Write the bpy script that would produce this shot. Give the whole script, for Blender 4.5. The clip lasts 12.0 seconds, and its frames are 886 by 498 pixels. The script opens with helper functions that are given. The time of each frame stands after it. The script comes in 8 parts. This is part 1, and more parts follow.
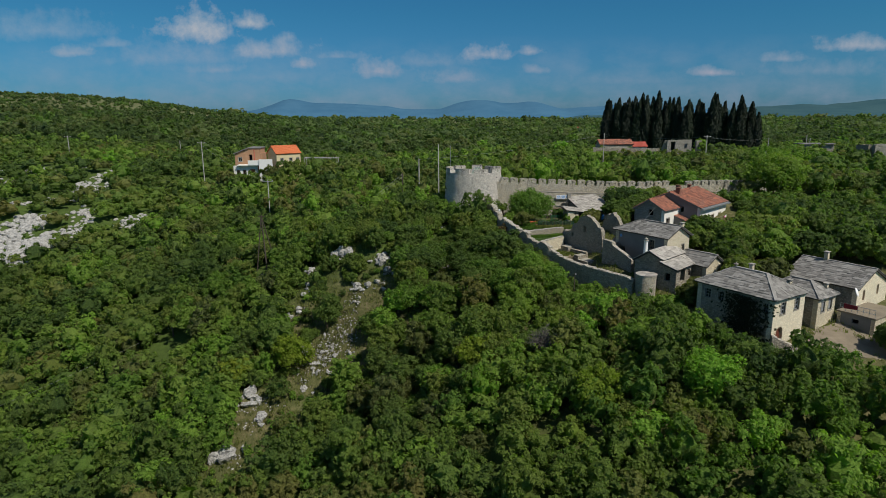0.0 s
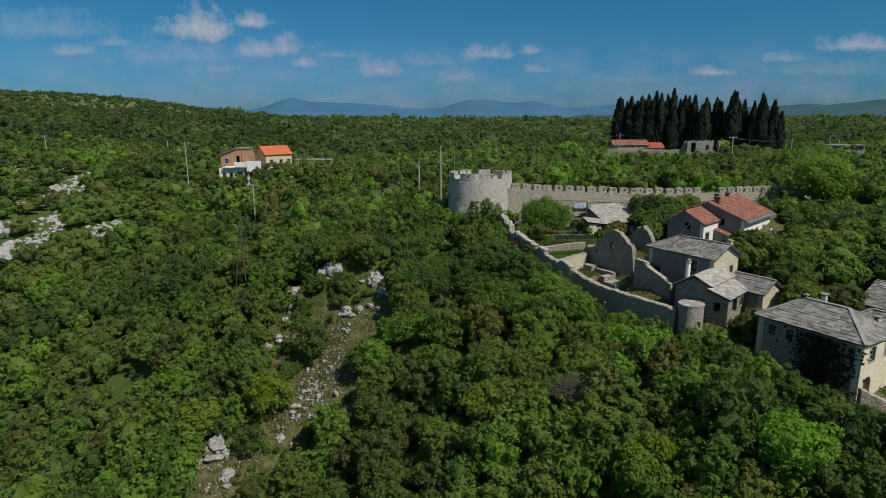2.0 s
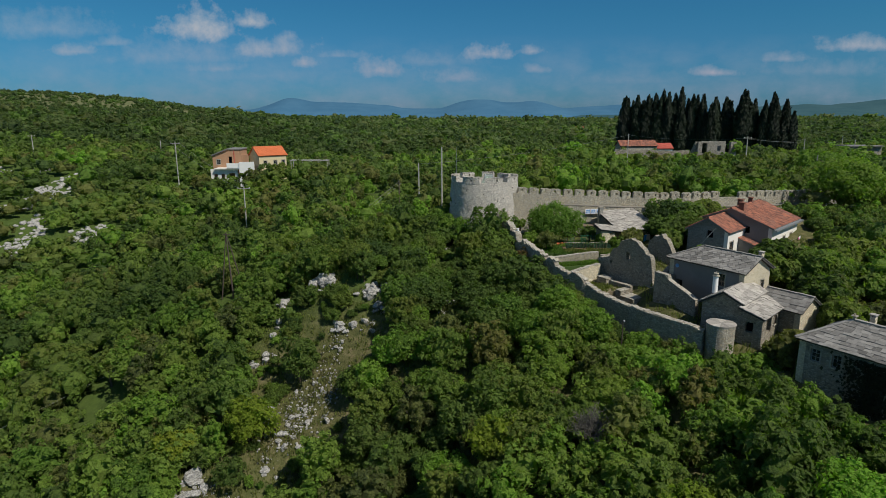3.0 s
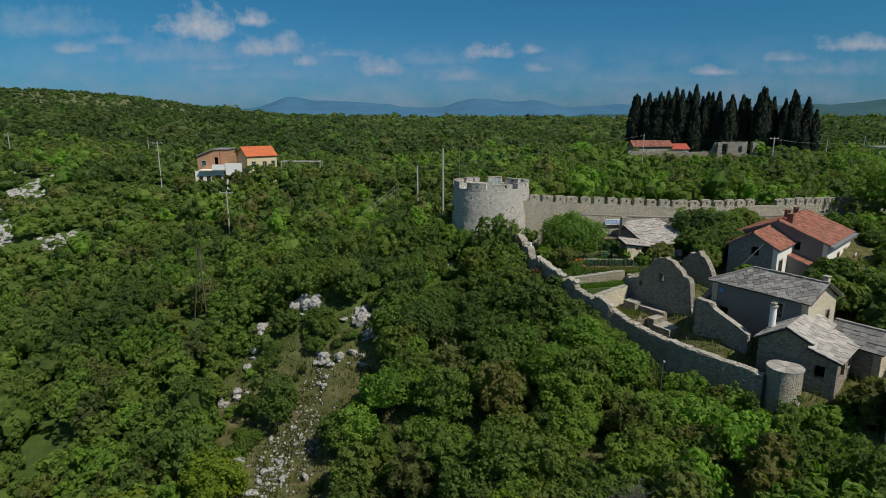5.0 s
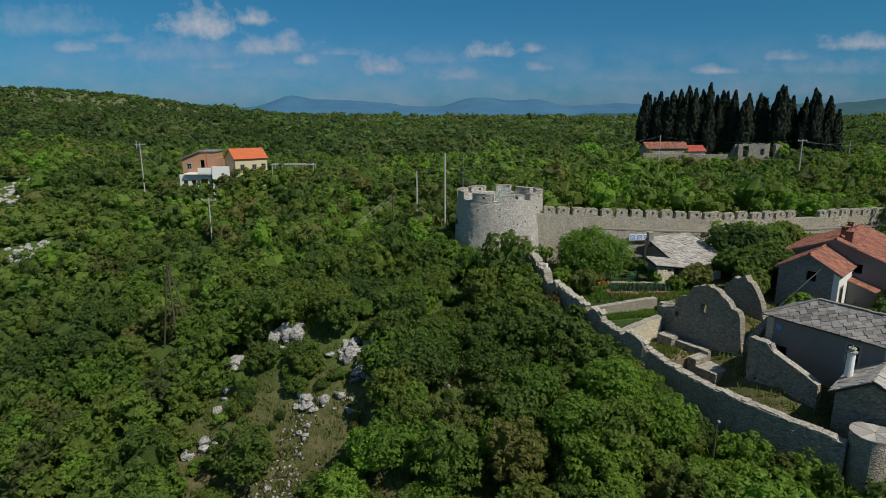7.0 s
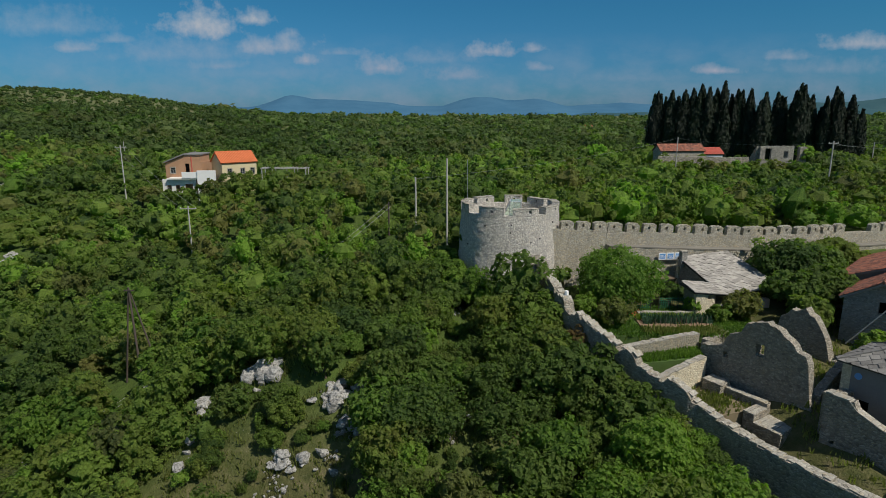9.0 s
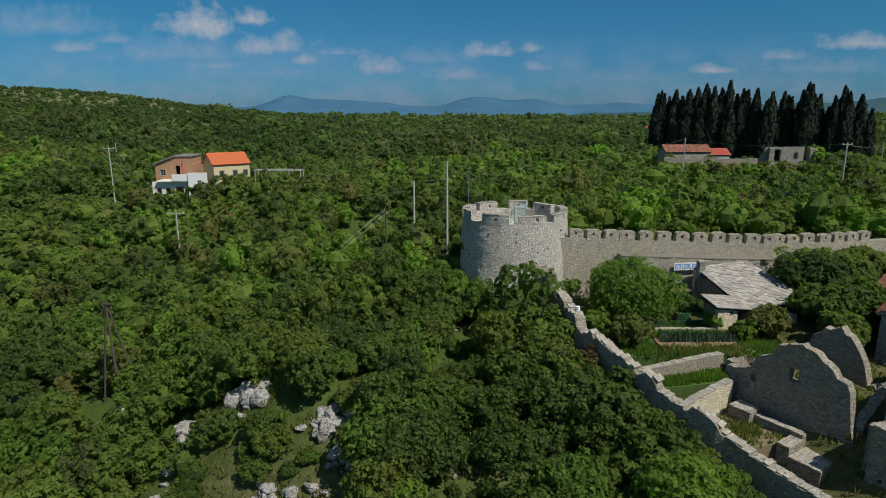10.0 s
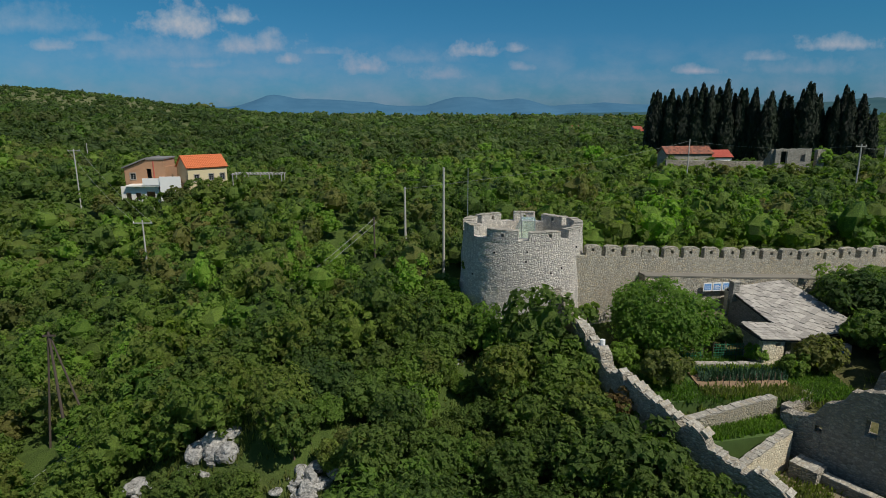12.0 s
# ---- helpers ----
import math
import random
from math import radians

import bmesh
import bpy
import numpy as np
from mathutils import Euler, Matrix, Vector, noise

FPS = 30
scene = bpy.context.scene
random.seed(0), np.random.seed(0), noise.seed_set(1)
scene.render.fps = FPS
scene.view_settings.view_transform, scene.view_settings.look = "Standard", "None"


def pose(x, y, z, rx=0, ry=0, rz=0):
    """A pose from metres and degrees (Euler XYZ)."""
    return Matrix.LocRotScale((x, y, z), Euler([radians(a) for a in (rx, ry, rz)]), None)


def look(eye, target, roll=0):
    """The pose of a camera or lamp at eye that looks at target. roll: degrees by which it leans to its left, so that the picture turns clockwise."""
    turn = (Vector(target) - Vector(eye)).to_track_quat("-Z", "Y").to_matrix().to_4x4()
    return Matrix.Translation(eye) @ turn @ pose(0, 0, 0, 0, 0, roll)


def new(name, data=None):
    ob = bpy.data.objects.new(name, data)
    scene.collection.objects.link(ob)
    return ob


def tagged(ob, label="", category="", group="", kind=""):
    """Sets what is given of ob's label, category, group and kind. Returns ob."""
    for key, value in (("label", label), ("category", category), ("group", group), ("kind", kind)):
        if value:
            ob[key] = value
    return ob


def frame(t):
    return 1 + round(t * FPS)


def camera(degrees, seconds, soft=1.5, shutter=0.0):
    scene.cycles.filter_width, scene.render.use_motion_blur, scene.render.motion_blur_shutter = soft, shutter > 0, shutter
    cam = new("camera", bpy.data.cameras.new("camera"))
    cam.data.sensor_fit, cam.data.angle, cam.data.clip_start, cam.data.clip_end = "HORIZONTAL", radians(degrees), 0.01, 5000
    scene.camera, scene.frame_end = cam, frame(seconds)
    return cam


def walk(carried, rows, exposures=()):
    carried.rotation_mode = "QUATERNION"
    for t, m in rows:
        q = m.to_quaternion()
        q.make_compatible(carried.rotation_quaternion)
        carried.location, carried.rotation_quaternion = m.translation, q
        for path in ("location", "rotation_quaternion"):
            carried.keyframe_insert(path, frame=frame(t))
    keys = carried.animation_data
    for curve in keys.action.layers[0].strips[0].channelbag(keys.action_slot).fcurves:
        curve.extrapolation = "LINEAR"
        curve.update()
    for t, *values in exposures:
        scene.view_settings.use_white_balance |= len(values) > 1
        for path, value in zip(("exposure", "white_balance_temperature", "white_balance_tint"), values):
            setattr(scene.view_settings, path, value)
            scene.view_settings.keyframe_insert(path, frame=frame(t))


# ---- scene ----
cam = camera(73.4, 12.0, soft=0.9)
METRES, EYE, TILT, LEAN, TURN = 60.0, 17.0, -2.4, 0.0, 0.0
EXPOSURE, SKY, SUN = -0.08, 0.064, 4.5
ROWS = [
    (0.0, 0.0, 0.0, 0.0, -0.06, -10.0, 0.33),
    (0.5, -0.0016, 0.0496, 0.0013, -0.03, -10.01, 0.31),
    (1.0, -0.0034, 0.1027, 0.0027, -0.02, -10.03, 0.28),
    (1.5, -0.0052, 0.1586, 0.0042, -0.0, -10.03, 0.25),
    (2.0, -0.0062, 0.2153, 0.0059, 0.01, -10.05, 0.23),
    (2.5, -0.0074, 0.2714, 0.0069, 0.01, -10.04, 0.21),
    (3.0, -0.0087, 0.3234, 0.0083, 0.03, -10.06, 0.19),
    (5.0, -0.0104, 0.4994, 0.0128, 0.1, -10.14, 0.09),
    (5.5, -0.0111, 0.539, 0.0145, 0.12, -10.18, 0.09),
    (6.0, -0.012, 0.5781, 0.0165, 0.13, -10.2, 0.09),
    (6.5, -0.0131, 0.6176, 0.0197, 0.15, -10.22, 0.08),
    (7.0, -0.0135, 0.6574, 0.0236, 0.17, -10.24, 0.07),
    (9.0, -0.0169, 0.8073, 0.0325, 0.2, -10.27, 0.09),
    (9.5, -0.0181, 0.842, 0.0346, 0.13, -10.27, 0.09),
    (10.0, -0.0201, 0.8759, 0.0364, 0.04, -10.28, 0.13),
    (10.5, -0.0233, 0.9084, 0.0381, -0.09, -10.27, 0.14),
    (11.0, -0.0271, 0.9393, 0.0394, -0.41, -10.28, 0.14),
    (11.5, -0.0315, 0.9693, 0.0409, -0.83, -10.29, 0.14),
    (12.0, -0.0375, 0.9973, 0.042, -1.36, -10.3, 0.13),
]
walk(cam, [(t, pose(0, 0, EYE, TILT, LEAN, TURN) @ pose(METRES * x, METRES * y, METRES * z, 90 + pitch, roll, yaw)) for t, x, y, z, yaw, pitch, roll in ROWS])

# ---- world, sun, exposure ----
SUN_AZ, SUN_EL = radians(130.0), radians(52.0)
SUN_DIR = Vector((math.sin(SUN_AZ) * math.cos(SUN_EL), math.cos(SUN_AZ) * math.cos(SUN_EL), math.sin(SUN_EL)))
scene.view_settings.exposure = EXPOSURE


class Net:
    """Short hand for node trees."""

    def __init__(self, tree):
        self.t = tree
        self.n, self.l = tree.nodes, tree.links

    def node(self, kind, **kw):
        nd = self.n.new(kind)
        for k, v in kw.items():
            if k == "op":
                nd.operation = v
            elif k == "blend":
                nd.blend_type = v
        return nd

    def put(self, sock, v):
        if isinstance(v, bpy.types.NodeSocket):
            self.l.new(v, sock)
        elif v is not None:
            sock.default_value = v

    def math(self, op, a, b=None, clamp=False):
        nd = self.node("ShaderNodeMath", op=op)
        nd.use_clamp = clamp
        self.put(nd.inputs[0], a)
        if b is not None:
            self.put(nd.inputs[1], b)
        return nd.outputs[0]

    def mix(self, f, a, b, blend="MIX"):
        nd = self.n.new("ShaderNodeMix")
        nd.data_type, nd.blend_type = "RGBA", blend
        self.put(nd.inputs[0], f)
        self.put(nd.inputs[6], a if isinstance(a, bpy.types.NodeSocket) else (*a, 1))
        self.put(nd.inputs[7], b if isinstance(b, bpy.types.NodeSocket) else (*b, 1))
        return nd.outputs[2]

    def noise(self, vec, scale, detail=4.0, rough=0.6, dist=0.0):
        nd = self.n.new("ShaderNodeTexNoise")
        self.put(nd.inputs["Vector"], vec)
        nd.inputs["Scale"].default_value = scale
        nd.inputs["Detail"].default_value = detail
        nd.inputs["Roughness"].default_value = rough
        nd.inputs["Distortion"].default_value = dist
        return nd.outputs[0]

    def voronoi(self, vec, scale, feature="F1", rnd=1.0):
        nd = self.n.new("ShaderNodeTexVoronoi")
        nd.feature = feature
        self.put(nd.inputs["Vector"], vec)
        nd.inputs["Scale"].default_value = scale
        nd.inputs["Randomness"].default_value = rnd
        return nd

    def ramp(self, f, stops):
        nd = self.n.new("ShaderNodeValToRGB")
        el = nd.color_ramp.elements
        while len(el) < len(stops):
            el.new(0.5)
        for e, (p, c) in zip(el, stops):
            e.position = p
            e.color = (*c, 1) if len(c) == 3 else c
        self.put(nd.inputs[0], f)
        return nd.outputs[0]

    def span(self, v, a, b, c=0.0, d=1.0):
        nd = self.n.new("ShaderNodeMapRange")
        for s, x in zip(nd.inputs, (v, a, b, c, d)):
            self.put(s, x)
        return nd.outputs[0]

    def stretch(self, vec, sx, sy, sz):
        nd = self.n.new("ShaderNodeVectorMath")
        nd.operation = "MULTIPLY"
        self.put(nd.inputs[0], vec)
        nd.inputs[1].default_value = (sx, sy, sz)
        return nd.outputs[0]

    def bump(self, h, strength, dist):
        nd = self.n.new("ShaderNodeBump")
        nd.inputs["Strength"].default_value = strength
        nd.inputs["Distance"].default_value = dist
        self.put(nd.inputs["Height"], h)
        return nd.outputs[0]


world = bpy.data.worlds.new("sky")
scene.world = world
world.use_nodes = True
W = Net(world.node_tree)
W.n.clear()
sky = W.n.new("ShaderNodeTexSky")
sky.sky_type = "NISHITA"
sky.sun_disc = False
sky.sun_elevation, sky.sun_rotation = SUN_EL, SUN_AZ
sky.altitude, sky.air_density, sky.dust_density, sky.ozone_density = 300, 1.0, 0.8, 3.0
gen = W.n.new("ShaderNodeTexCoord").outputs["Generated"]
sep = W.n.new("ShaderNodeSeparateXYZ")
W.l.new(gen, sep.inputs[0])
fwd = W.math("MAXIMUM", sep.outputs[1], 0.05)
u_ = W.math("DIVIDE", sep.outputs[0], fwd)
v_ = W.math("DIVIDE", sep.outputs[2], fwd)
uv = W.n.new("ShaderNodeCombineXYZ")
W.l.new(u_, uv.inputs[0])
W.l.new(v_, uv.inputs[1])
# fair-weather clouds: (tangent of azimuth, tangent of height, half width, half height, brightness)
CLOUDS = [(-0.388, 0.136, 0.044, 0.027, 1.0), (-0.302, 0.148, 0.024, 0.013, 0.85), (-0.593, 0.106, 0.030, 0.009, 0.7),
          (-0.640, 0.140, 0.085, 0.022, 0.30), (-0.42, 0.096, 0.12, 0.022, 0.35), (-0.275, 0.106, 0.050, 0.017, 0.75),
          (-0.222, 0.085, 0.018, 0.010, 0.9), (-0.101, 0.074, 0.034, 0.015, 0.9), (0.020, 0.062, 0.04, 0.013, 0.65), (-0.17, 0.098, 0.03, 0.007, 0.5),
          (0.071, 0.099, 0.028, 0.012, 1.0), (0.144, 0.103, 0.020, 0.008, 0.7), (0.153, 0.075, 0.018, 0.008, 0.6),
          (0.439, 0.069, 0.034, 0.008, 0.9), (0.67, 0.110, 0.05, 0.013, 0.8), (0.55, 0.090, 0.03, 0.009, 0.55), (-0.30, 0.066, 0.15, 0.018, 0.28), (-0.02, 0.088, 0.06, 0.012, 0.35), (-0.36, 0.078, 0.05, 0.010, 0.45), (0.30, 0.058, 0.10, 0.012, 0.3), (0.62, 0.072, 0.09, 0.014, 0.35), (-0.53, 0.118, 0.03, 0.008, 0.4)]
cloud = None
wob = W.noise(uv.outputs[0], 34.0, 6.0, 0.62)
wob2 = W.noise(W.stretch(uv.outputs[0], 1.0, 1.6, 1.0), 11.0, 5.0, 0.6)
for cu, cv, ru, rv, br in CLOUDS:
    a = W.math("DIVIDE", W.math("SUBTRACT", u_, cu), ru)
    b = W.math("DIVIDE", W.math("SUBTRACT", v_, cv), rv)
    below = W.math("MULTIPLY", W.math("LESS_THAN", b, 0.0), 1.1)
    b = W.math("MULTIPLY", b, W.math("ADD", below, 1.0))
    d = W.math("SQRT", W.math("ADD", W.math("MULTIPLY", a, a), W.math("MULTIPLY", b, b)))
    f = W.math("SUBTRACT", 1.7, d)
    f = W.math("ADD", f, W.math("MULTIPLY", W.math("SUBTRACT", wob, 0.5), 3.6))
    f = W.math("MULTIPLY", W.span(f, 0.1, 2.1), br)
    cloud = f if cloud is None else W.math("MAXIMUM", cloud, f)
haze = W.math("MULTIPLY", W.span(v_, 0.13, 0.03), W.span(wob2, 0.4, 0.75))
cloud = W.math("MAXIMUM", cloud, W.math("MULTIPLY", haze, 0.45))
# unseen clouds added overhead and behind, to brighten the fill light in shade
plane = W.n.new("ShaderNodeCombineXYZ")
zz = W.math("ADD", W.math("MAXIMUM", sep.outputs[2], 0.0), 0.12)
W.l.new(W.math("DIVIDE", sep.outputs[0], zz), plane.inputs[0])
W.l.new(W.math("DIVIDE", sep.outputs[1], zz), plane.inputs[1])
over = W.span(W.noise(plane.outputs[0], 1.1, 5.0, 0.6), 0.50, 0.66)
out_of_front = W.math("MAXIMUM", W.span(sep.outputs[2], 0.26, 0.40), W.span(sep.outputs[1], 0.2, -0.1))
cloud = W.math("MAXIMUM", cloud, W.math("MULTIPLY", over, W.math("MULTIPLY", out_of_front, 0.8)))
hor = W.span(v_, 0.16, 0.0)
tint = W.mix(hor, (0.22, 0.74, 1.0), (0.31, 0.66, 1.12))
base = W.mix(1.0, sky.outputs[0], tint, "MULTIPLY")
col = W.mix(cloud, base, W.mix(W.span(v_, 0.05, 0.15), (4.9, 5.3, 6.9), (7.9, 8.0, 8.3)))
bg = W.n.new("ShaderNodeBackground")
bg.inputs["Strength"].default_value = SKY
W.l.new(col, bg.inputs[0])
wo = W.n.new("ShaderNodeOutputWorld")
W.l.new(bg.outputs[0], wo.inputs[0])

sun = bpy.data.lights.new("sun", "SUN")
sun.energy, sun.angle, sun.color = SUN, radians(0.53), (1.0, 0.93, 0.82)
sun_ob = new("sun", sun)
sun_ob.matrix_basis = look(SUN_DIR * 300, (0, 0, 0))


# ---- materials ----
def material(name):
    m = bpy.data.materials.new(name)
    m.use_nodes = True
    t = Net(m.node_tree)
    t.n.clear()
    out = t.n.new("ShaderNodeOutputMaterial")
    b = t.n.new("ShaderNodeBsdfPrincipled")
    t.l.new(b.outputs[0], out.inputs[0])
    pos = t.n.new("ShaderNodeNewGeometry")
    return m, t, b, pos.outputs["Position"], out, pos


def plain(name, color, rough=0.7, metal=0.0, vary=0.25, scale=3.0, bump=0.3, spec=0.3):
    m, t, b, P, _, _ = material(name)
    big = t.noise(P, scale * 0.25, 4)
    fine = t.noise(P, scale * 6, 5, 0.7)
    k = t.math("ADD", t.math("MULTIPLY", big, vary * 1.3), t.math("MULTIPLY", fine, vary * 0.7))
    k = t.math("ADD", k, 1.0 - vary)
    g = t.n.new("ShaderNodeCombineColor")
    for i in range(3):
        t.l.new(k, g.inputs[i])
    c = t.mix(1.0, color, g.outputs[0], "MULTIPLY")
    t.put(b.inputs["Base Color"], c)
    b.inputs["Roughness"].default_value = rough
    b.inputs["Metallic"].default_value = metal
    b.inputs["Specular IOR Level"].default_value = spec
    if bump:
        t.put(b.inputs["Normal"], t.bump(fine, bump, 0.02))
    return m


def rubble(name, light, dark, joint, size=0.28, warm=(0.42, 0.33, 0.20), warm_amount=0.4, lichen=0.35, relief=0.9):
    """Rubble masonry: uneven stones in lime mortar, weathered grey with warm patches."""
    size *= 0.66
    light, dark, warm = ((r, g, b_ * 0.96) for r, g, b_ in (light, dark, warm))
    joint = tuple(0.45 * j + 0.28 * l + 0.16 * d for j, l, d in zip(joint, light, dark))
    m, t, b, P, _, _ = material(name)
    bent = t.n.new("ShaderNodeVectorMath")
    bent.operation = "ADD"
    wv = t.n.new("ShaderNodeTexNoise")
    wv.inputs["Scale"].default_value = 2.2
    t.l.new(P, wv.inputs["Vector"])
    t.l.new(P, bent.inputs[0])
    t.l.new(t.stretch(wv.outputs["Color"], 0.22, 0.22, 0.22), bent.inputs[1])
    Q = t.stretch(bent.outputs[0], 1.0, 1.0, 1.55)
    cells = t.voronoi(Q, 1.0 / size)
    edge = t.voronoi(Q, 1.0 / size, "DISTANCE_TO_EDGE").outputs["Distance"]
    rnd = t.n.new("ShaderNodeSeparateColor")
    t.l.new(cells.outputs["Color"], rnd.inputs[0])
    stone = t.ramp(rnd.outputs[0], [(0.0, dark), (0.35, tuple(0.5 * (a + c) for a, c in zip(dark, light))), (1.0, light)])
    big = t.noise(P, 0.35, 5, 0.65)
    stone = t.mix(t.math("MULTIPLY", t.span(big, 0.52, 0.72), warm_amount), stone, warm)
    stone = t.mix(t.math("MULTIPLY", t.math("GREATER_THAN", rnd.outputs[1], 0.78), warm_amount), stone, warm)
    grime = t.noise(t.stretch(P, 1.0, 1.0, 0.6), 1.6, 8, 0.78)
    stone = t.mix(t.math("MULTIPLY", t.span(grime, 0.5, 0.75), lichen), stone, tuple(0.35 * v for v in dark))
    fine = t.noise(P, 14.0, 5, 0.7)
    stone = t.mix(t.span(fine, 0.3, 0.75, 0.0, 0.32), stone, tuple(0.55 * v for v in dark))
    mort = t.span(edge, 0.0, t.span(t.noise(P, 3.0, 3), 0.3, 0.7, 0.04, 0.26))
    t.put(b.inputs["Base Color"], t.mix(mort, joint, stone))
    b.inputs["Roughness"].default_value = 0.9
    b.inputs["Specular IOR Level"].default_value = 0.15
    h = t.math("ADD", t.math("MULTIPLY", t.span(edge, 0.0, 0.3), 1.0), t.math("MULTIPLY", fine, 0.5))
    h = t.math("ADD", h, t.math("MULTIPLY", rnd.outputs[2], 0.5))
    t.put(b.inputs["Normal"], t.bump(h, relief, 0.065))
    return m


def foliage(name, dark, mid, light, trans=0.50, dry=0.0, spread=0.32, grain=7.0):
    dark, mid, light = ((1.36 * r, 1.26 * g, 1.55 * b_) for r, g, b_ in (dark, mid, light)) if grain > 3 and trans > 0.3 else (dark, mid, light)
    """Leaves: each tree has a tone of its own, each leaf strays a little from it."""
    m, t, b, P, out, geo = material(name)
    tone = t.n.new("ShaderNodeAttribute")
    tone.attribute_name = "tone"
    info = t.n.new("ShaderNodeObjectInfo")
    k = t.math("FRACT", t.math("ADD", tone.outputs["Fac"], info.outputs["Random"]))
    deep = (dark[0] * 0.66, dark[1] * 0.78, dark[2] * 0.95)
    olive = (mid[0] * 1.22, mid[1] * 0.92, mid[2] * 1.05)
    vivid = (light[0] * 0.86, light[1] * 1.10, light[2] * 0.62)
    c = t.ramp(k, [(0.0, deep), (0.22, dark), (0.40, mid), (0.55, olive), (0.70, mid), (0.86, light), (1.0, vivid)])
    patch = t.noise(P, 0.55, 3.0, 0.6)
    c = t.mix(t.span(patch, 0.50, 0.68, 0.0, 0.45), c, light)
    isl = geo.outputs["Random Per Island"]
    c = t.mix(t.span(isl, 0.35, 1.0, 0.0, spread), c, light)
    c = t.mix(t.math("MULTIPLY", t.math("LESS_THAN", isl, 0.25), 0.8 * spread), c, tuple(0.6 * v for v in dark))
    if dry:
        c = t.mix(t.math("MULTIPLY", t.span(t.noise(P, 0.16, 3), 0.64, 0.72), dry), c, (0.17, 0.095, 0.03))
    fine = t.noise(P, grain, 3.0, 0.7)
    c = t.mix(t.span(fine, 0.46, 0.62, 0.0, 0.40), c, tuple(0.70 * v for v in dark))
    c = t.mix(t.span(fine, 0.46, 0.36, 0.0, 0.40), c, tuple(1.2 * v for v in light))
    t.put(b.inputs["Normal"], t.bump(fine, 1.0, 1.6 / grain))
    t.put(b.inputs["Base Color"], c)
    b.inputs["Roughness"].default_value = 0.55
    b.inputs["Specular IOR Level"].default_value = 0.30
    tr = t.n.new("ShaderNodeBsdfTranslucent")
    t.put(tr.inputs[0], t.mix(1.0, c, (1.0, 1.25, 0.45), "MULTIPLY"))
    mx = t.n.new("ShaderNodeMixShader")
    mx.inputs[0].default_value = trans
    t.l.new(b.outputs[0], mx.inputs[1])
    t.l.new(tr.outputs[0], mx.inputs[2])
    t.l.new(mx.outputs[0], out.inputs[0])
    return m


M_LEAF = foliage("leaf_green", (0.078, 0.128, 0.022), (0.120, 0.198, 0.030), (0.180, 0.280, 0.042), dry=0.35)
M_LEAF_DARK = foliage("leaf_dark_green", (0.062, 0.110, 0.021), (0.092, 0.160, 0.027), (0.135, 0.218, 0.038))
M_LEAF_LIGHT = foliage("leaf_fresh_green", (0.088, 0.168, 0.021), (0.138, 0.250, 0.030), (0.205, 0.345, 0.045))
M_LEAF_OLIVE = foliage("leaf_olive_green", (0.090, 0.114, 0.028), (0.138, 0.174, 0.038), (0.195, 0.238, 0.052), dry=0.5)
M_LEAF_BRIGHT = foliage("leaf_yellow_green", (0.118, 0.185, 0.016), (0.165, 0.250, 0.020), (0.220, 0.320, 0.028))
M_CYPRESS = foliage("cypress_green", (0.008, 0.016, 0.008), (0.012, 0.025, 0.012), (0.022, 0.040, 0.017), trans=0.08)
M_RUSSET = foliage("leaf_russet", (0.070, 0.062, 0.020), (0.110, 0.080, 0.026), (0.150, 0.110, 0.034))
M_IVY = foliage("ivy_brown_green", (0.020, 0.026, 0.012), (0.032, 0.038, 0.016), (0.050, 0.056, 0.022), trans=0.2)
M_FAR = foliage("far_wood_green", (0.070, 0.112, 0.036), (0.100, 0.156, 0.046), (0.140, 0.205, 0.060), dry=0.2, spread=0.25, grain=2.0)
M_FAR_PALE = foliage("far_wood_pale_green", (0.125, 0.180, 0.060), (0.160, 0.225, 0.074), (0.200, 0.275, 0.090), spread=0.25, grain=2.0)
M_BARE = foliage("bare_twigs", (0.12, 0.108, 0.09), (0.16, 0.145, 0.125), (0.20, 0.18, 0.155), trans=0.0)
M_BARK = plain("bark", (0.10, 0.075, 0.05), 0.9, vary=0.5, scale=6)
M_TOWER = rubble("tower_masonry", (0.86, 0.81, 0.76), (0.44, 0.42, 0.40), (0.24, 0.23, 0.22), 0.30, warm=(0.66, 0.56, 0.43), warm_amount=0.3, lichen=0.25, relief=1.0)
M_WALL = rubble("curtain_masonry", (0.60, 0.565, 0.49), (0.33, 0.31, 0.265), (0.19, 0.18, 0.155), 0.30, warm=(0.62, 0.50, 0.32), warm_amount=0.5, lichen=0.4, relief=1.0)
M_WARM = rubble("warm_masonry", (0.82, 0.75, 0.60), (0.58, 0.51, 0.38), (0.44, 0.38, 0.28), 0.33, warm=(0.66, 0.52, 0.33), warm_amount=0.4, lichen=0.12, relief=0.8)
M_RUIN = rubble("ruin_masonry", (0.52, 0.475, 0.405), (0.21, 0.192, 0.165), (0.16, 0.148, 0.13), 0.34, warm=(0.48, 0.39, 0.27), warm_amount=0.35, lichen=0.45, relief=1.0)
M_ASHLAR = rubble("cream_ashlar", (0.84, 0.77, 0.62), (0.66, 0.59, 0.46), (0.52, 0.46, 0.35), 0.40, warm=(0.70, 0.58, 0.40), warm_amount=0.3, lichen=0.10, relief=0.45)
M_COPING = rubble("coping_stone", (0.52, 0.49, 0.43), (0.30, 0.285, 0.26), (0.22, 0.21, 0.19), 0.4, lichen=0.35, relief=0.6)
# grey render, with the shade of the houses' left sides darkened into its colour
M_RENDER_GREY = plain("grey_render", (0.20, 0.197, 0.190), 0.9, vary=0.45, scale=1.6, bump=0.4)
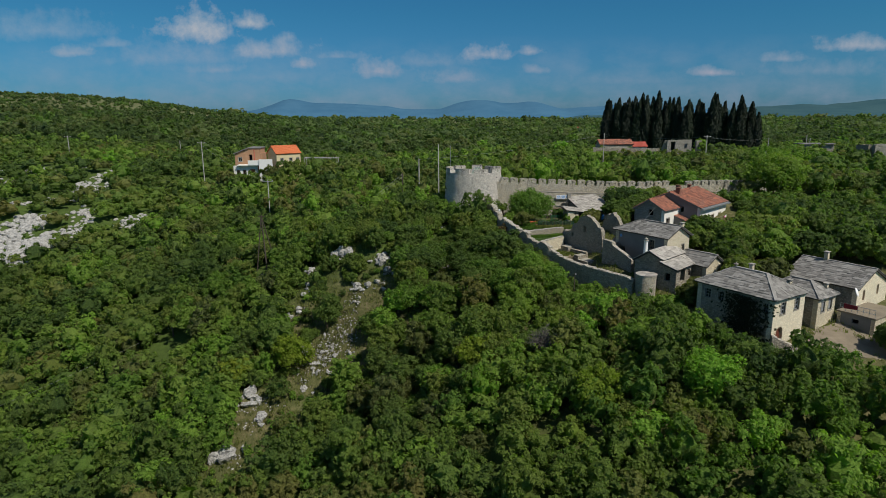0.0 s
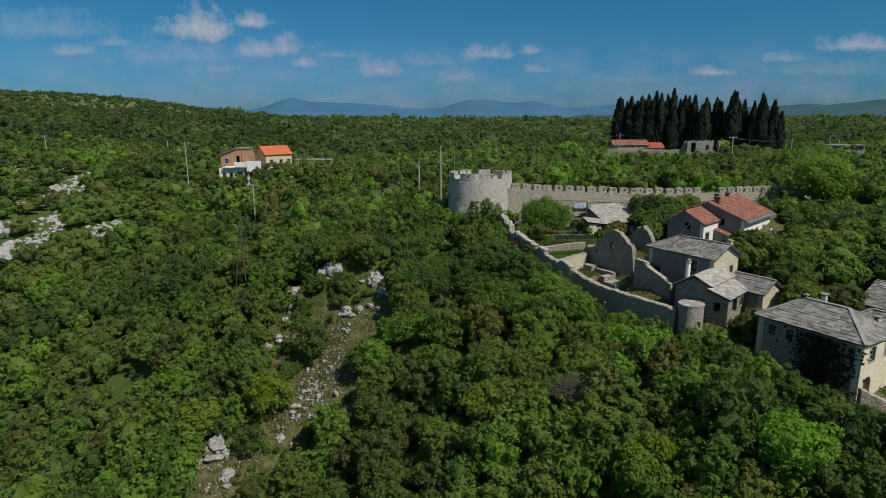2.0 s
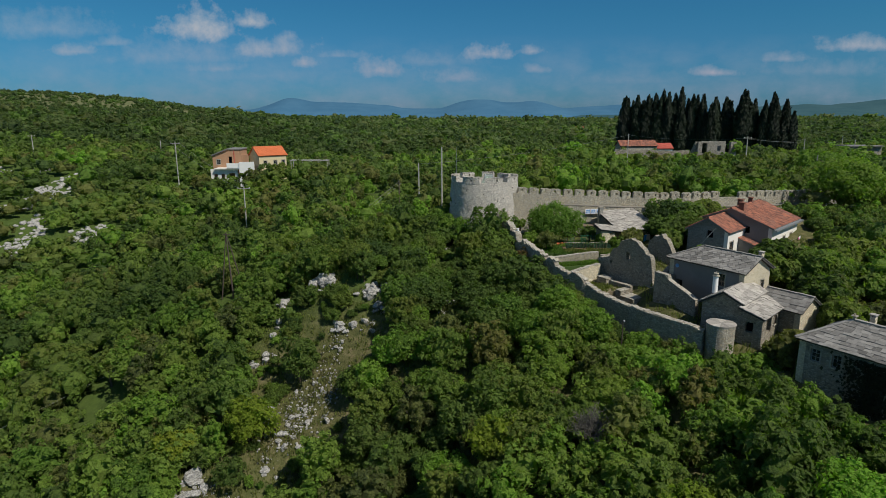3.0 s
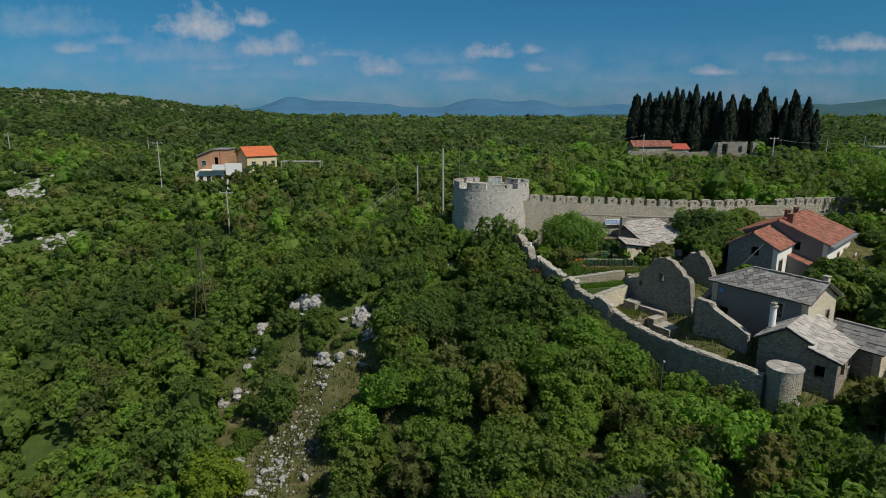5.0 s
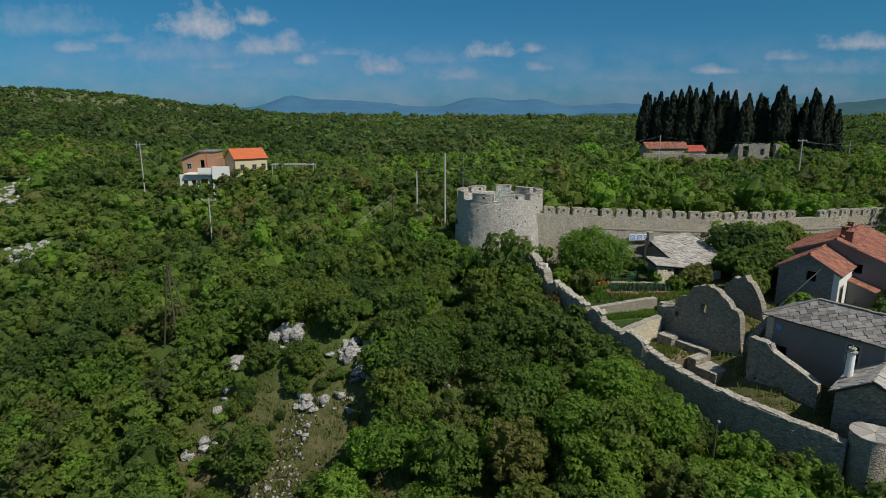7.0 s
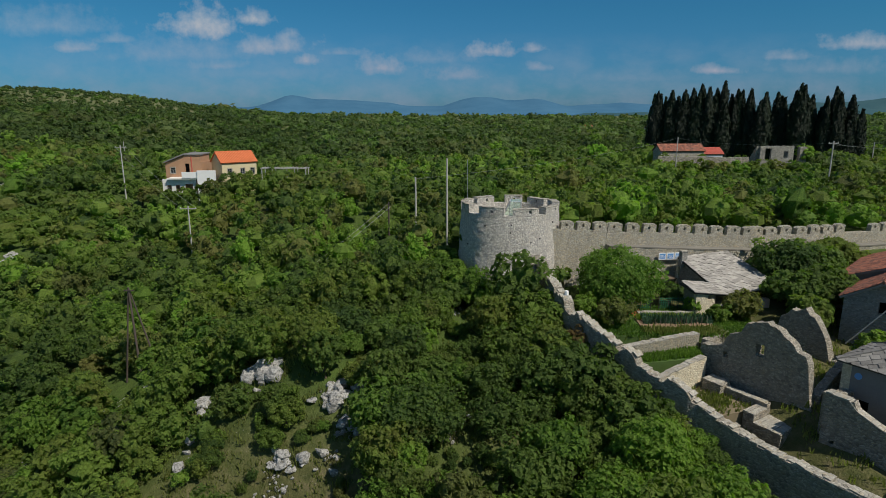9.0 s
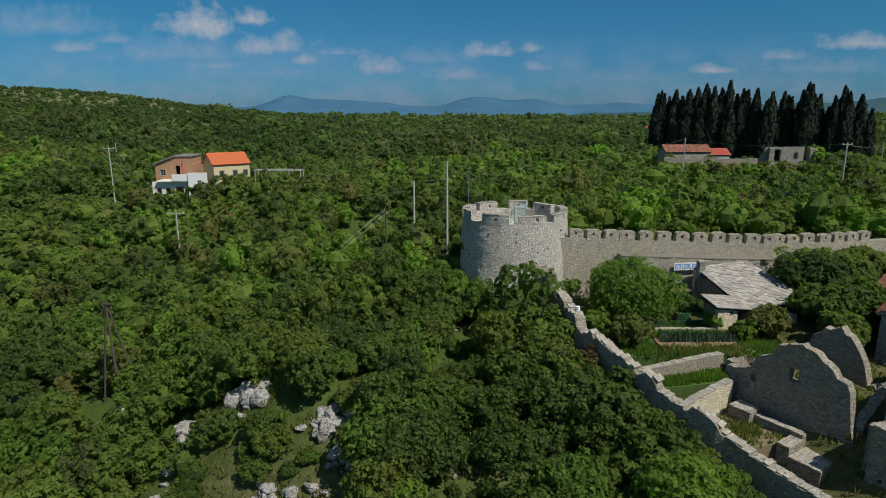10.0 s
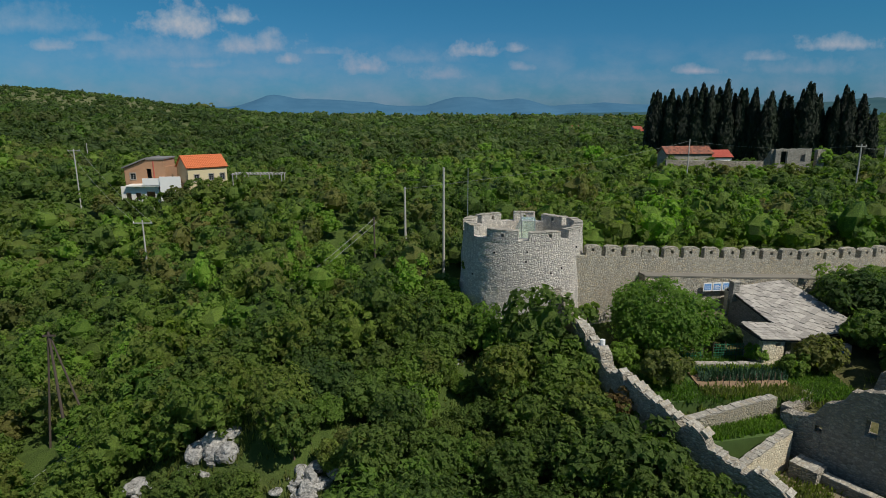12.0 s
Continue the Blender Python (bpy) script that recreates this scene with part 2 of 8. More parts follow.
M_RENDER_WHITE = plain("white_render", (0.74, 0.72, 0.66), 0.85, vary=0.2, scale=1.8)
M_RENDER_CREAM = plain("cream_render", (0.56, 0.48, 0.30), 0.85, vary=0.15)
M_WHITE = plain("white_paint", (0.80, 0.80, 0.78), 0.6, vary=0.1)
M_WOOD = plain("weathered_wood", (0.16, 0.12, 0.085), 0.85, vary=0.5, scale=5)
M_DOOR = plain("red_brown_door", (0.16, 0.05, 0.03), 0.7, vary=0.4, scale=5)
# near-black: painted shade of openings, and the colour of the car's wheels
M_DARK = plain("dark_opening", (0.012, 0.012, 0.013), 0.9, vary=0.2)
M_POLE = plain("pale_pole", (0.42, 0.41, 0.38), 0.8, vary=0.2)
M_POLE_WOOD = plain("tarred_pole", (0.085, 0.068, 0.055), 0.9, vary=0.4, scale=5)
M_WIRE = plain("wire", (0.34, 0.35, 0.34), 0.5, 0.2, vary=0.0, bump=0)
M_SHUTTER = plain("grey_shutter", (0.25, 0.26, 0.27), 0.7, vary=0.2)
M_BRICK_ORANGE = plain("orange_block", (0.40, 0.235, 0.14), 0.85, vary=0.25, scale=3)
M_RED_ROOF = plain("red_sheet_roof", (0.44, 0.10, 0.07), 0.6, vary=0.15)
M_ORANGE_ROOF = plain("orange_tile_roof", (0.55, 0.155, 0.06), 0.75, vary=0.25, scale=4)
M_NET = plain("green_net", (0.03, 0.16, 0.08), 0.8, vary=0.3)
M_BLUE = plain("blue_cloth", (0.05, 0.22, 0.55), 0.7)
M_PINK = plain("pink_cloth", (0.60, 0.12, 0.35), 0.8)
M_SIGN = plain("sign_blue", (0.12, 0.30, 0.62), 0.4, vary=0.3, scale=8)
M_METAL = plain("galvanised_steel", (0.45, 0.47, 0.48), 0.45, 0.7, vary=0.2)


def glass_material():
    m, t, b, P, out, _ = material("window_glass")
    b.inputs["Base Color"].default_value = (0.02, 0.025, 0.03, 1)
    b.inputs["Roughness"].default_value = 0.08
    b.inputs["Specular IOR Level"].default_value = 0.6
    return m


M_GLASS = glass_material()


def clear_glass():
    m, t, b, P, out, _ = material("greenish_glass")
    b.inputs["Base Color"].default_value = (0.75, 0.92, 0.85, 1)
    b.inputs["Roughness"].default_value = 0.05
    b.inputs["Transmission Weight"].default_value = 0.9
    b.inputs["IOR"].default_value = 1.05
    return m


M_CLEAR = clear_glass()


def slate_material(name, light, dark):
    m, t, b, P, _, _ = material(name)
    info = t.n.new("ShaderNodeObjectInfo").outputs["Random"]
    c = t.ramp(info, [(0.0, dark), (0.5, tuple(0.5 * (a + d) for a, d in zip(light, dark))), (1.0, light)])
    big = t.noise(P, 0.8, 5, 0.65)
    c = t.mix(t.span(big, 0.5, 0.75, 0.0, 0.6), c, tuple(0.45 * v for v in dark))
    lich = t.noise(P, 5.0, 5, 0.7)
    c = t.mix(t.span(lich, 0.55, 0.72, 0.0, 0.5), c, tuple(min(1, 1.25 * v) for v in light))
    fine = t.noise(P, 22.0, 4, 0.7)
    c = t.mix(t.span(fine, 0.35, 0.8, 0.0, 0.4), c, dark)
    t.put(b.inputs["Base Color"], c)
    b.inputs["Roughness"].default_value = 0.88
    b.inputs["Specular IOR Level"].default_value = 0.15
    t.put(b.inputs["Normal"], t.bump(t.math("ADD", fine, lich), 0.5, 0.03))
    return m


M_SLATE = slate_material("stone_slab", (0.33, 0.318, 0.295), (0.135, 0.13, 0.122))
# near-black deck colour: paints the shade seen in gaps between roof slabs
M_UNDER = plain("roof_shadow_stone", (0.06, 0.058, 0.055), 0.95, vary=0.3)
M_SLATE_PALE = slate_material("pale_stone_slab", (0.47, 0.44, 0.395), (0.27, 0.255, 0.23))


def tile_material(name, light, dark):
    m, t, b, P, _, geo = material(name)
    one = geo.outputs["Random Per Island"]
    k = t.math("ADD", t.math("MULTIPLY", one, 0.55), t.math("MULTIPLY", t.noise(P, 1.2, 5, 0.7), 0.5))
    c = t.ramp(k, [(0.2, dark), (0.5, tuple(0.5 * (a + d) for a, d in zip(light, dark))), (0.8, light)])
    c = t.mix(t.span(t.noise(P, 0.6, 5, 0.7), 0.5, 0.72, 0.0, 0.6), c, (0.16, 0.12, 0.10))
    t.put(b.inputs["Base Color"], c)
    b.inputs["Roughness"].default_value = 0.85
    return m


M_TILE = tile_material("old_red_tiles", (0.40, 0.145, 0.085), (0.10, 0.05, 0.038))


def ground_material():
    m, t, b, P, _, _ = material("karst_ground")
    n1 = t.noise(P, 0.09, 5, 0.6)
    n2 = t.noise(P, 0.9, 6, 0.7)
    n3 = t.noise(P, 6.0, 5, 0.7)
    c = t.ramp(n2, [(0.3, (0.050, 0.062, 0.020)), (0.5, (0.105, 0.105, 0.042)), (0.70, (0.185, 0.155, 0.085))])
    c = t.mix(t.span(n1, 0.52, 0.66, 0.0, 0.45), c, (0.075, 0.095, 0.028))
    # open stony soil on the clearing and within the fort, leafy undergrowth elsewhere
    soil = None
    for centre, r0, r1 in (((-15, 80, -13), 9, 17), ((-24, 66, -19), 5, 11), ((36, 75, -4), 30, 42)):
        dist = t.n.new("ShaderNodeVectorMath")
        dist.operation = "DISTANCE"
        t.l.new(P, dist.inputs[0])
        dist.inputs[1].default_value = centre
        m_ = t.span(dist.outputs["Value"], r1, r0)
        soil = m_ if soil is None else t.math("MAXIMUM", soil, m_)
    c = t.mix(soil, t.ramp(n2, [(0.3, (0.045, 0.072, 0.018)), (0.6, (0.075, 0.115, 0.026))]), c)
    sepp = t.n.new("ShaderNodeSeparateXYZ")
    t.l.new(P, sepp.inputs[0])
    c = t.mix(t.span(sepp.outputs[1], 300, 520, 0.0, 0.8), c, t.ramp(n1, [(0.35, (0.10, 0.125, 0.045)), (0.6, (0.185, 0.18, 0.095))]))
    c = t.mix(t.span(n3, 0.64, 0.74, 0.0, 0.7), c, (0.36, 0.34, 0.30))
    t.put(b.inputs["Base Color"], c)
    b.inputs["Roughness"].default_value = 0.95
    b.inputs["Specular IOR Level"].default_value = 0.1
    t.put(b.inputs["Normal"], t.bump(t.math("ADD", n2, n3), 0.8, 0.15))
    return m


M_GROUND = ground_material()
M_GRASS = plain("garden_grass", (0.060, 0.105, 0.024), 0.9, vary=0.6, scale=4, bump=0.6)
M_EARTH = plain("garden_earth", (0.24, 0.165, 0.10), 0.95, vary=0.4, scale=4, bump=0.6)
M_PATH = plain("stony_path", (0.19, 0.155, 0.095), 0.95, vary=0.6, scale=2.5, bump=0.8)
M_YARD = plain("yard_earth", (0.215, 0.18, 0.13), 0.95, vary=0.65, scale=2.5, bump=0.5)


def rock_material():
    m, t, b, P, _, _ = material("limestone_rock")
    n = t.noise(t.stretch(P, 1.0, 1.0, 2.2), 2.4, 7, 0.75, 1.0)
    c = t.ramp(n, [(0.34, (0.07, 0.07, 0.066)), (0.47, (0.30, 0.295, 0.28)), (0.68, (0.58, 0.57, 0.54))])
    t.put(b.inputs["Base Color"], c)
    b.inputs["Roughness"].default_value = 0.92
    t.put(b.inputs["Normal"], t.bump(t.noise(P, 5.0, 6, 0.75), 1.0, 0.15))
    return m


M_ROCK = rock_material()


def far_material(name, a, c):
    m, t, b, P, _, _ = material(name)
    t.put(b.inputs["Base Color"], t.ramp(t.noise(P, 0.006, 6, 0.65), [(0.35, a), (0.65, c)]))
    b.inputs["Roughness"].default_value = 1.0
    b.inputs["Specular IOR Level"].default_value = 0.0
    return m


# the haze of distance is mixed into these blue base colours
M_MOUNT = far_material("haze_tinted_mountain", (0.050, 0.135, 0.225), (0.064, 0.158, 0.250))
M_MOUNT_NEAR = far_material("haze_tinted_hill", (0.035, 0.085, 0.105), (0.05, 0.105, 0.12))


# ---- building blocks ----
def mesh_of(name, verts, faces, mat, smooth=False):
    me = bpy.data.meshes.new(name)
    me.from_pydata([tuple(v) for v in verts], [], [tuple(f) for f in faces])
    me.materials.append(mat)
    if smooth:
        me.polygons.foreach_set("use_smooth", [True] * len(me.polygons))
    me.update()
    return me


def bm_mesh(name, bm, mat, smooth=False):
    me = bpy.data.meshes.new(name)
    bmesh.ops.recalc_face_normals(bm, faces=bm.faces)
    bm.to_mesh(me)
    bm.free()
    me.materials.append(mat)
    if smooth:
        me.polygons.foreach_set("use_smooth", [True] * len(me.polygons))
    return me


def part(name, me, parent, label="", at=None):
    """Links a mesh (or a bmesh with its material) as one object under a thing."""
    if isinstance(me, tuple):
        me = bm_mesh(name, *me)
    ob = new(name, me)
    ob.parent = parent
    if at is not None:
        ob.matrix_basis = at
    return tagged(ob, label)


def thing(name, label, category, at=None, group="", kind=""):
    ob = new(name)
    ob.empty_display_size = 0.3
    if at is not None:
        ob.matrix_basis = at
    return tagged(ob, label, category, group, kind)


def box(bm, x0, x1, y0, y1, z0, z1, m=None):
    vs = [bm.verts.new(v) for v in ((x0, y0, z0), (x1, y0, z0), (x1, y1, z0), (x0, y1, z0), (x0, y0, z1), (x1, y0, z1), (x1, y1, z1), (x0, y1, z1))]
    for f in ((0, 3, 2, 1), (4, 5, 6, 7), (0, 1, 5, 4), (1, 2, 6, 5), (2, 3, 7, 6), (3, 0, 4, 7)):
        bm.faces.new([vs[i] for i in f])
    if m is not None:
        bmesh.ops.transform(bm, matrix=m, verts=vs)
    return vs


def slab(bm, outline, a, b, axis="y", m=None):
    """A flat shape with thickness: outline in (u, z), pushed along y from a to b."""
    n = len(outline)
    vs = []
    for d in (a, b):
        for u, z in outline:
            vs.append(bm.verts.new((u, d, z)))
    bm.faces.new(vs[:n])
    bm.faces.new(vs[n:][::-1])
    for i in range(n):
        j = (i + 1) % n
        bm.faces.new((vs[i], vs[n + i], vs[n + j], vs[j]))
    if m is not None:
        bmesh.ops.transform(bm, matrix=m, verts=vs)
    return vs


def tube(bm, p, q, r0, r1, seg=8):
    p, q = Vector(p), Vector(q)
    ax = (q - p).normalized()
    s = ax.orthogonal().normalized()
    u = ax.cross(s)
    ring = []
    for c, r in ((p, r0), (q, r1)):
        ring.append([bm.verts.new(c + r * (math.cos(k * math.tau / seg) * s + math.sin(k * math.tau / seg) * u)) for k in range(seg)])
    for k in range(seg):
        j = (k + 1) % seg
        bm.faces.new((ring[0][k], ring[0][j], ring[1][j], ring[1][k]))
    bm.faces.new(ring[0][::-1])
    bm.faces.new(ring[1])


def roughen(bm, amount, scale=0.8, cuts=0):
    if cuts:
        bmesh.ops.subdivide_edges(bm, edges=bm.edges[:], cuts=cuts, use_grid_fill=True)
    for v in bm.verts:
        v.co += noise.noise_vector(v.co * scale) * amount


def smooth01(a, b, x):
    k = np.clip((x - a) / (b - a), 0.0, 1.0)
    return k * k * (3 - 2 * k)


# ---- ground: one sheet ----
# south wall of the fort: plan and height of its top
SOUTH = [(8.2, 104.6, 3.2), (8.6, 100.0, 2.2), (9.5, 95.8, 1.1), (10.9, 92.6, 0.25), (12.7, 89.9, -0.45), (14.8, 87.3, -1.5),
         (17.0, 84.8, -2.6), (18.5, 82.0, -3.05), (20.2, 78.6, -2.95), (22.2, 75.4, -2.9), (24.4, 73.2, -3.2)]
SOUTH2 = [(34.4, 58.9, -5.5), (36.6, 58.2, -6.5), (39.8, 57.6, -8.2), (43.5, 56.6, -9.5), (50.0, 54.0, -11.3), (62.0, 48.0, -14.0)]
FENCE_LINE = [(x, y) for x, y, _ in SOUTH] + [(27.5, 70.0), (29.4, 67.2), (33.0, 60.5)] + [(x, y) for x, y, _ in SOUTH2]


def inside(x, y):
    """Signed distance from the line of the fort's outer wall: above zero within."""
    best = np.full(np.shape(x), 1e9)
    sign = np.zeros(np.shape(x))
    for (ax, ay), (bx, by) in zip(FENCE_LINE[:-1], FENCE_LINE[1:]):
        dx, dy = bx - ax, by - ay
        k = np.clip(((x - ax) * dx + (y - ay) * dy) / (dx * dx + dy * dy), 0, 1)
        px, py = x - ax - k * dx, y - ay - k * dy
        d = np.hypot(px, py)
        s = np.where(dx * (y - ay) - dy * (x - ax) > 0, 1.0, -1.0)
        near = d < best - 1e-6
        best, sign = np.where(near, d, best), np.where(near, s, sign)
    return best * sign


def height(x, y):
    x, y = np.asarray(x, float), np.asarray(y, float)
    a, b = np.clip(x, -150, 60) / 50, (np.clip(y, 5, 150) - 90) / 50
    near = (-4.49 + 13.24 * a + 13.99 * b - 4.68 * a * a - 3.69 * a * b - 3.21 * b * b - 3.44 * a ** 3 - 2.74 * a * a * b - 4.29 * a * b * b - 1.97 * b ** 3)
    near = near + 2.0 * np.exp(-((x + 13) ** 2 + (y - 93) ** 2) / 150) - 4.4 * np.exp(-((x + 11) ** 2 + (y - 66) ** 2) / 120)
    near = near - 2.5 * np.exp(-((x - 17) ** 2 + (y - 72) ** 2) / 200)
    near = near - 3.2 * np.exp(-((x + 43) ** 2 + (y - 140) ** 2) / 420) - 4.5 * np.exp(-((x + 5) ** 2 + (y - 130) ** 2) / 160)
    near = near + 2.0 * np.exp(-((x - 15) ** 2 + (y - 57) ** 2) / 160) - 2.6 * smooth01(-12, 8, x) * np.exp(-((y - 92) / 15) ** 2)
    near = near - 2.4 * np.exp(-((x + 14.5) ** 2 + (y - 83) ** 2) / 75) + 1.6 * np.exp(-((x + 13.5) ** 2 / 40 + (y - 95) ** 2 / 16))
    near = np.clip(near, -27, 3.5)
    far = 3.2 - 4.0 * smooth01(210, 400, y) * smooth01(-150, -40, x) + 13.0 * smooth01(700, 2200, y) + 0.3 * smooth01(20, 70, x) * smooth01(120, 170, y) * (1 - smooth01(260, 400, y))
    far = far - 9.0 * smooth01(-20, -75, x) * (1 - smooth01(130, 215, y))
    far = far + 50.0 / (1 + np.exp((x + 0.395 * y) / 80)) * smooth01(210, 850, y) * (1 - 0.6 * smooth01(900, 2500, y))
    far = far + 6.0 * smooth01(-90, -190, x) * smooth01(180, 290, y) * (1 - smooth01(400, 600, y))
    far = far - 4.5 * np.exp(-((x + 42) ** 2 + (y - 146) ** 2) / 330) - 4.0 * np.exp(-((x + 25) / 60) ** 2 - ((y - 245) / 55) ** 2)
    w = smooth01(108, 160, y + 0.3 * x)
    out = near * (1 - w) + far * w
    fort = np.clip(-0.2 * (97 - y), -13, 1.0) - 0.0 * x
    fort = fort + 1.2 * smooth01(30, 45, x) * smooth01(70, 90, y)
    fort = fort - 2.2 * smooth01(24, 20, x) * smooth01(93.5, 91.5, y) * smooth01(68, 80, y)
    fort = np.where((x < 27) & (y > 92.5), np.minimum(fort, -0.7), fort)
    d = inside(x, y)
    k = smooth01(-0.2, 1.2, d) * (1 - smooth01(104, 112, y - 0.2 * (x - 10)))
    bumpy = (np.sin(x * 0.9 + 1.7 * np.sin(y * 0.37)) * np.cos(y * 0.8 + 1.3 * np.sin(x * 0.41))) * 0.2
    return out * (1 - k) + fort * k + bumpy * (1 - smooth01(-3, -0.5, d) * (y < 115)) * (1 - smooth01(150, 250, y))


def ground_z(x, y):
    return float(height(x, y))


def build_ground():
    us = np.concatenate([-np.geomspace(140, 6000, 34)[::-1], np.linspace(-138, 138, 185), np.geomspace(140, 6000, 34)])
    vs = np.concatenate([-np.geomspace(40, 3000, 14)[::-1], np.linspace(-36, 190, 152), np.geomspace(192, 6000, 60)])
    X, Y = np.meshgrid(us, vs)
    Z = height(X, Y)
    n, k = X.shape
    idx = np.arange(n * k).reshape(n, k)
    faces = np.stack([idx[:-1, :-1], idx[:-1, 1:], idx[1:, 1:], idx[1:, :-1]], -1).reshape(-1, 4)
    me = quads("ground", np.stack([X, Y, Z], -1).reshape(-1, 3), faces, M_GROUND, True)
    tagged(new("ground", me), "scrubby karst slope with stony earth and grass", "ground", kind="structure")


def quads(name, verts, faces, mat, smooth=False):
    """A mesh from arrays of corners and four-cornered faces."""
    me = bpy.data.meshes.new(name)
    v, f = np.asarray(verts, np.float32), np.asarray(faces, np.int32)
    me.vertices.add(len(v))
    me.vertices.foreach_set("co", v.ravel())
    me.loops.add(f.size)
    me.loops.foreach_set("vertex_index", f.ravel())
    me.polygons.add(len(f))
    me.polygons.foreach_set("loop_start", np.arange(0, f.size, f.shape[1], dtype=np.int32))
    if smooth:
        me.polygons.foreach_set("use_smooth", np.ones(len(f), bool))
    me.materials.append(mat)
    me.update(calc_edges=True)
    me.validate()
    return me


build_ground()


# ---- distant land ----
def ridge(name, y, x0, x1, profile, mat, label, seed):
    rs = np.random.RandomState(seed)
    xs = np.linspace(x0, x1, 160)
    ph = rs.uniform(0, 6.28, 6)
    rough = sum(np.sin(xs / (x1 - x0) * f + p) * a for f, a, p in zip((25, 47, 83, 140, 210, 330), (3, 2.2, 1.6, 1.1, 0.8, 0.5), ph))
    top = profile(xs) + rough * 0.0005 * y
    verts, faces = [], []
    for k, (dy, s) in enumerate(((-900, -0.02), (-450, 0.45), (0, 1.0), (500, 0.5))):
        for x, z in zip(xs, top):
            verts.append((x, y + dy, -20 + (z + 20) * s if s > 0 else -25))
    n = len(xs)
    for k in range(3):
        for i in range(n - 1):
            faces.append((k * n + i, k * n + i + 1, (k + 1) * n + i + 1, (k + 1) * n + i))
    tagged(new(name, mesh_of(name, verts, faces, mat, True)), label, "mountain", kind="structure")


def hump(xs, c, w, h):
    return h * np.exp(-((xs - c) / w) ** 2)


FARY = 4200.0
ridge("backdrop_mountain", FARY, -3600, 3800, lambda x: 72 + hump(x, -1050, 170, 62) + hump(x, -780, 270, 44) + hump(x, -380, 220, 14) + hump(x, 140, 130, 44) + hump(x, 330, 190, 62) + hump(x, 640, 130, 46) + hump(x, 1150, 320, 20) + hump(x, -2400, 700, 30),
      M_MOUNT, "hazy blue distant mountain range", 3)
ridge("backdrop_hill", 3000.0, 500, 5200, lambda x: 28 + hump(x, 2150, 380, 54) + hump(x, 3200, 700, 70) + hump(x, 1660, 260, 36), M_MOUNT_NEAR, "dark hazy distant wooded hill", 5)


# ---- trees ----
def crown_arrays(rs, n, radius, tall, leaf, lobes=5, core=True, ring=8, heart=0.60):
    """A crown of many small leaf clumps over several unequal heads, with a darker uneven heart."""
    heads = rs.normal(size=(lobes, 3))
    heads[:, 2] = np.abs(heads[:, 2]) * 0.9 + 0.05
    heads /= np.linalg.norm(heads, axis=1)[:, None]
    reach = rs.uniform(0.16, 0.46, lobes)

    def bulge(d):
        near = np.clip(d @ heads.T, 0, 1) ** 5
        return 0.74 + (near * reach).max(1)

    half = 0.46 * tall
    centre = np.array([0, 0, 0.50 * tall])
    axes = np.array([radius * rs.uniform(0.86, 1.12), radius * rs.uniform(0.86, 1.12), half])
    m = max(7, int(n / 30))
    i = np.arange(m) + 0.5
    z = 1.0 - 1.55 * i / m
    a = i * 2.39996 + rs.uniform(0, 6.28) + rs.normal(scale=0.25, size=m)
    w = np.sqrt(np.clip(1 - z * z, 0, 1))
    d = np.stack([w * np.cos(a), w * np.sin(a), z], -1) + rs.normal(scale=0.10, size=(m, 3))
    d /= np.linalg.norm(d, axis=1)[:, None]
    spot = centre + d * axes * (bulge(d) * rs.uniform(0.70, 1.0, m))[:, None]
    size = radius * rs.uniform(0.13, 0.31, m)
    k = rs.choice(m, n, p=size ** 2 / (size ** 2).sum())
    e = rs.normal(size=(n, 3)) + 0.75 * d[k] + np.array([0, 0, 0.35])
    e /= np.linalg.norm(e, axis=1)[:, None]
    p = spot[k] + e * (size[k] * rs.uniform(0.55, 1.12, n))[:, None] * np.array([1, 1, 0.85])
    p[:, 2] = np.maximum(p[:, 2], 0.03 * tall)
    nrm = e + rs.normal(scale=0.42, size=(n, 3)) + np.array([0, 0, 0.25])
    nrm /= np.linalg.norm(nrm, axis=1)[:, None]
    t = np.cross(nrm, rs.normal(size=(n, 3)))
    t /= np.linalg.norm(t, axis=1)[:, None]
    b = np.cross(nrm, t)
    s = leaf * rs.uniform(0.6, 1.4, n)[:, None]
    v = np.stack([p - t * s * 0.62, p + t * s * 0.40 + b * s * 0.42, p + t * s * 0.40 - b * s * 0.42], 1).reshape(-1, 3)
    f = np.arange(3 * n).reshape(n, 3)
    if core:
        base, hoops = len(v), []
        th = np.linspace(0, math.tau, ring + 1)[:-1]
        for up in (-0.75, -0.25, 0.35, 0.85):
            c = math.sqrt(1 - up * up)
            q = np.stack([c * np.cos(th), c * np.sin(th), np.full(ring, up)], -1)
            hoops.append(centre + q * axes * (heart * bulge(q) * rs.uniform(0.92, 1.06, ring))[:, None])
        hoops.append((centre + np.array([0, 0, half * 0.9 * heart]))[None])
        v = np.concatenate([v] + hoops)
        ff = []
        for r in range(3):
            for j in range(ring):
                g, h = base + r * ring + j, base + r * ring + (j + 1) % ring
                ff += [(g, h, h + ring), (g, h + ring, g + ring)]
        ff += [(base + 3 * ring + j, base + 3 * ring + (j + 1) % ring, base + 4 * ring) for j in range(ring)]
        heart_faces = v[np.array(ff)].reshape(-1, 3)
        v = np.concatenate([v[:base], heart_faces])
        f = np.arange(len(v)).reshape(-1, 3)
    return v, f


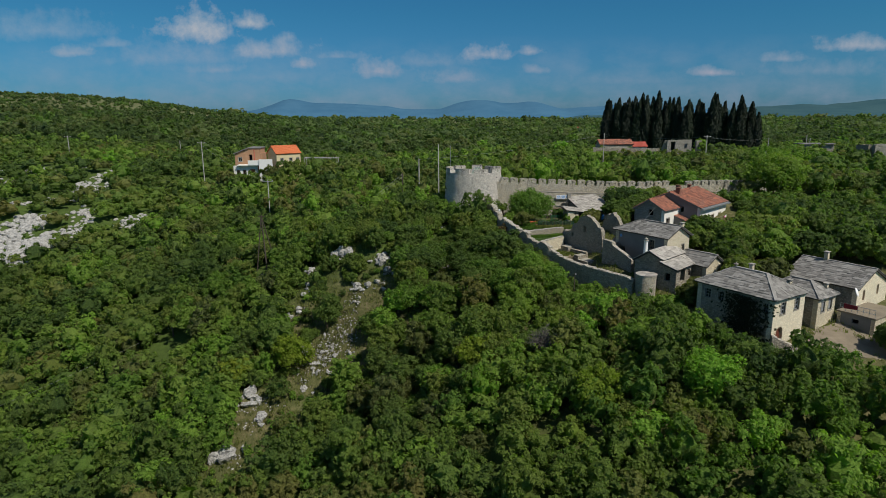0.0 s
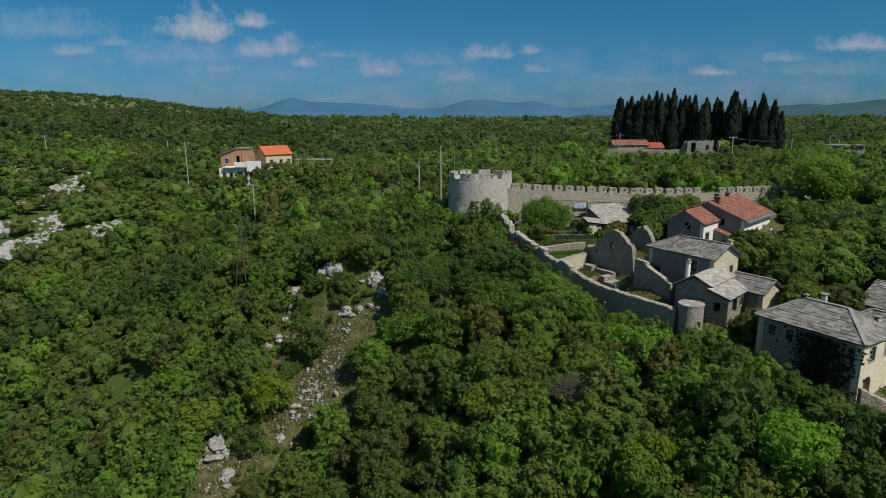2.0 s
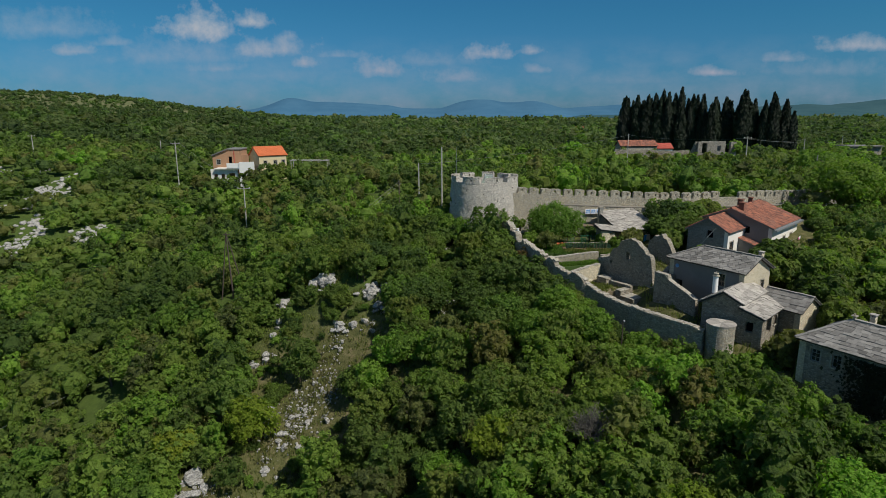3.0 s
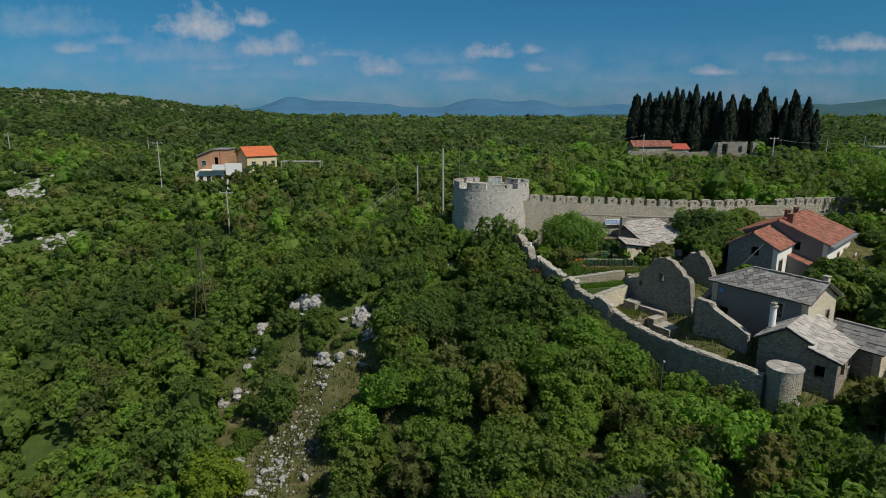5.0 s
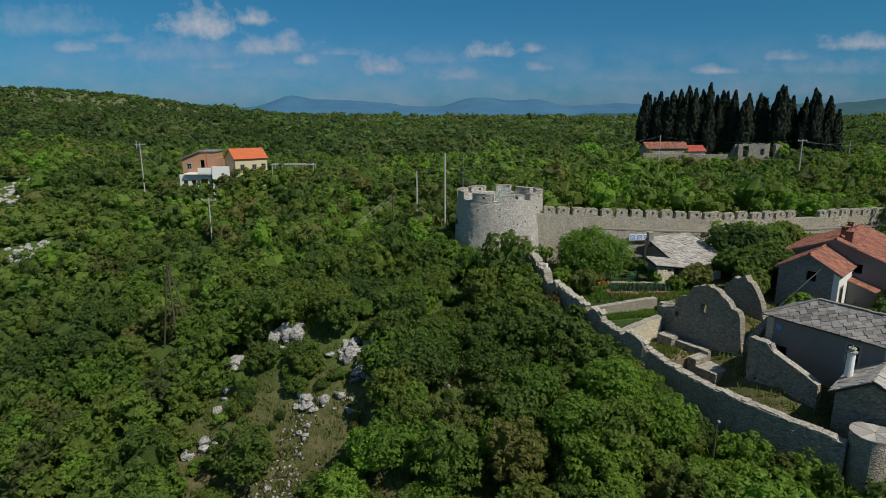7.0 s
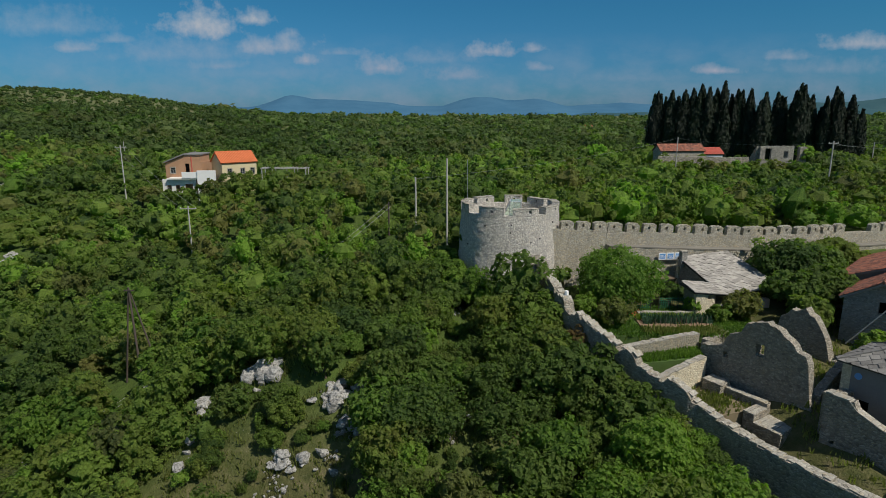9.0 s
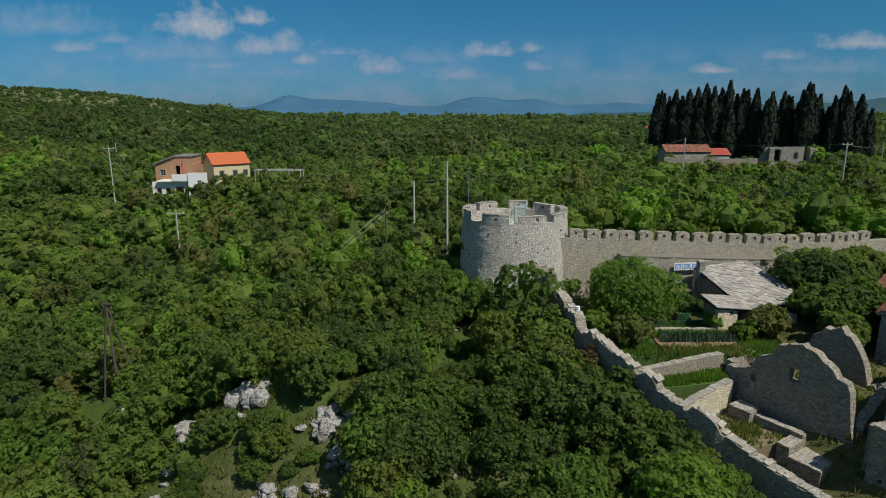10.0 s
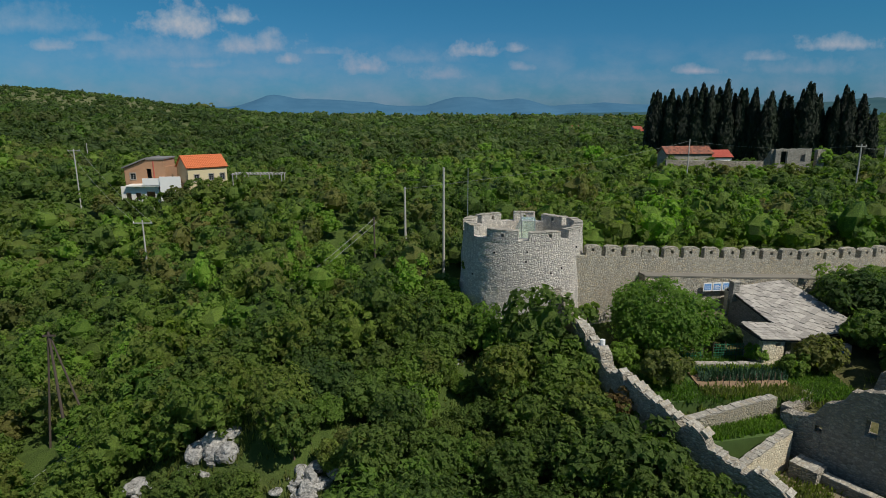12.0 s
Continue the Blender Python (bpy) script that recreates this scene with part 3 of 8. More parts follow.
def trunk_mesh(name, rs, tall, r, mat=None):
    bm = bmesh.new()
    lean = Vector((rs.uniform(-0.1, 0.1), rs.uniform(-0.1, 0.1), 0))
    p = Vector((0, 0, -0.4))
    q = Vector((lean.x * tall, lean.y * tall, tall * 0.45))
    tube(bm, p, q, r, r * 0.6, 6)
    for i in range(4):
        a = i * 1.57 + rs.uniform(-0.4, 0.4)
        e = q + Vector((math.cos(a) * tall * 0.22, math.sin(a) * tall * 0.22, tall * rs.uniform(0.15, 0.35)))
        tube(bm, q - Vector((0, 0, 0.05 + 0.1 * i)), e, r * 0.45, r * 0.15, 4)
    return bm_mesh(name, bm, mat or M_BARK)


RS = np.random.RandomState(11)
NEAR_KINDS = []
for i in range(10):
    tall = (3.6, 4.2, 5.0, 3.0, 4.4, 5.8, 3.8, 2.6, 4.8, 5.2)[i]
    rad = (2.1, 2.4, 2.0, 2.1, 2.6, 1.8, 1.7, 1.9, 1.6, 2.4)[i]
    v, f = crown_arrays(RS, 1900, rad, tall, 0.27, 4 + i % 4)
    NEAR_KINDS.append((v, f, trunk_mesh("trunk", RS, tall, 0.11), rad, tall))
DENSE_KINDS, MID_KINDS, MID2_KINDS, FAR_KINDS, FAR_FINE = [], [], [], [], []
for i in range(10):
    DENSE_KINDS.append(crown_arrays(RS, 900, RS.uniform(1.6, 2.6), RS.uniform(3.0, 5.4), 0.33, 4 + i % 3, ring=6))
for i in range(10):
    MID2_KINDS.append(crown_arrays(RS, 420, RS.uniform(1.6, 2.9), RS.uniform(3.0, 5.4), 0.37, 4 + i % 3, ring=10, heart=0.66))
for i in range(10):
    MID_KINDS.append(crown_arrays(RS, 170, RS.uniform(1.9, 3.2), RS.uniform(2.8, 4.8), 0.60, 4, ring=8, heart=0.68))
for i in range(8):
    FAR_FINE.append(crown_arrays(RS, 115, RS.uniform(3.2, 4.8), RS.uniform(3.4, 5.0), 1.05, 4, ring=6, heart=0.66))
for i in range(8):
    FAR_KINDS.append(crown_arrays(RS, 46, RS.uniform(3.6, 5.0), RS.uniform(3.0, 4.4), 1.5, 4, ring=7, heart=0.74))
LEAVES = [M_LEAF, M_LEAF_DARK, M_LEAF_LIGHT, M_LEAF_OLIVE]
CROWNS = {}


def crown_mesh(kind, leaf):
    if (kind, leaf) not in CROWNS:
        v, f = NEAR_KINDS[kind][:2]
        CROWNS[kind, leaf] = quads("crown", v, f, LEAVES[leaf])
    return CROWNS[kind, leaf]


LEAF_WORDS = ["mid-green", "dark green", "fresh light-green", "greyish olive-green"]


def tree(x, y, kind, leaf, size=1.0, turn=0.0, name="tree", label="", group="scrub trees on the slope", sink=0.15):
    _, _, tr, rad, tall = NEAR_KINDS[kind]
    form = "low spreading" if tall < 3.4 else ("tall" if tall > 4.7 else "rounded")
    ob = thing(name, label or f"{form} {LEAF_WORDS[leaf]} broadleaf tree in dense scrub", "tree", group=group)
    ob.matrix_basis = pose(x, y, ground_z(x, y) - sink, 0, 0, turn) @ Matrix.Diagonal((size, size, size * 1.0, 1))
    part("trunk", tr, ob)
    part("crown", crown_mesh(kind, leaf), ob)
    return ob


def scatter(name, label, places, kinds, mat, rs, grow=1.0):
    """Woods that nobody could count: one joined mesh, each tree with a tone of its own."""
    vs, fs, tones, n = [], [], [], 0
    for x, y, s in places:
        v, f = kinds[rs.randint(len(kinds))][:2]
        a = rs.uniform(0, math.tau)
        c, q = math.cos(a), math.sin(a)
        g = s * grow
        w = np.stack([v[:, 0] * c - v[:, 1] * q, v[:, 0] * q + v[:, 1] * c, v[:, 2] * rs.uniform(0.8, 1.25)], -1) * g
        vs.append(w + np.array([x, y, ground_z(x, y) - 0.25 * g]))
        fs.append(f + n)
        tones.append(np.full(len(f), (1.3 * noise.noise((x * 0.02, y * 0.012, 7.0)) + rs.uniform(0, 0.55)) % 1.0, np.float32))
        n += len(v)
    if not vs:
        return
    me = quads(name, np.concatenate(vs), np.concatenate(fs), mat)
    me.attributes.new("tone", "FLOAT", "FACE").data.foreach_set("value", np.concatenate(tones))
    tagged(new(name, me), label, "woods", kind="stuff")


# ---- the slope's wood ----
PATH_BARE = [(-13.9, 85.0, 1.1), (-14.0, 82.9, 1.4), (-14.9, 81.6, 1.7), (-13.6, 80.1, 1.5), (-16.2, 80.6, 1.7), (-14.9, 78.4, 1.9), (-17.3, 78.2, 1.9), (-16.4, 76.4, 1.5), (-18.6, 75.8, 1.3), (-13.7, 88.6, 0.9), (-13.3, 86.8, 0.8),
             (-18.4, 73.6, 0.7), (-22.1, 87.0, 0.6), (-8.6, 89.4, 0.6), (-9.7, 92.0, 0.9), (-9.3, 87.8, 0.5), (0.0, 103.3, 0.5), (0.2, 90.5, 0.7), (-0.5, 88.2, 0.6), (-24.2, 69.8, 1.3), (-21.8, 69.4, 0.8), (-24.0, 66.4, 0.7),
             (-25.0, 61.4, 1.3), (-16.3, 95.4, 0.9), (-21.7, 95.8, 0.7), (-20.3, 79.1, 0.7), (-57.2, 127.0, 1.0)]
FOOTPRINTS = [(36, 64, 8.5), (45, 67, 7), (49, 71, 9), (29.5, 80.5, 7), (30, 75, 6), (34, 76, 4), (22, 88, 8), (26.5, 92, 5), (24.5, 103, 7.5), (40, 97, 10), (33, 93, 6), (14, 95, 7.5), (45, 60, 8), (50, 62, 8), (5.7, 109.8, 6.6), (40, 61, 6)]


POLES_AT = [(-0.8, 118.6), (-5.3, 134.5), (-8.6, 127.5), (-41.3, 140.6), (-32.4, 105.0), (-43.5, 90.6), (-71.4, 178.7), (69.0, 157.4), (45.0, 168.0)]
POLE_GAPS = [(x, y, 2.2) for x, y in POLES_AT] + [(x * 0.975, y - 3.4, 2.1) for x, y in POLES_AT] + [(x * 0.95, y - 6.6, 1.8) for x, y in POLES_AT]


def clear_of(x, y, marks, extra=0.0):
    return all((x - a) ** 2 + (y - b) ** 2 > (r + extra) ** 2 for a, b, r in marks)


def seen(x, y, pad=6.0):
    return abs(x) < 0.80 * y + pad


# bare karst on the far slope: (x, y, radius)
KARST = [(-96.5, 130.0, 3.6), (-101.6, 141.9, 3.2), (-94.0, 134.1, 3.4), (-101.8, 136.2, 3.6), (-98.5, 143.5, 2.2), (-92.9, 124.2, 3.0), (-90.4, 133.2, 2.0), (-136.9, 188.8, 4.5), (-122.6, 171.2, 2.6), (-134.4, 193.0, 2.6), (-128.8, 192.7, 1.6), (-120.0, 193.2, 2.6), (-105.6, 176.3, 3.2), (-100.3, 171.4, 3.0), (-103.5, 169.1, 2.2), (-101.7, 163.2, 2.6), (-91.9, 150.3, 2.4), (-87.8, 145.3, 2.2), (-88.5, 140.9, 2.6), (-76.3, 144.8, 3.0), (-104.4, 160.1, 2.2), (-108.1, 152.2, 1.8), (-119.8, 179.9, 2.2), (-104.9, 185.7, 2.6), (-119.3, 184.7, 1.6)]


def rocky(x, y, extra=0.0):
    return x < -70 and y > 115 and not clear_of(x, y, KARST, extra)


def near_curtain(x, y):
    if x < 8 or x > 130:
        return False
    c = 106.5 + 0.22 * (x - 10) if x < 60 else 117.5 + 0.6 * (x - 60)
    return c - 4.5 < y < c + 2.5


R3 = random.Random(5)


def overlooked(x, y):
    """Whether the flight ever looks down on this spot."""
    z = ground_z(x, y)
    return y > (13 - z) / 0.70 - 3 and abs(x) < 0.745 * (0.977 * y + 0.215 * (17 - z)) + 5


spots = []
y = 34.0
while y < 122:
    x = -0.8 * y - 8
    while x < 0.8 * y + 8:
        px, py = x + R3.uniform(-1.2, 1.2), y + R3.uniform(-1.1, 1.1)
        x += 2.7 if y < 104 else 3.0
        d = float(inside(px, py))
        if not overlooked(px, py) or not clear_of(px, py, POLE_GAPS) or near_curtain(px, py) or not clear_of(px, py, PATH_BARE, 0.8) or not clear_of(px, py, FOOTPRINTS[-2:-1]):
            continue
        if d > -1.6 and py < 112 and d < 1.5 and px > 5:
            continue
        if d > 0 and py < 110 and not clear_of(px, py, FOOTPRINTS, 0.6):
            continue
        if d > 0 and py < 104 and px < 33:
            continue
        mixd = noise.noise((px * 0.05, py * 0.05, 0.0)) + R3.uniform(-0.35, 0.35)
        leaf = 1 if mixd < -0.22 else (2 if mixd > 0.36 else (3 if R3.random() < 0.14 else 0))
        kind, size, gz0 = R3.randrange(10), R3.choice((R3.uniform(0.55, 0.85), R3.uniform(0.8, 1.1), R3.uniform(1.0, 1.32))), ground_z(px, py)
        if d < 0 and py < 108:
            cap = 99.0
            if -8 < d and px > 6:
                wall_z = min(SOUTH, key=lambda p: (p[0] - px) ** 2 + (p[1] - py) ** 2)[2]
                cap = wall_z + 0.2 - 0.10 * (-d - 1.6) if py > 86 else (wall_z - 0.2 if py < 84 and d < -4.5 else wall_z - 1.5)
            if -15 < px < 13 and py > 80:
                cap = min(cap, 2.3, 1.9 + (py - 97) * 0.32)
            tall = NEAR_KINDS[kind][4]
            size = max(0.38, min(size, (cap - gz0) / (tall * 1.02)))
            for bx, by, br in PATH_BARE:
                if abs(px - bx * (0.5 + 0.5 * py / by)) < br + 1.5 and 0 < by - py < 7.5:
                    size = min(size, max(0.22, (0.35 + 0.25 * (by - py)) / tall))
        elif d > 0 and px > 33 and 84 < py < 112:
            size = max(0.45, min(size, (3.4 - gz0) / NEAR_KINDS[kind][4]))
        spots.append((px, py, size, leaf, d, kind))
        if size < 0.72:
            for _ in range(2):
                qx, qy = px + R3.uniform(-1.5, 1.5), py + R3.uniform(-1.4, 1.4)
                if float(inside(qx, qy)) < -1.3 and clear_of(qx, qy, PATH_BARE, 0.3):
                    spots.append((qx, qy, size * R3.uniform(0.75, 1.1), leaf, -99, kind))
    y += 2.7
# trees that crowd against the outer face of the south wall
for (ax, ay, az), (bx, by, bz) in zip(SOUTH[:-1], SOUTH[1:]):
    l = math.hypot(bx - ax, by - ay)
    for k in range(max(1, round(l / 1.1))):
        f = (k + R3.uniform(0.2, 0.8)) / max(1, round(l / 1.1))
        off = R3.uniform(1.4, 2.7)
        px, py = ax + (bx - ax) * f + (by - ay) / l * off, ay + (by - ay) * f - (bx - ax) / l * off
        kind, gz0 = R3.randrange(10), ground_z(px, py)
        low = -0.15 if ay > 88 else (0.2 if ay > 84 else 1.1)
        size = min(1.9, (az + (bz - az) * f - low - 0.22 * (off - 1.5) - R3.uniform(0, 0.5) - gz0) / (NEAR_KINDS[kind][4] * 0.98))
        if size > 0.3:
            spots.append((px, py, size, R3.choice((0, 0, 1, 2, 0)), -1.5, kind))
near_stuff, mid_stuff, mid2_stuff = [[], [], [], []], [[], [], [], []], [[], [], [], []]
# the 300 trees of the slope that the flight passes nearest stand singly
middle = sorted((s for s in spots if s[4] < 0 and -34 < s[0] < 40 and s[1] < 112), key=lambda s: math.hypot(s[0] + 2, s[1] - 80))[:300]
single = {s[:2] for s in middle}
for px, py, size, leaf, d, kind in spots:
    if (px, py) in single:
        tree(px, py, kind, leaf, size, R3.uniform(0, 360))
    elif py < 112 and px > -0.42 * py - 8 and d < 0 and d > -98:
        near_stuff[leaf].append((px, py, size))
    else:
        mid2_stuff[leaf].append((px, py, size))
RSS = np.random.RandomState(4)
for i in range(4):
    scatter("scrub_wood", f"dense {LEAF_WORDS[i]} scrub on the slope", near_stuff[i], DENSE_KINDS, LEAVES[i], RSS)
y = 122.0
while y < 262:
    x = -0.8 * y - 8
    while x < 0.8 * y + 8:
        px, py = x + R3.uniform(-1.7, 1.7), y + R3.uniform(-1.6, 1.6)
        x += 3.4 + (y - 122) * 0.010
        if near_curtain(px, py) or not clear_of(px, py, POLE_GAPS) or (rocky(px, py, 1.2) and R3.random() < 0.93) or (-65 < px < -50 and 166 < py < 188) or (-68 < px < -40 and 174 < py < 188) or (62 < px < 122 and 204 < py < 250) or (44 < px < 80 and 172 < py < 200):
            continue
        mixd = noise.noise((px * 0.03, py * 0.03, 0.0)) + R3.uniform(-0.4, 0.4)
        leaf = 1 if mixd < -0.2 else (2 if mixd > 0.5 else (3 if R3.random() < 0.2 else 0))
        (mid2_stuff if py < 146 and -70 < px < 75 else mid_stuff)[leaf].append((px, py, R3.uniform(0.3, 0.55) if rocky(px, py, 1.2) or rocky(px * 0.985, py + 4.0, 1.0) else R3.uniform(0.7, 1.25)))
    y += 3.5 + (y - 122) * 0.011
for i in range(4):
    scatter("mid_wood", f"dense {LEAF_WORDS[i]} scrub wood", mid_stuff[i], MID_KINDS, LEAVES[i], RSS)
    scatter("mid_wood", f"thick {LEAF_WORDS[i]} scrub wood", mid2_stuff[i], MID2_KINDS, LEAVES[i], RSS)
low_stuff = []
y = -24.0
while y < 74:
    x = -62.0
    while x < 62:
        px, py = x + R3.uniform(-1.8, 1.8), y + R3.uniform(-1.8, 1.8)
        x += 5.4
        if not overlooked(px, py) and float(inside(px, py)) < -3:
            low_stuff.append((px, py, R3.uniform(1.0, 1.4)))
    y += 5.2
scatter("valley_wood", "green scrub wood at the foot of the slope", low_stuff, FAR_FINE, M_LEAF, RSS, 0.9)
far_places, pale_places = [], []
y = 262.0
while y < 1700:
    x = -0.8 * y - 20
    step = 6.4 + (y - 262) * 0.025
    while x < 0.8 * y + 20:
        px, py = x + R3.uniform(-0.45, 0.45) * step, y + R3.uniform(-0.45, 0.45) * step
        x += step
        hill = px < -0.36 * py and py > 420
        if hill and noise.noise((px * 0.012, py * 0.006, 2.0)) + R3.uniform(-0.4, 0.4) > 0.10:
            continue
        clump = noise.noise((px * 0.022, py * 0.011, 5.0))
        big_ = R3.uniform(0.7, 1.25) * (0.62 if hill else 1.0 + 0.45 * clump) * (1 + (step - 6) * 0.06)
        (pale_places if clump + R3.uniform(-0.3, 0.3) > 0.24 else far_places).append((px, py, big_))
    y += step
HILL_KINDS = [crown_arrays(RS, 16, 2.2, 3.0, 1.4, 3, ring=5, heart=0.74) for i in range(5)]
hill_places = []
while len(hill_places) < 1600:
    py = 430 * (1500 / 430) ** R3.random()
    px = R3.uniform(-0.8 * py - 20, -0.33 * py)
    if noise.noise((px * 0.012, py * 0.006, 2.0)) + R3.uniform(-0.45, 0.45) > 0.05 * py / 500 - 0.15:
        hill_places.append((px, py, R3.uniform(0.5, 1.25) * (0.8 + py / 1500)))
scatter("hill_scrub", "low dark green bushes dotted over the dry hill", hill_places, HILL_KINDS, M_FAR, RSS)
for places, mat, words in ((far_places, M_FAR, "far green woods"), (pale_places, M_FAR_PALE, "paler rounded crowns in far woods")):
    scatter("far_wood", words + " beyond the farm buildings", [p for p in places if p[1] < 430], FAR_FINE, mat, RSS)
    scatter("far_wood", words + " reaching to the horizon", [p for p in places if p[1] >= 430], FAR_KINDS, mat, RSS)


# ---- masonry helpers ----
def arc_block(bm, a0, a1, r0, r1, z0, z1, seg):
    """A curved block between two angles, two radii and two heights."""
    ring = []
    for k in range(seg + 1):
        a = a0 + (a1 - a0) * k / seg
        c, s = math.cos(a), math.sin(a)
        ring.append([bm.verts.new((r * c, r * s, z)) for r, z in ((r0, z0), (r1, z0), (r1, z1), (r0, z1))])
    for p, q in zip(ring[:-1], ring[1:]):
        for i in range(4):
            j = (i + 1) % 4
            bm.faces.new((p[i], q[i], q[j], p[j]))
    bm.faces.new(ring[0])
    bm.faces.new(ring[-1][::-1])


def ragged_wall(name, mat, outline, bottom, thick, holes=(), step=0.22, jag=0.07, seed=0):
    """A standing wall with a broken top: outline is a list of (s, z) of its top from left to right; columns of masonry, holes left open."""
    rs = random.Random(seed)
    s0, s1 = outline[0][0], outline[-1][0]
    n = max(2, int((s1 - s0) / step))
    bm = bmesh.new()
    edges = [s0 + (s1 - s0) * i / n for i in range(n + 1)]
    for a, b, _, _ in holes:
        for e in (a, b):
            k = min(range(n + 1), key=lambda i: abs(edges[i] - e))
            edges[k] = e
    xs, zs = [p[0] for p in outline], [p[1] for p in outline]
    tops = [float(np.interp(e, xs, zs)) + rs.uniform(-jag, jag) for e in edges]

    def piece(i, za, zb, zc, zd):
        x0, x1 = edges[i], edges[i + 1]
        vs = [bm.verts.new(v) for v in ((x0, 0, za), (x1, 0, zb), (x1, thick, zb), (x0, thick, za), (x0, 0, zc), (x1, 0, zd), (x1, thick, zd), (x0, thick, zc))]
        for f in ((0, 3, 2, 1), (4, 5, 6, 7), (0, 1, 5, 4), (1, 2, 6, 5), (2, 3, 7, 6), (3, 0, 4, 7)):
            bm.faces.new([vs[q] for q in f])

    for i in range(n):
        mid = 0.5 * (edges[i] + edges[i + 1])
        cuts = sorted((z0, z1) for a, b, z0, z1 in holes if a < mid < b)
        low = bottom
        for z0, z1 in cuts:
            piece(i, low, low, z0, z0)
            low = z1
        piece(i, low, low, tops[i], tops[i + 1])
    bmesh.ops.remove_doubles(bm, verts=bm.verts, dist=0.001)
    for v in bm.verts:
        v.co += noise.noise_vector(v.co * 1.3 + Vector((seed, 0, 0))) * 0.05 + noise.noise_vector(v.co * 5.0 + Vector((0, seed, 0))) * 0.03
    return bm_mesh(name, bm, mat)


def coping(bm, outline, thick, over=0.02, high=0.06, rs=None):
    """Rough flat stones along the top of a wall."""
    rs = rs or random.Random(1)
    s = outline[0][0]
    xs, zs = [p[0] for p in outline], [p[1] for p in outline]
    while s < outline[-1][0] - 0.2:
        l = min(rs.uniform(0.3, 0.6), outline[-1][0] - s)
        z0, z1 = np.interp(s, xs, zs), np.interp(s + l, xs, zs)
        tilt = math.atan2(z1 - z0, l)
        m = Matrix.Translation((s, thick / 2 + rs.uniform(-0.03, 0.03), z0)) @ Matrix.Rotation(-tilt, 4, "Y")
        box(bm, 0.01, math.hypot(l, z1 - z0) - 0.02, -thick / 2 - over * rs.uniform(0.3, 1.4), thick / 2 + over * rs.uniform(0.3, 1.4), -0.04, high * rs.uniform(0.5, 1.3), m)
        s += l


def frame_of(x, y, ang):
    return pose(x, y, 0, 0, 0, ang)


# ---- the round tower ----
def build_tower():
    cx, cy = 5.70, 109.76
    tw = thing("tower", "round battered rubble-stone corner tower with broken battlements", "tower", pose(cx, cy, 0))
    bm = bmesh.new()
    seg, rows = 120, 46
    grid = []
    for j in range(rows + 1):
        z = -2.6 + (7.45 + 2.6) * j / rows
        r = 5.04 + 0.055 * (7.45 - z)
        line = []
        for i in range(seg):
            a = i * math.tau / seg
            p = Vector((r * math.cos(a), r * math.sin(a), z))
            k = noise.noise(p * 0.45) * 0.07 + noise.noise(p * 2.6) * 0.035
            line.append(bm.verts.new((p.x * (1 + k / r), p.y * (1 + k / r), z)))
        grid.append(line)
    for j in range(rows):
        for i in range(seg):
            bm.faces.new((grid[j][i], grid[j][(i + 1) % seg], grid[j + 1][(i + 1) % seg], grid[j + 1][i]))
    # the top of the parapet and its inner face
    inner = []
    for z in (7.45, 6.35):
        inner.append([bm.verts.new((4.28 * math.cos(i * math.tau / seg), 4.28 * math.sin(i * math.tau / seg), z)) for i in range(seg)])
    for i in range(seg):
        j = (i + 1) % seg
        bm.faces.new((grid[-1][i], grid[-1][j], inner[0][j], inner[0][i]))
        bm.faces.new((inner[0][i], inner[0][j], inner[1][j], inner[1][i]))
    part("wall", (bm, M_TOWER), tw, "battered rubble masonry drum")
    bm = bmesh.new()
    arc_block(bm, 0, math.tau * 0.99999, 0.01, 4.30, 6.1, 6.4, 64)
    part("floor", (bm, M_COPING), tw, "paved tower platform")
    rs = random.Random(8)
    first = radians(-97.3)
    for k in range(9):
        a0 = first + radians(40 * k) + 0.085
        a1 = first + radians(40 * (k + 1)) - 0.085
        top = 8.18 + rs.uniform(-0.12, 0.10)
        if k in (4, 7):
            a1 -= 0.12
        bm = bmesh.new()
        am = 0.5 * (a0 + a1) + rs.uniform(-0.08, 0.08)
        w = 0.030
        arc_block(bm, a0, am - w, 4.33, 5.05, 7.30, top, 5)
        arc_block(bm, am + w, a1, 4.33, 5.05, 7.30, top, 5)
        arc_block(bm, am - w, am + w, 4.33, 5.05, 7.30, 7.66, 1)
        arc_block(bm, am - w, am + w, 4.33, 5.05, 7.98, top, 1)
        bmesh.ops.remove_doubles(bm, verts=bm.verts, dist=0.001)
        for v in bm.verts:
            q = noise.noise_vector(v.co * 1.7) * 0.05
            v.co += q
            if v.co.z > 8.1:
                v.co.z -= 0.07 * rs.random()
        part("merlon", (bm, M_TOWER), tw, "stone merlon with a small loophole")
        bm = bmesh.new()
        n = 6
        for i in range(n):
            b0, b1 = a0 + (a1 - a0) * i / n + 0.005, a0 + (a1 - a0) * (i + 1) / n - 0.005
            arc_block(bm, b0, b1, 4.31, 5.07, top - 0.03, top + rs.uniform(0.02, 0.08), 1)
        tagged(part("coping", (bm, M_COPING), tw, "pale flat coping stones"), kind="stuff")
    # holes of lost beams: uncut, their inner shade painted as near-black blocks
    bm = bmesh.new()
    for i in range(7):
        a = radians(rs.uniform(-165, -40))
        z = rs.uniform(3.0, 6.8)
        r = 5.06 + 0.055 * (7.45 - z)
        arc_block(bm, a, a + 0.022, r - 0.1, r + 0.035, z, z + 0.13, 1)
    tagged(part("putlog_hole", (bm, M_DARK), tw, "beam holes drawn as near-black blocks"), kind="stuff")
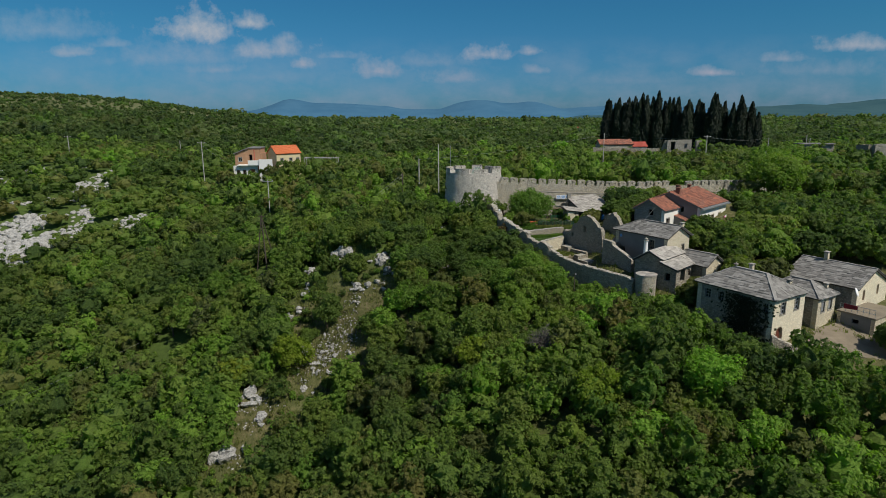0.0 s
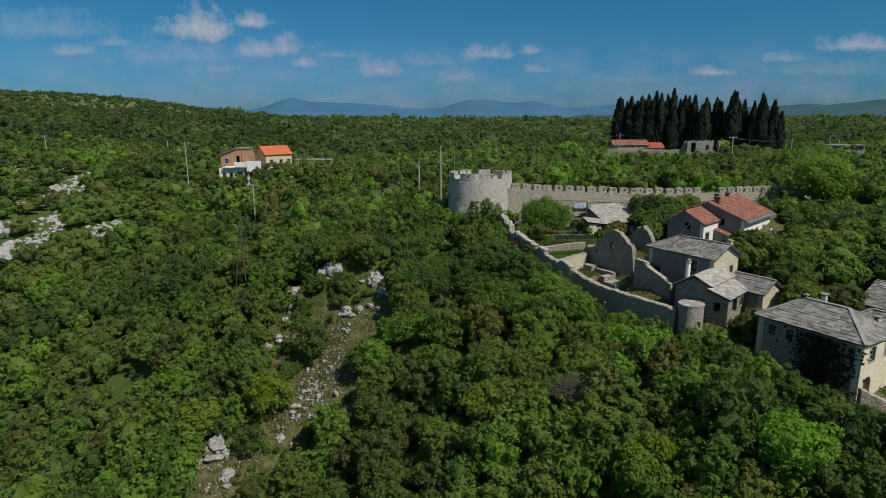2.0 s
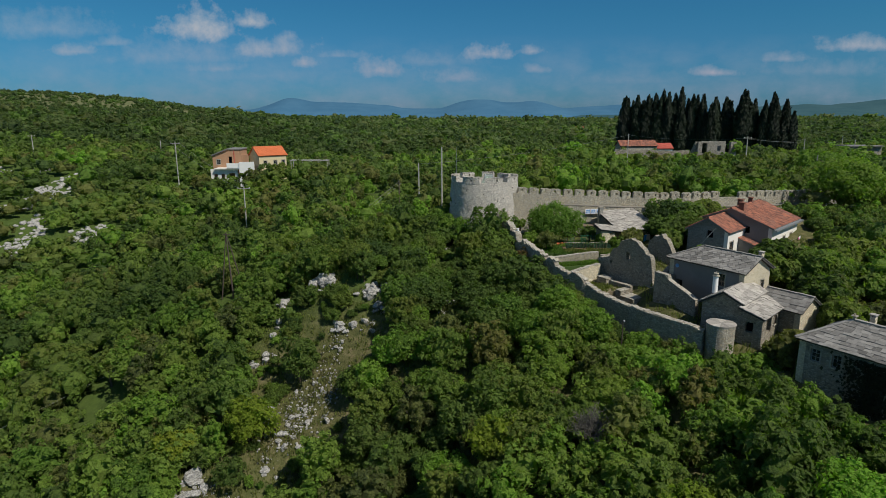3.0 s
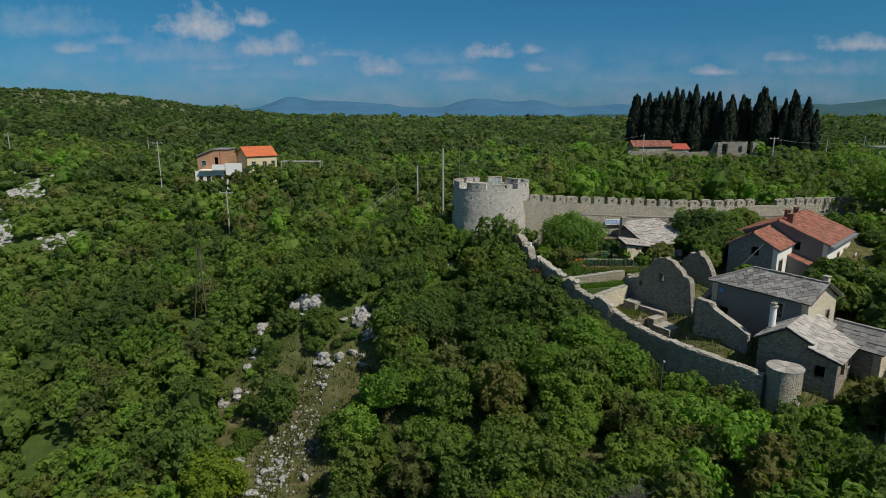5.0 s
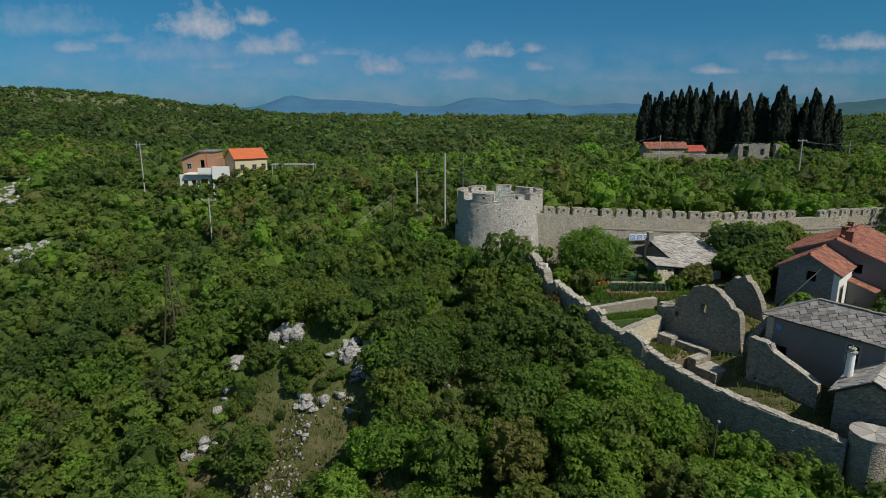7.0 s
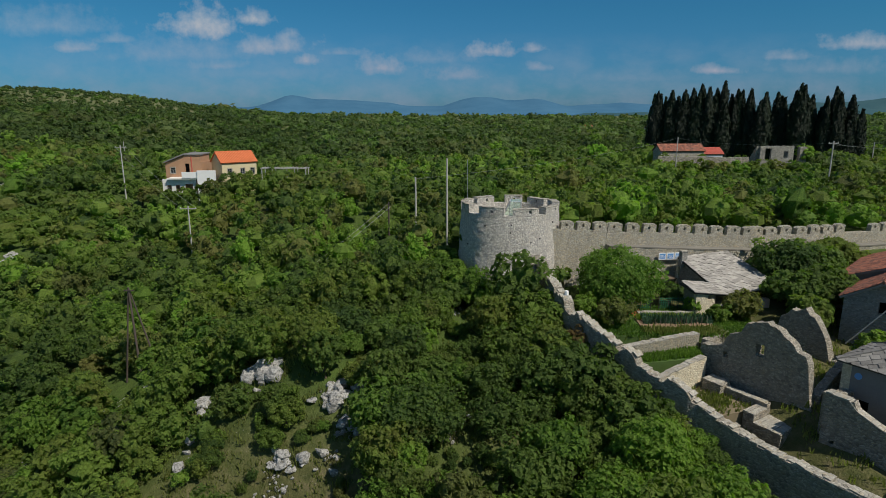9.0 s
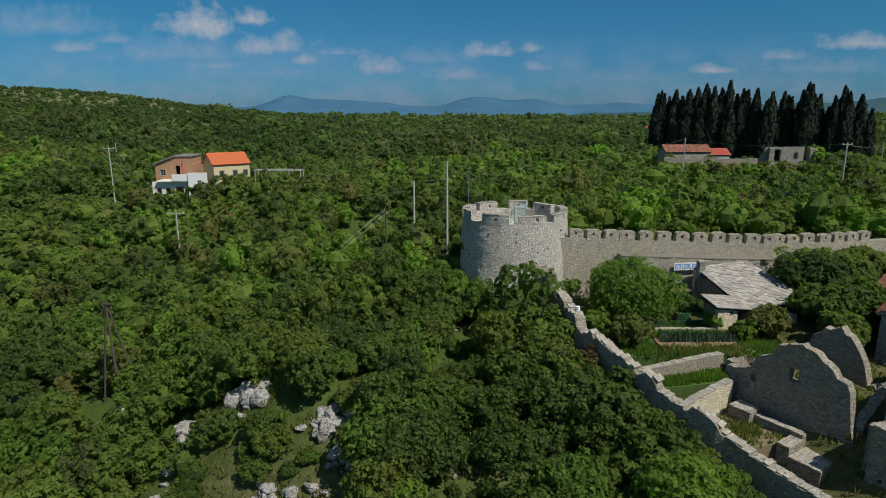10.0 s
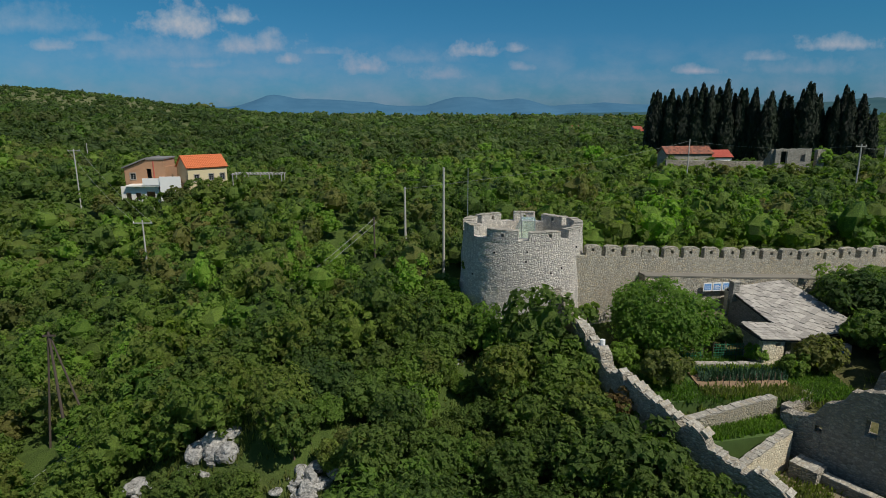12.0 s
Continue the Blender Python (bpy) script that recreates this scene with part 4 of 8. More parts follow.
    # glazed hatch over the stair
    hatch = thing("stair_hatch", "slanted steel and green glass stair hatch on the tower", "hatch", pose(5.1, 110.9, 6.40, 0, 0, -8))
    bm = bmesh.new()
    w, l, h = 1.9, 1.9, 1.62
    for p, q in (((0, 0, 0), (0.75, 0, h)), ((0.75, 0, h), (w, 0, h)), ((w, 0, 0), (w, 0, h)), ((0, l, 0), (0.75, l, h)), ((0.75, l, h), (w, l, h)), ((w, l, 0), (w, l, h)),
                 ((0, 0, 0), (0, l, 0)), ((0.75, 0, h), (0.75, l, h)), ((w, 0, h), (w, l, h)), ((0, 0, 0.05), (w, 0, 0.05)), ((0.75, 0, 0), (0.75, 0, h))):
        tube(bm, p, q, 0.045, 0.045, 5)
    part("frame", (bm, M_METAL), hatch)
    for shape in (((0.02, 0.0, 0.03), (0.75, 0.0, h), (0.75, l, h), (0.02, l, 0.03)), ((0.75, 0, h), (w, 0, h), (w, l, h), (0.75, l, h)), ((0.02, 0, 0.03), (w, 0, 0.03), (w, 0, h), (0.75, 0, h))):
        bm = bmesh.new()
        lower = [bm.verts.new(p) for p in shape]
        nrm = (Vector(shape[1]) - Vector(shape[0])).cross(Vector(shape[2]) - Vector(shape[0])).normalized() * 0.012
        upper = [bm.verts.new(Vector(p) + nrm) for p in shape]
        bm.faces.new(lower[::-1])
        bm.faces.new(upper)
        for i in range(4):
            j = (i + 1) % 4
            bm.faces.new((lower[i], lower[j], upper[j], upper[i]))
        ob = part("pane", (bm, M_CLEAR), hatch, "greenish glass pane")
        ob.visible_shadow = False
    mast = thing("mast", "thin grey steel mast behind the tower", "mast", pose(1.6, 118.5, 2.6))
    bm = bmesh.new()
    tube(bm, (0, 0, 0), (0, 0, 9.3), 0.05, 0.03, 6)
    part("pole", (bm, M_METAL), mast)


build_tower()


# ---- the curtain wall behind the houses ----
M_WALK = plain("trodden_lime", (0.19, 0.178, 0.15), 0.95, vary=0.5, scale=2, bump=0.5)
CURTAIN = [(7.7, 106.15, 7.0), (15.4, 108.0, 6.3), (31.0, 109.8, 5.5), (36.5, 111.2, 5.3), (55.5, 117.2, 4.8), (66.0, 122.0, 4.5), (92.0, 137.5, 3.7)]


def build_curtain():
    cw = thing("wall_curtain", "long crenellated rubble fortress wall, weathered and patched", "wall", kind="structure")
    rs = random.Random(21)
    run = 0.0
    for k, ((ax, ay, az), (bx, by, bz)) in enumerate(zip(CURTAIN[:-1], CURTAIN[1:])):
        l = math.hypot(bx - ax, by - ay)
        m = pose(ax, ay, 0, 0, 0, math.degrees(math.atan2(by - ay, bx - ax)))
        n = max(2, int(l / 1.0))
        low = min(az, bz)
        # upper breastwork
        out = [(l * i / n, az + (bz - az) * i / n - 0.95 + rs.uniform(-0.03, 0.03)) for i in range(n + 1)]
        first = k == 0
        part("parapet", ragged_wall("parapet", M_WALL, out, -2.5 if first else low - 3.0, 1.1 if first else 0.62, step=0.5, jag=0.03, seed=k), cw, at=m @ pose(0, -0.1, 0))
        # thick lower wall with the wall-walk on top, towards the houses
        if not first:
            out = [(l * i / n, az + (bz - az) * i / n - 2.35 + rs.uniform(-0.10, 0.10)) for i in range(n + 1)]
            part("lower_wall", ragged_wall("lower_wall", M_WALL, out, -2.5, 1.1, step=0.5, jag=0.05, seed=10 + k), cw, "thicker base with a wall-walk", at=m @ pose(0, -1.2, 0))
            bm = bmesh.new()
            slab(bm, [(0, az - 2.33), (l, bz - 2.33), (l, bz - 2.22), (0, az - 2.22)], -1.22, -0.12)
            roughen(bm, 0.05, 0.7, 6)
            part("wall_walk", (bm, M_WALK), cw, "trodden grey wall-walk", at=m)
        s = 0.15 if k else 2.9
        while s < l - 0.75:
            broken = 43.5 < ax + (bx - ax) * s / l < 46.8
            wdt = rs.uniform(1.28, 1.48)
            z = az + (bz - az) * s / l
            if not broken:
                h = 0.95 + rs.uniform(-0.09, 0.07)
                bm = bmesh.new()
                c = wdt * rs.uniform(0.40, 0.60)
                sh = h - rs.uniform(0.10, 0.24)
                # two cheeks and a lintel leave the loophole open
                slab(bm, [(0, -0.06), (c - 0.13, -0.06), (c - 0.13, h * 0.98), (wdt * 0.22, h), (0, sh)], 0, 0.55)
                slab(bm, [(c + 0.13, -0.06), (wdt, -0.06), (wdt, sh + rs.uniform(-0.05, 0.05)), (wdt * 0.80, h), (c + 0.13, h * 0.98)], 0, 0.55)
                slab(bm, [(c - 0.13, -0.06), (c + 0.13, -0.06), (c + 0.13, 0.36), (c - 0.13, 0.36)], 0, 0.55)
                slab(bm, [(c - 0.13, 0.64), (c + 0.13, 0.64), (c + 0.13, h * 0.98), (c - 0.13, h * 0.98)], 0, 0.55)
                bmesh.ops.remove_doubles(bm, verts=bm.verts, dist=0.002)
                for v in bm.verts:
                    v.co += noise.noise_vector(v.co * 1.1 + Vector((run + s, 0, 0))) * 0.045
                slope = math.atan2(bz - az, l)
                part("merlon", (bm, M_WALL), cw, at=m @ Matrix.Translation((s, -0.06, z - 0.95)) @ Matrix.Rotation(-slope, 4, "Y"))
            s += wdt + rs.uniform(0.34, 0.48)
        run += l
    # information boards on the wall
    for i in range(3):
        b = thing("information_board", "blue and white framed information board on the wall", "sign", pose(20.6 + 0.84 * i, 107.05 + 0.10 * i, 2.6, 0, 0, 8), group="boards on the wall")
        bm = bmesh.new()
        box(bm, 0, 0.78, 0, 0.05, 0, 0.72)
        part("board", (bm, M_WHITE), b)
        bm = bmesh.new()
        box(bm, 0.08, 0.70, -0.012, -0.004, 0.10, 0.62)
        part("print", (bm, M_SIGN), b, "blue printed picture")
        bm = bmesh.new()
        for q in range(4):
            box(bm, 0.14, 0.64 - 0.1 * (q % 2), -0.022, -0.016, 0.18 + 0.09 * q, 0.21 + 0.09 * q)
        part("text_bar", (bm, M_WHITE), b)


build_curtain()


# ---- the south wall, half fallen ----
def build_south():
    sw = thing("wall_south", "steep half-ruined rubble outer wall with a pale uneven top", "wall", kind="structure")

    def stump_of(s):
        """Worn stumps of lost merlons, each of its own length and height."""
        k = noise.noise((s * 0.62, 3.3, 0.0)) + 0.35 * noise.noise((s * 1.9, 8.1, 0.0))
        return 0.55 * float(smooth01(-0.05, 0.12, k)) - 0.14 + 0.12 * noise.noise((s * 3.1, 0.4, 0.0))

    def stretch_of(pts, name, thick, drop, seed, teeth_until):
        rs = random.Random(seed)
        dist = 0.0
        line, cum = [], [0.0]
        for (ax, ay, az), (bx, by, bz) in zip(pts[:-1], pts[1:]):
            cum.append(cum[-1] + math.hypot(bx - ax, by - ay))
        total = cum[-1]
        n = int(total / 0.25)
        xs, ys, zs = ([p[i] for p in pts] for i in range(3))
        bm = bmesh.new()
        prev = None
        for i in range(n + 1):
            s = total * i / n
            x, y = float(np.interp(s, cum, xs)), float(np.interp(s, cum, ys))
            x2, y2 = float(np.interp(s + 0.3, cum, xs)), float(np.interp(s + 0.3, cum, ys))
            if i == n:
                x2, y2 = 2 * x - float(np.interp(s - 0.3, cum, xs)), 2 * y - float(np.interp(s - 0.3, cum, ys))
            d = Vector((x2 - x, y2 - y, 0)).normalized()
            nrm = Vector((-d.y, d.x, 0))
            z = float(np.interp(s, cum, zs)) + noise.noise((s * 0.9, seed, 0)) * 0.14
            if s < teeth_until:
                z += stump_of(s)
            c = Vector((x, y, 0))
            t0, t1 = thick * 0.5 + noise.noise((s, 1, seed)) * 0.08, thick * 0.5 + noise.noise((s, 5, seed)) * 0.08
            ring = []
            rows = 5
            for j in range(rows + 1):
                ring.append(c - nrm * (t0 + 0.30 * (1 - j / rows) + noise.noise((s * 2, j * 1.3, 2)) * 0.05) + Vector((0, 0, z - drop * (1 - j / rows))))
            ring.append(c + nrm * 0.02 + Vector((0, 0, z + 0.06 + rs.uniform(-0.03, 0.05))))
            for j in range(3):
                ring.append(c + nrm * (t1 + noise.noise((s * 2, j * 1.3, 9)) * 0.05) + Vector((0, 0, z - rs.uniform(0, 0.03) - drop * j / 2)))
            vs = [bm.verts.new(p) for p in ring]
            if prev:
                for j in range(len(vs) - 1):
                    bm.faces.new((prev[j], vs[j], vs[j + 1], prev[j + 1]))
            prev = vs
            first = vs if i == 0 else first
        bm.faces.new(first)
        bm.faces.new(prev[::-1])
        part(name, (bm, M_RUIN), sw)
        # top stones
        rs2 = random.Random(seed + 3)
        s = 0.1
        bm = bmesh.new()
        while s < total - 0.5:
            l = rs2.uniform(0.3, 0.6)
            x, y, z = (float(np.interp(s + l / 2, cum, q)) for q in (xs, ys, zs))
            x2, y2, z2 = (float(np.interp(s + l / 2 + 0.3, cum, q)) for q in (xs, ys, zs))
            z += noise.noise(((s + l / 2) * 0.9, seed, 0)) * 0.14
            if s < teeth_until:
                z += stump_of(s + l / 2)
            m = Matrix.Translation((x, y, z + 0.02)) @ Matrix.Rotation(math.atan2(y2 - y, x2 - x), 4, "Z") @ Matrix.Rotation(-math.atan2(z2 - z, 0.3) * 0.5 + rs2.uniform(-0.1, 0.1), 4, "Y")
            box(bm, -l / 2, l / 2 - 0.03, -thick * 0.5 * rs2.uniform(0.7, 1.15), thick * 0.5 * rs2.uniform(0.7, 1.1), -0.06, rs2.uniform(0.02, 0.10), m)
            s += l
        tagged(part("coping", (bm, M_COPING), sw, "loose pale top stones"), kind="stuff")

    stretch_of(SOUTH, "wall_stretch", 0.8, 5.0, 2, 21.0)
    stretch_of(SOUTH2, "wall_stretch", 0.8, 3.0, 7, 0.0)
    # stump of masonry that climbs the tower
    bm = bmesh.new()
    slab(bm, [(0, -3), (3.4, -3), (3.4, 1.2), (2.6, 2.0), (1.7, 2.7), (1.1, 3.0), (0.5, 3.9), (0.15, 4.8), (0, 3.0)], 0, 0.9)
    roughen(bm, 0.14, 0.8, 2)
    part("buttress", (bm, M_RUIN), sw, "pointed broken wall stub against the tower", at=pose(7.25, 104.95, -1.2, 0, 0, -78))
    lamp = thing("wall_lamp", "small lamp on a dark post by the wall", "lamp", pose(17.3, 75.6, ground_z(17.3, 75.6)))
    bm = bmesh.new()
    tube(bm, (0, 0, -0.5), (0, 0, 4.3), 0.06, 0.05, 6)
    part("post", (bm, M_POLE_WOOD), lamp)
    bm = bmesh.new()
    bmesh.ops.create_icosphere(bm, subdivisions=2, radius=0.12, matrix=Matrix.Translation((0.1, 0, 4.3)))
    part("globe", (bm, M_SHUTTER), lamp, "grey globe shade")


build_south()


# ---- houses ----
def clip_to(shape, poly):
    """The part of a convex shape that lies within a convex outline (both in the plane)."""
    area = sum(a[0] * b[1] - b[0] * a[1] for a, b in zip(poly, poly[1:] + poly[:1]))
    edges = list(zip(poly, poly[1:] + poly[:1]))
    for p, q in edges if area > 0 else [(q, p) for p, q in edges]:
        side = [(q[0] - p[0]) * (c[1] - p[1]) - (q[1] - p[1]) * (c[0] - p[0]) for c in shape]
        kept = []
        for i, c in enumerate(shape):
            j = (i + 1) % len(shape)
            if side[i] >= 0:
                kept.append(c)
            if side[i] * side[j] < 0:
                f = side[i] / (side[i] - side[j])
                kept.append((c[0] + (shape[j][0] - c[0]) * f, c[1] + (shape[j][1] - c[1]) * f))
        shape = kept
        if len(shape) < 3:
            return []
    return shape


def slate_face(roof, poly, mat, row=0.42, wide=(0.45, 0.85), seed=0, lean=0.0):
    """Lays stone slabs course by course on a plane face, cut along its edges; poly: its corners, the first two along the eave."""
    rs = random.Random(seed)
    P = [Vector(p) for p in poly]
    u = (P[1] - P[0]).normalized()
    nrm = (P[1] - P[0]).cross(P[2] - P[0]).normalized()
    if nrm.z < 0:
        nrm = -nrm
    v = nrm.cross(u)
    if v.z < 0:
        v = -v
    flat = [((p - P[0]).dot(u), (p - P[0]).dot(v)) for p in P]
    mid = (sum(a for a, _ in flat) / len(flat), sum(b for _, b in flat) / len(flat))
    flat = [(a + 0.05 * (1 if a > mid[0] else -1), b + (0.02 if b > mid[1] else -0.09)) for a, b in flat]
    c, q = math.cos(radians(lean)), math.sin(radians(lean))
    turned = [(a * c + b * q, -a * q + b * c) for a, b in flat]
    h, h_end = min(b for _, b in turned), max(b for _, b in turned)
    s0, s1 = min(a for a, _ in turned), max(a for a, _ in turned)
    while h < h_end:
        step = row * rs.uniform(0.88, 1.12)
        s = s0 - rs.uniform(0, wide[0])
        while s < s1:
            w = rs.uniform(*wide)
            jit = [rs.uniform(-0.035, 0.035) for _ in range(4)]
            cell = [(s + 0.012, h + jit[0]), (s + w - 0.012, h + jit[1]), (s + w - 0.012, h + step * 1.12 + jit[2] * 0.4), (s + 0.012, h + step * 1.12 + jit[3] * 0.4)]
            s += w
            cell = clip_to([(a * c - b * q, a * q + b * c) for a, b in cell], flat)
            if len(cell) < 3:
                continue
            size = abs(sum(a[0] * b[1] - b[0] * a[1] for a, b in zip(cell, cell[1:] + cell[:1]))) / 2
            if size < 0.03:
                continue
            bm0 = sum(b for _, b in cell) / len(cell)
            am0 = sum(a for a, _ in cell) / len(cell)
            lift, thick = 0.028 + rs.uniform(0, 0.018), rs.uniform(0.035, 0.075)
            tx, ty = rs.uniform(-0.03, 0.03), -0.06 + rs.uniform(-0.02, 0.02)
            n = len(cell)
            verts = []
            for k in (0.0, thick):
                for a, b in cell:
                    verts.append(P[0] + u * a + v * b + nrm * (lift + k + tx * (a - am0) + ty * (b - bm0)))
            faces = [tuple(range(n)), tuple(range(2 * n - 1, n - 1, -1))] + [(i, n + i, n + (i + 1) % n, (i + 1) % n) for i in range(n)]
            bm = bmesh.new()
            vs = [bm.verts.new(p) for p in verts]
            for f in faces:
                bm.faces.new([vs[i] for i in f])
            part("slate", (bm, mat), roof)
        h += step


def deck(name, poly, thick, mat):
    """A roof plane with thickness."""
    bm = bmesh.new()
    P = [Vector(p) for p in poly]
    nrm = (P[1] - P[0]).cross(P[2] - P[0]).normalized()
    if nrm.z < 0:
        nrm = -nrm
    a = [bm.verts.new(p) for p in P]
    b = [bm.verts.new(p - nrm * thick) for p in P]
    bm.faces.new(a)
    bm.faces.new(b[::-1])
    n = len(P)
    for i in range(n):
        j = (i + 1) % n
        bm.faces.new((a[i], b[i], b[j], a[j]))
    return bm_mesh(name, bm, mat)


def tile_face(poly, mat, pitch=0.24, row=0.36, seed=0):
    """Old barrel tiles: rounded courses that step down the slope. poly: eave left, eave right, top right, top left."""
    rs = random.Random(seed)
    a, b, c, d = (Vector(p) for p in poly)
    nrm = (b - a).cross(d - a).normalized()
    if nrm.z < 0:
        nrm = -nrm
    cols = max(4, int((b - a).length / pitch))
    rows = max(3, int((d - a).length / row))
    bm = bmesh.new()
    for i in range(cols):
        f0, f1 = i / cols, (i + 1) / cols
        for j in range(rows):
            g0, g1 = j / rows, min(1.0, (j + 1.15) / rows)
            lift = rs.uniform(0, 0.02)
            low, high = [], []
            for k in range(5):
                f = f0 + (f1 - f0) * k / 4
                z = 0.075 * math.sin(math.pi * k / 4)
                lo = a.lerp(b, f).lerp(d.lerp(c, f), g0) + nrm * (z + 0.055 + lift)
                hi = a.lerp(b, f).lerp(d.lerp(c, f), g1) + nrm * (z * 0.9 + 0.02 + lift)
                low.append(bm.verts.new(lo))
                high.append(bm.verts.new(hi))
            for k in range(4):
                bm.faces.new((low[k], low[k + 1], high[k + 1], high[k]))
    return bm_mesh("tiles", bm, mat)


def pierced(bm, l, z0, z1, thick, holes, m):
    """An upright wall from 0 to l along x with rectangular holes (x0, x1, z0, z1) right through it."""
    xs = sorted({0.0, l, *[h[0] for h in holes], *[h[1] for h in holes]})
    zs = sorted({z0, z1, *[h[2] for h in holes], *[h[3] for h in holes]})
    for a, b in zip(xs[:-1], xs[1:]):
        lows = None
        for c, d in zip(zs[:-1], zs[1:]):
            open_ = any(h[0] < 0.5 * (a + b) < h[1] and h[2] < 0.5 * (c + d) < h[3] for h in holes)
            if open_:
                if lows is not None:
                    box(bm, a, b, 0, thick, lows, c, m)
                lows = None
            elif lows is None:
                lows = c
        if lows is not None:
            box(bm, a, b, 0, thick, lows, z1, m)


def window_in(parent, m, x0, x1, z0, z1, style="frame", name="window"):
    """A window set into its hole: frame, panes or shutters, sill; m places the wall's plane."""
    # a near-black sheet behind the window paints the dark of the interior
    w = part(name, mesh_of("reveal", [(x0, 0.42, z0), (x1, 0.42, z0), (x1, 0.42, z1), (x0, 0.42, z1)], [(0, 1, 2, 3)], M_DARK), parent, at=m)
    bm = bmesh.new()
    e = 0.07
    for a, b, c, d in ((x0, x0 + e, z0, z1), (x1 - e, x1, z0, z1), (x0 + e, x1 - e, z0, z0 + e), (x0 + e, x1 - e, z1 - e, z1)):
        box(bm, a, b, 0.12, 0.20, c, d)
    xm = 0.5 * (x0 + x1)
    if style == "shutter":
        for a, b in ((x0 + e, xm - 0.01), (xm + 0.01, x1 - e)):
            box(bm, a, b, 0.10, 0.14, z0 + e, z1 - e)
            k = z0 + e + 0.04
            while k < z1 - e - 0.06:
                box(bm, a + 0.04, b - 0.04, 0.075, 0.10, k, k + 0.045)
                k += 0.09
        part("shutter", (bm, M_SHUTTER), w, "closed grey louvred shutters")
    else:
        box(bm, xm - 0.03, xm + 0.03, 0.13, 0.19, z0 + e, z1 - e)
        for f in (0.36, 0.68):
            zz = z0 + (z1 - z0) * f
            box(bm, x0 + e, x1 - e, 0.13, 0.19, zz - 0.02, zz + 0.02)
        part("frame", (bm, M_WOOD if style == "wood" else M_SHUTTER), w)
        part("pane", mesh_of("pane", [(x0 + e, 0.165, z0 + e), (x1 - e, 0.165, z0 + e), (x1 - e, 0.165, z1 - e), (x0 + e, 0.165, z1 - e)], [(0, 1, 2, 3)], M_GLASS), w)
    bm = bmesh.new()
    box(bm, x0 - 0.12, x1 + 0.12, -0.06, 0.12, z0 - 0.12, z0)
    box(bm, x0 - 0.14, x1 + 0.14, -0.035, 0.10, z1, z1 + 0.16)
    box(bm, x0 - 0.13, x0, -0.03, 0.10, z0, z1)
    box(bm, x1, x1 + 0.13, -0.03, 0.10, z0, z1)
    part("surround", (bm, M_COPING), w, "dressed stone window surround")


def chimney(parent, x, y, z0, z1, w=0.5, mat=None, cap=True, name="chimney"):
    bm = bmesh.new()
    box(bm, x - w / 2, x + w / 2, y - w / 2, y + w / 2, z0, z1 - 0.25)
    roughen(bm, 0.02, 3.0)
    ch = part(name, (bm, mat or M_WARM), parent)
    bm = bmesh.new()
    if cap:
        for sx in (-1, 1):
            for sy in (-1, 1):
                box(bm, x + sx * w * 0.32 - 0.07, x + sx * w * 0.32 + 0.07, y + sy * w * 0.32 - 0.07, y + sy * w * 0.32 + 0.07, z1 - 0.25, z1 - 0.06)
        box(bm, x - w * 0.68, x + w * 0.68, y - w * 0.68, y + w * 0.68, z1 - 0.07, z1)
        part("cap", (bm, M_SLATE_PALE if mat is None else mat), ch, "flat stone chimney cap")
    else:
        box(bm, x - w * 0.58, x + w * 0.58, y - w * 0.58, y + w * 0.58, z1 - 0.26, z1 - 0.16)
        part("cap", (bm, mat or M_WARM), ch)
    return ch


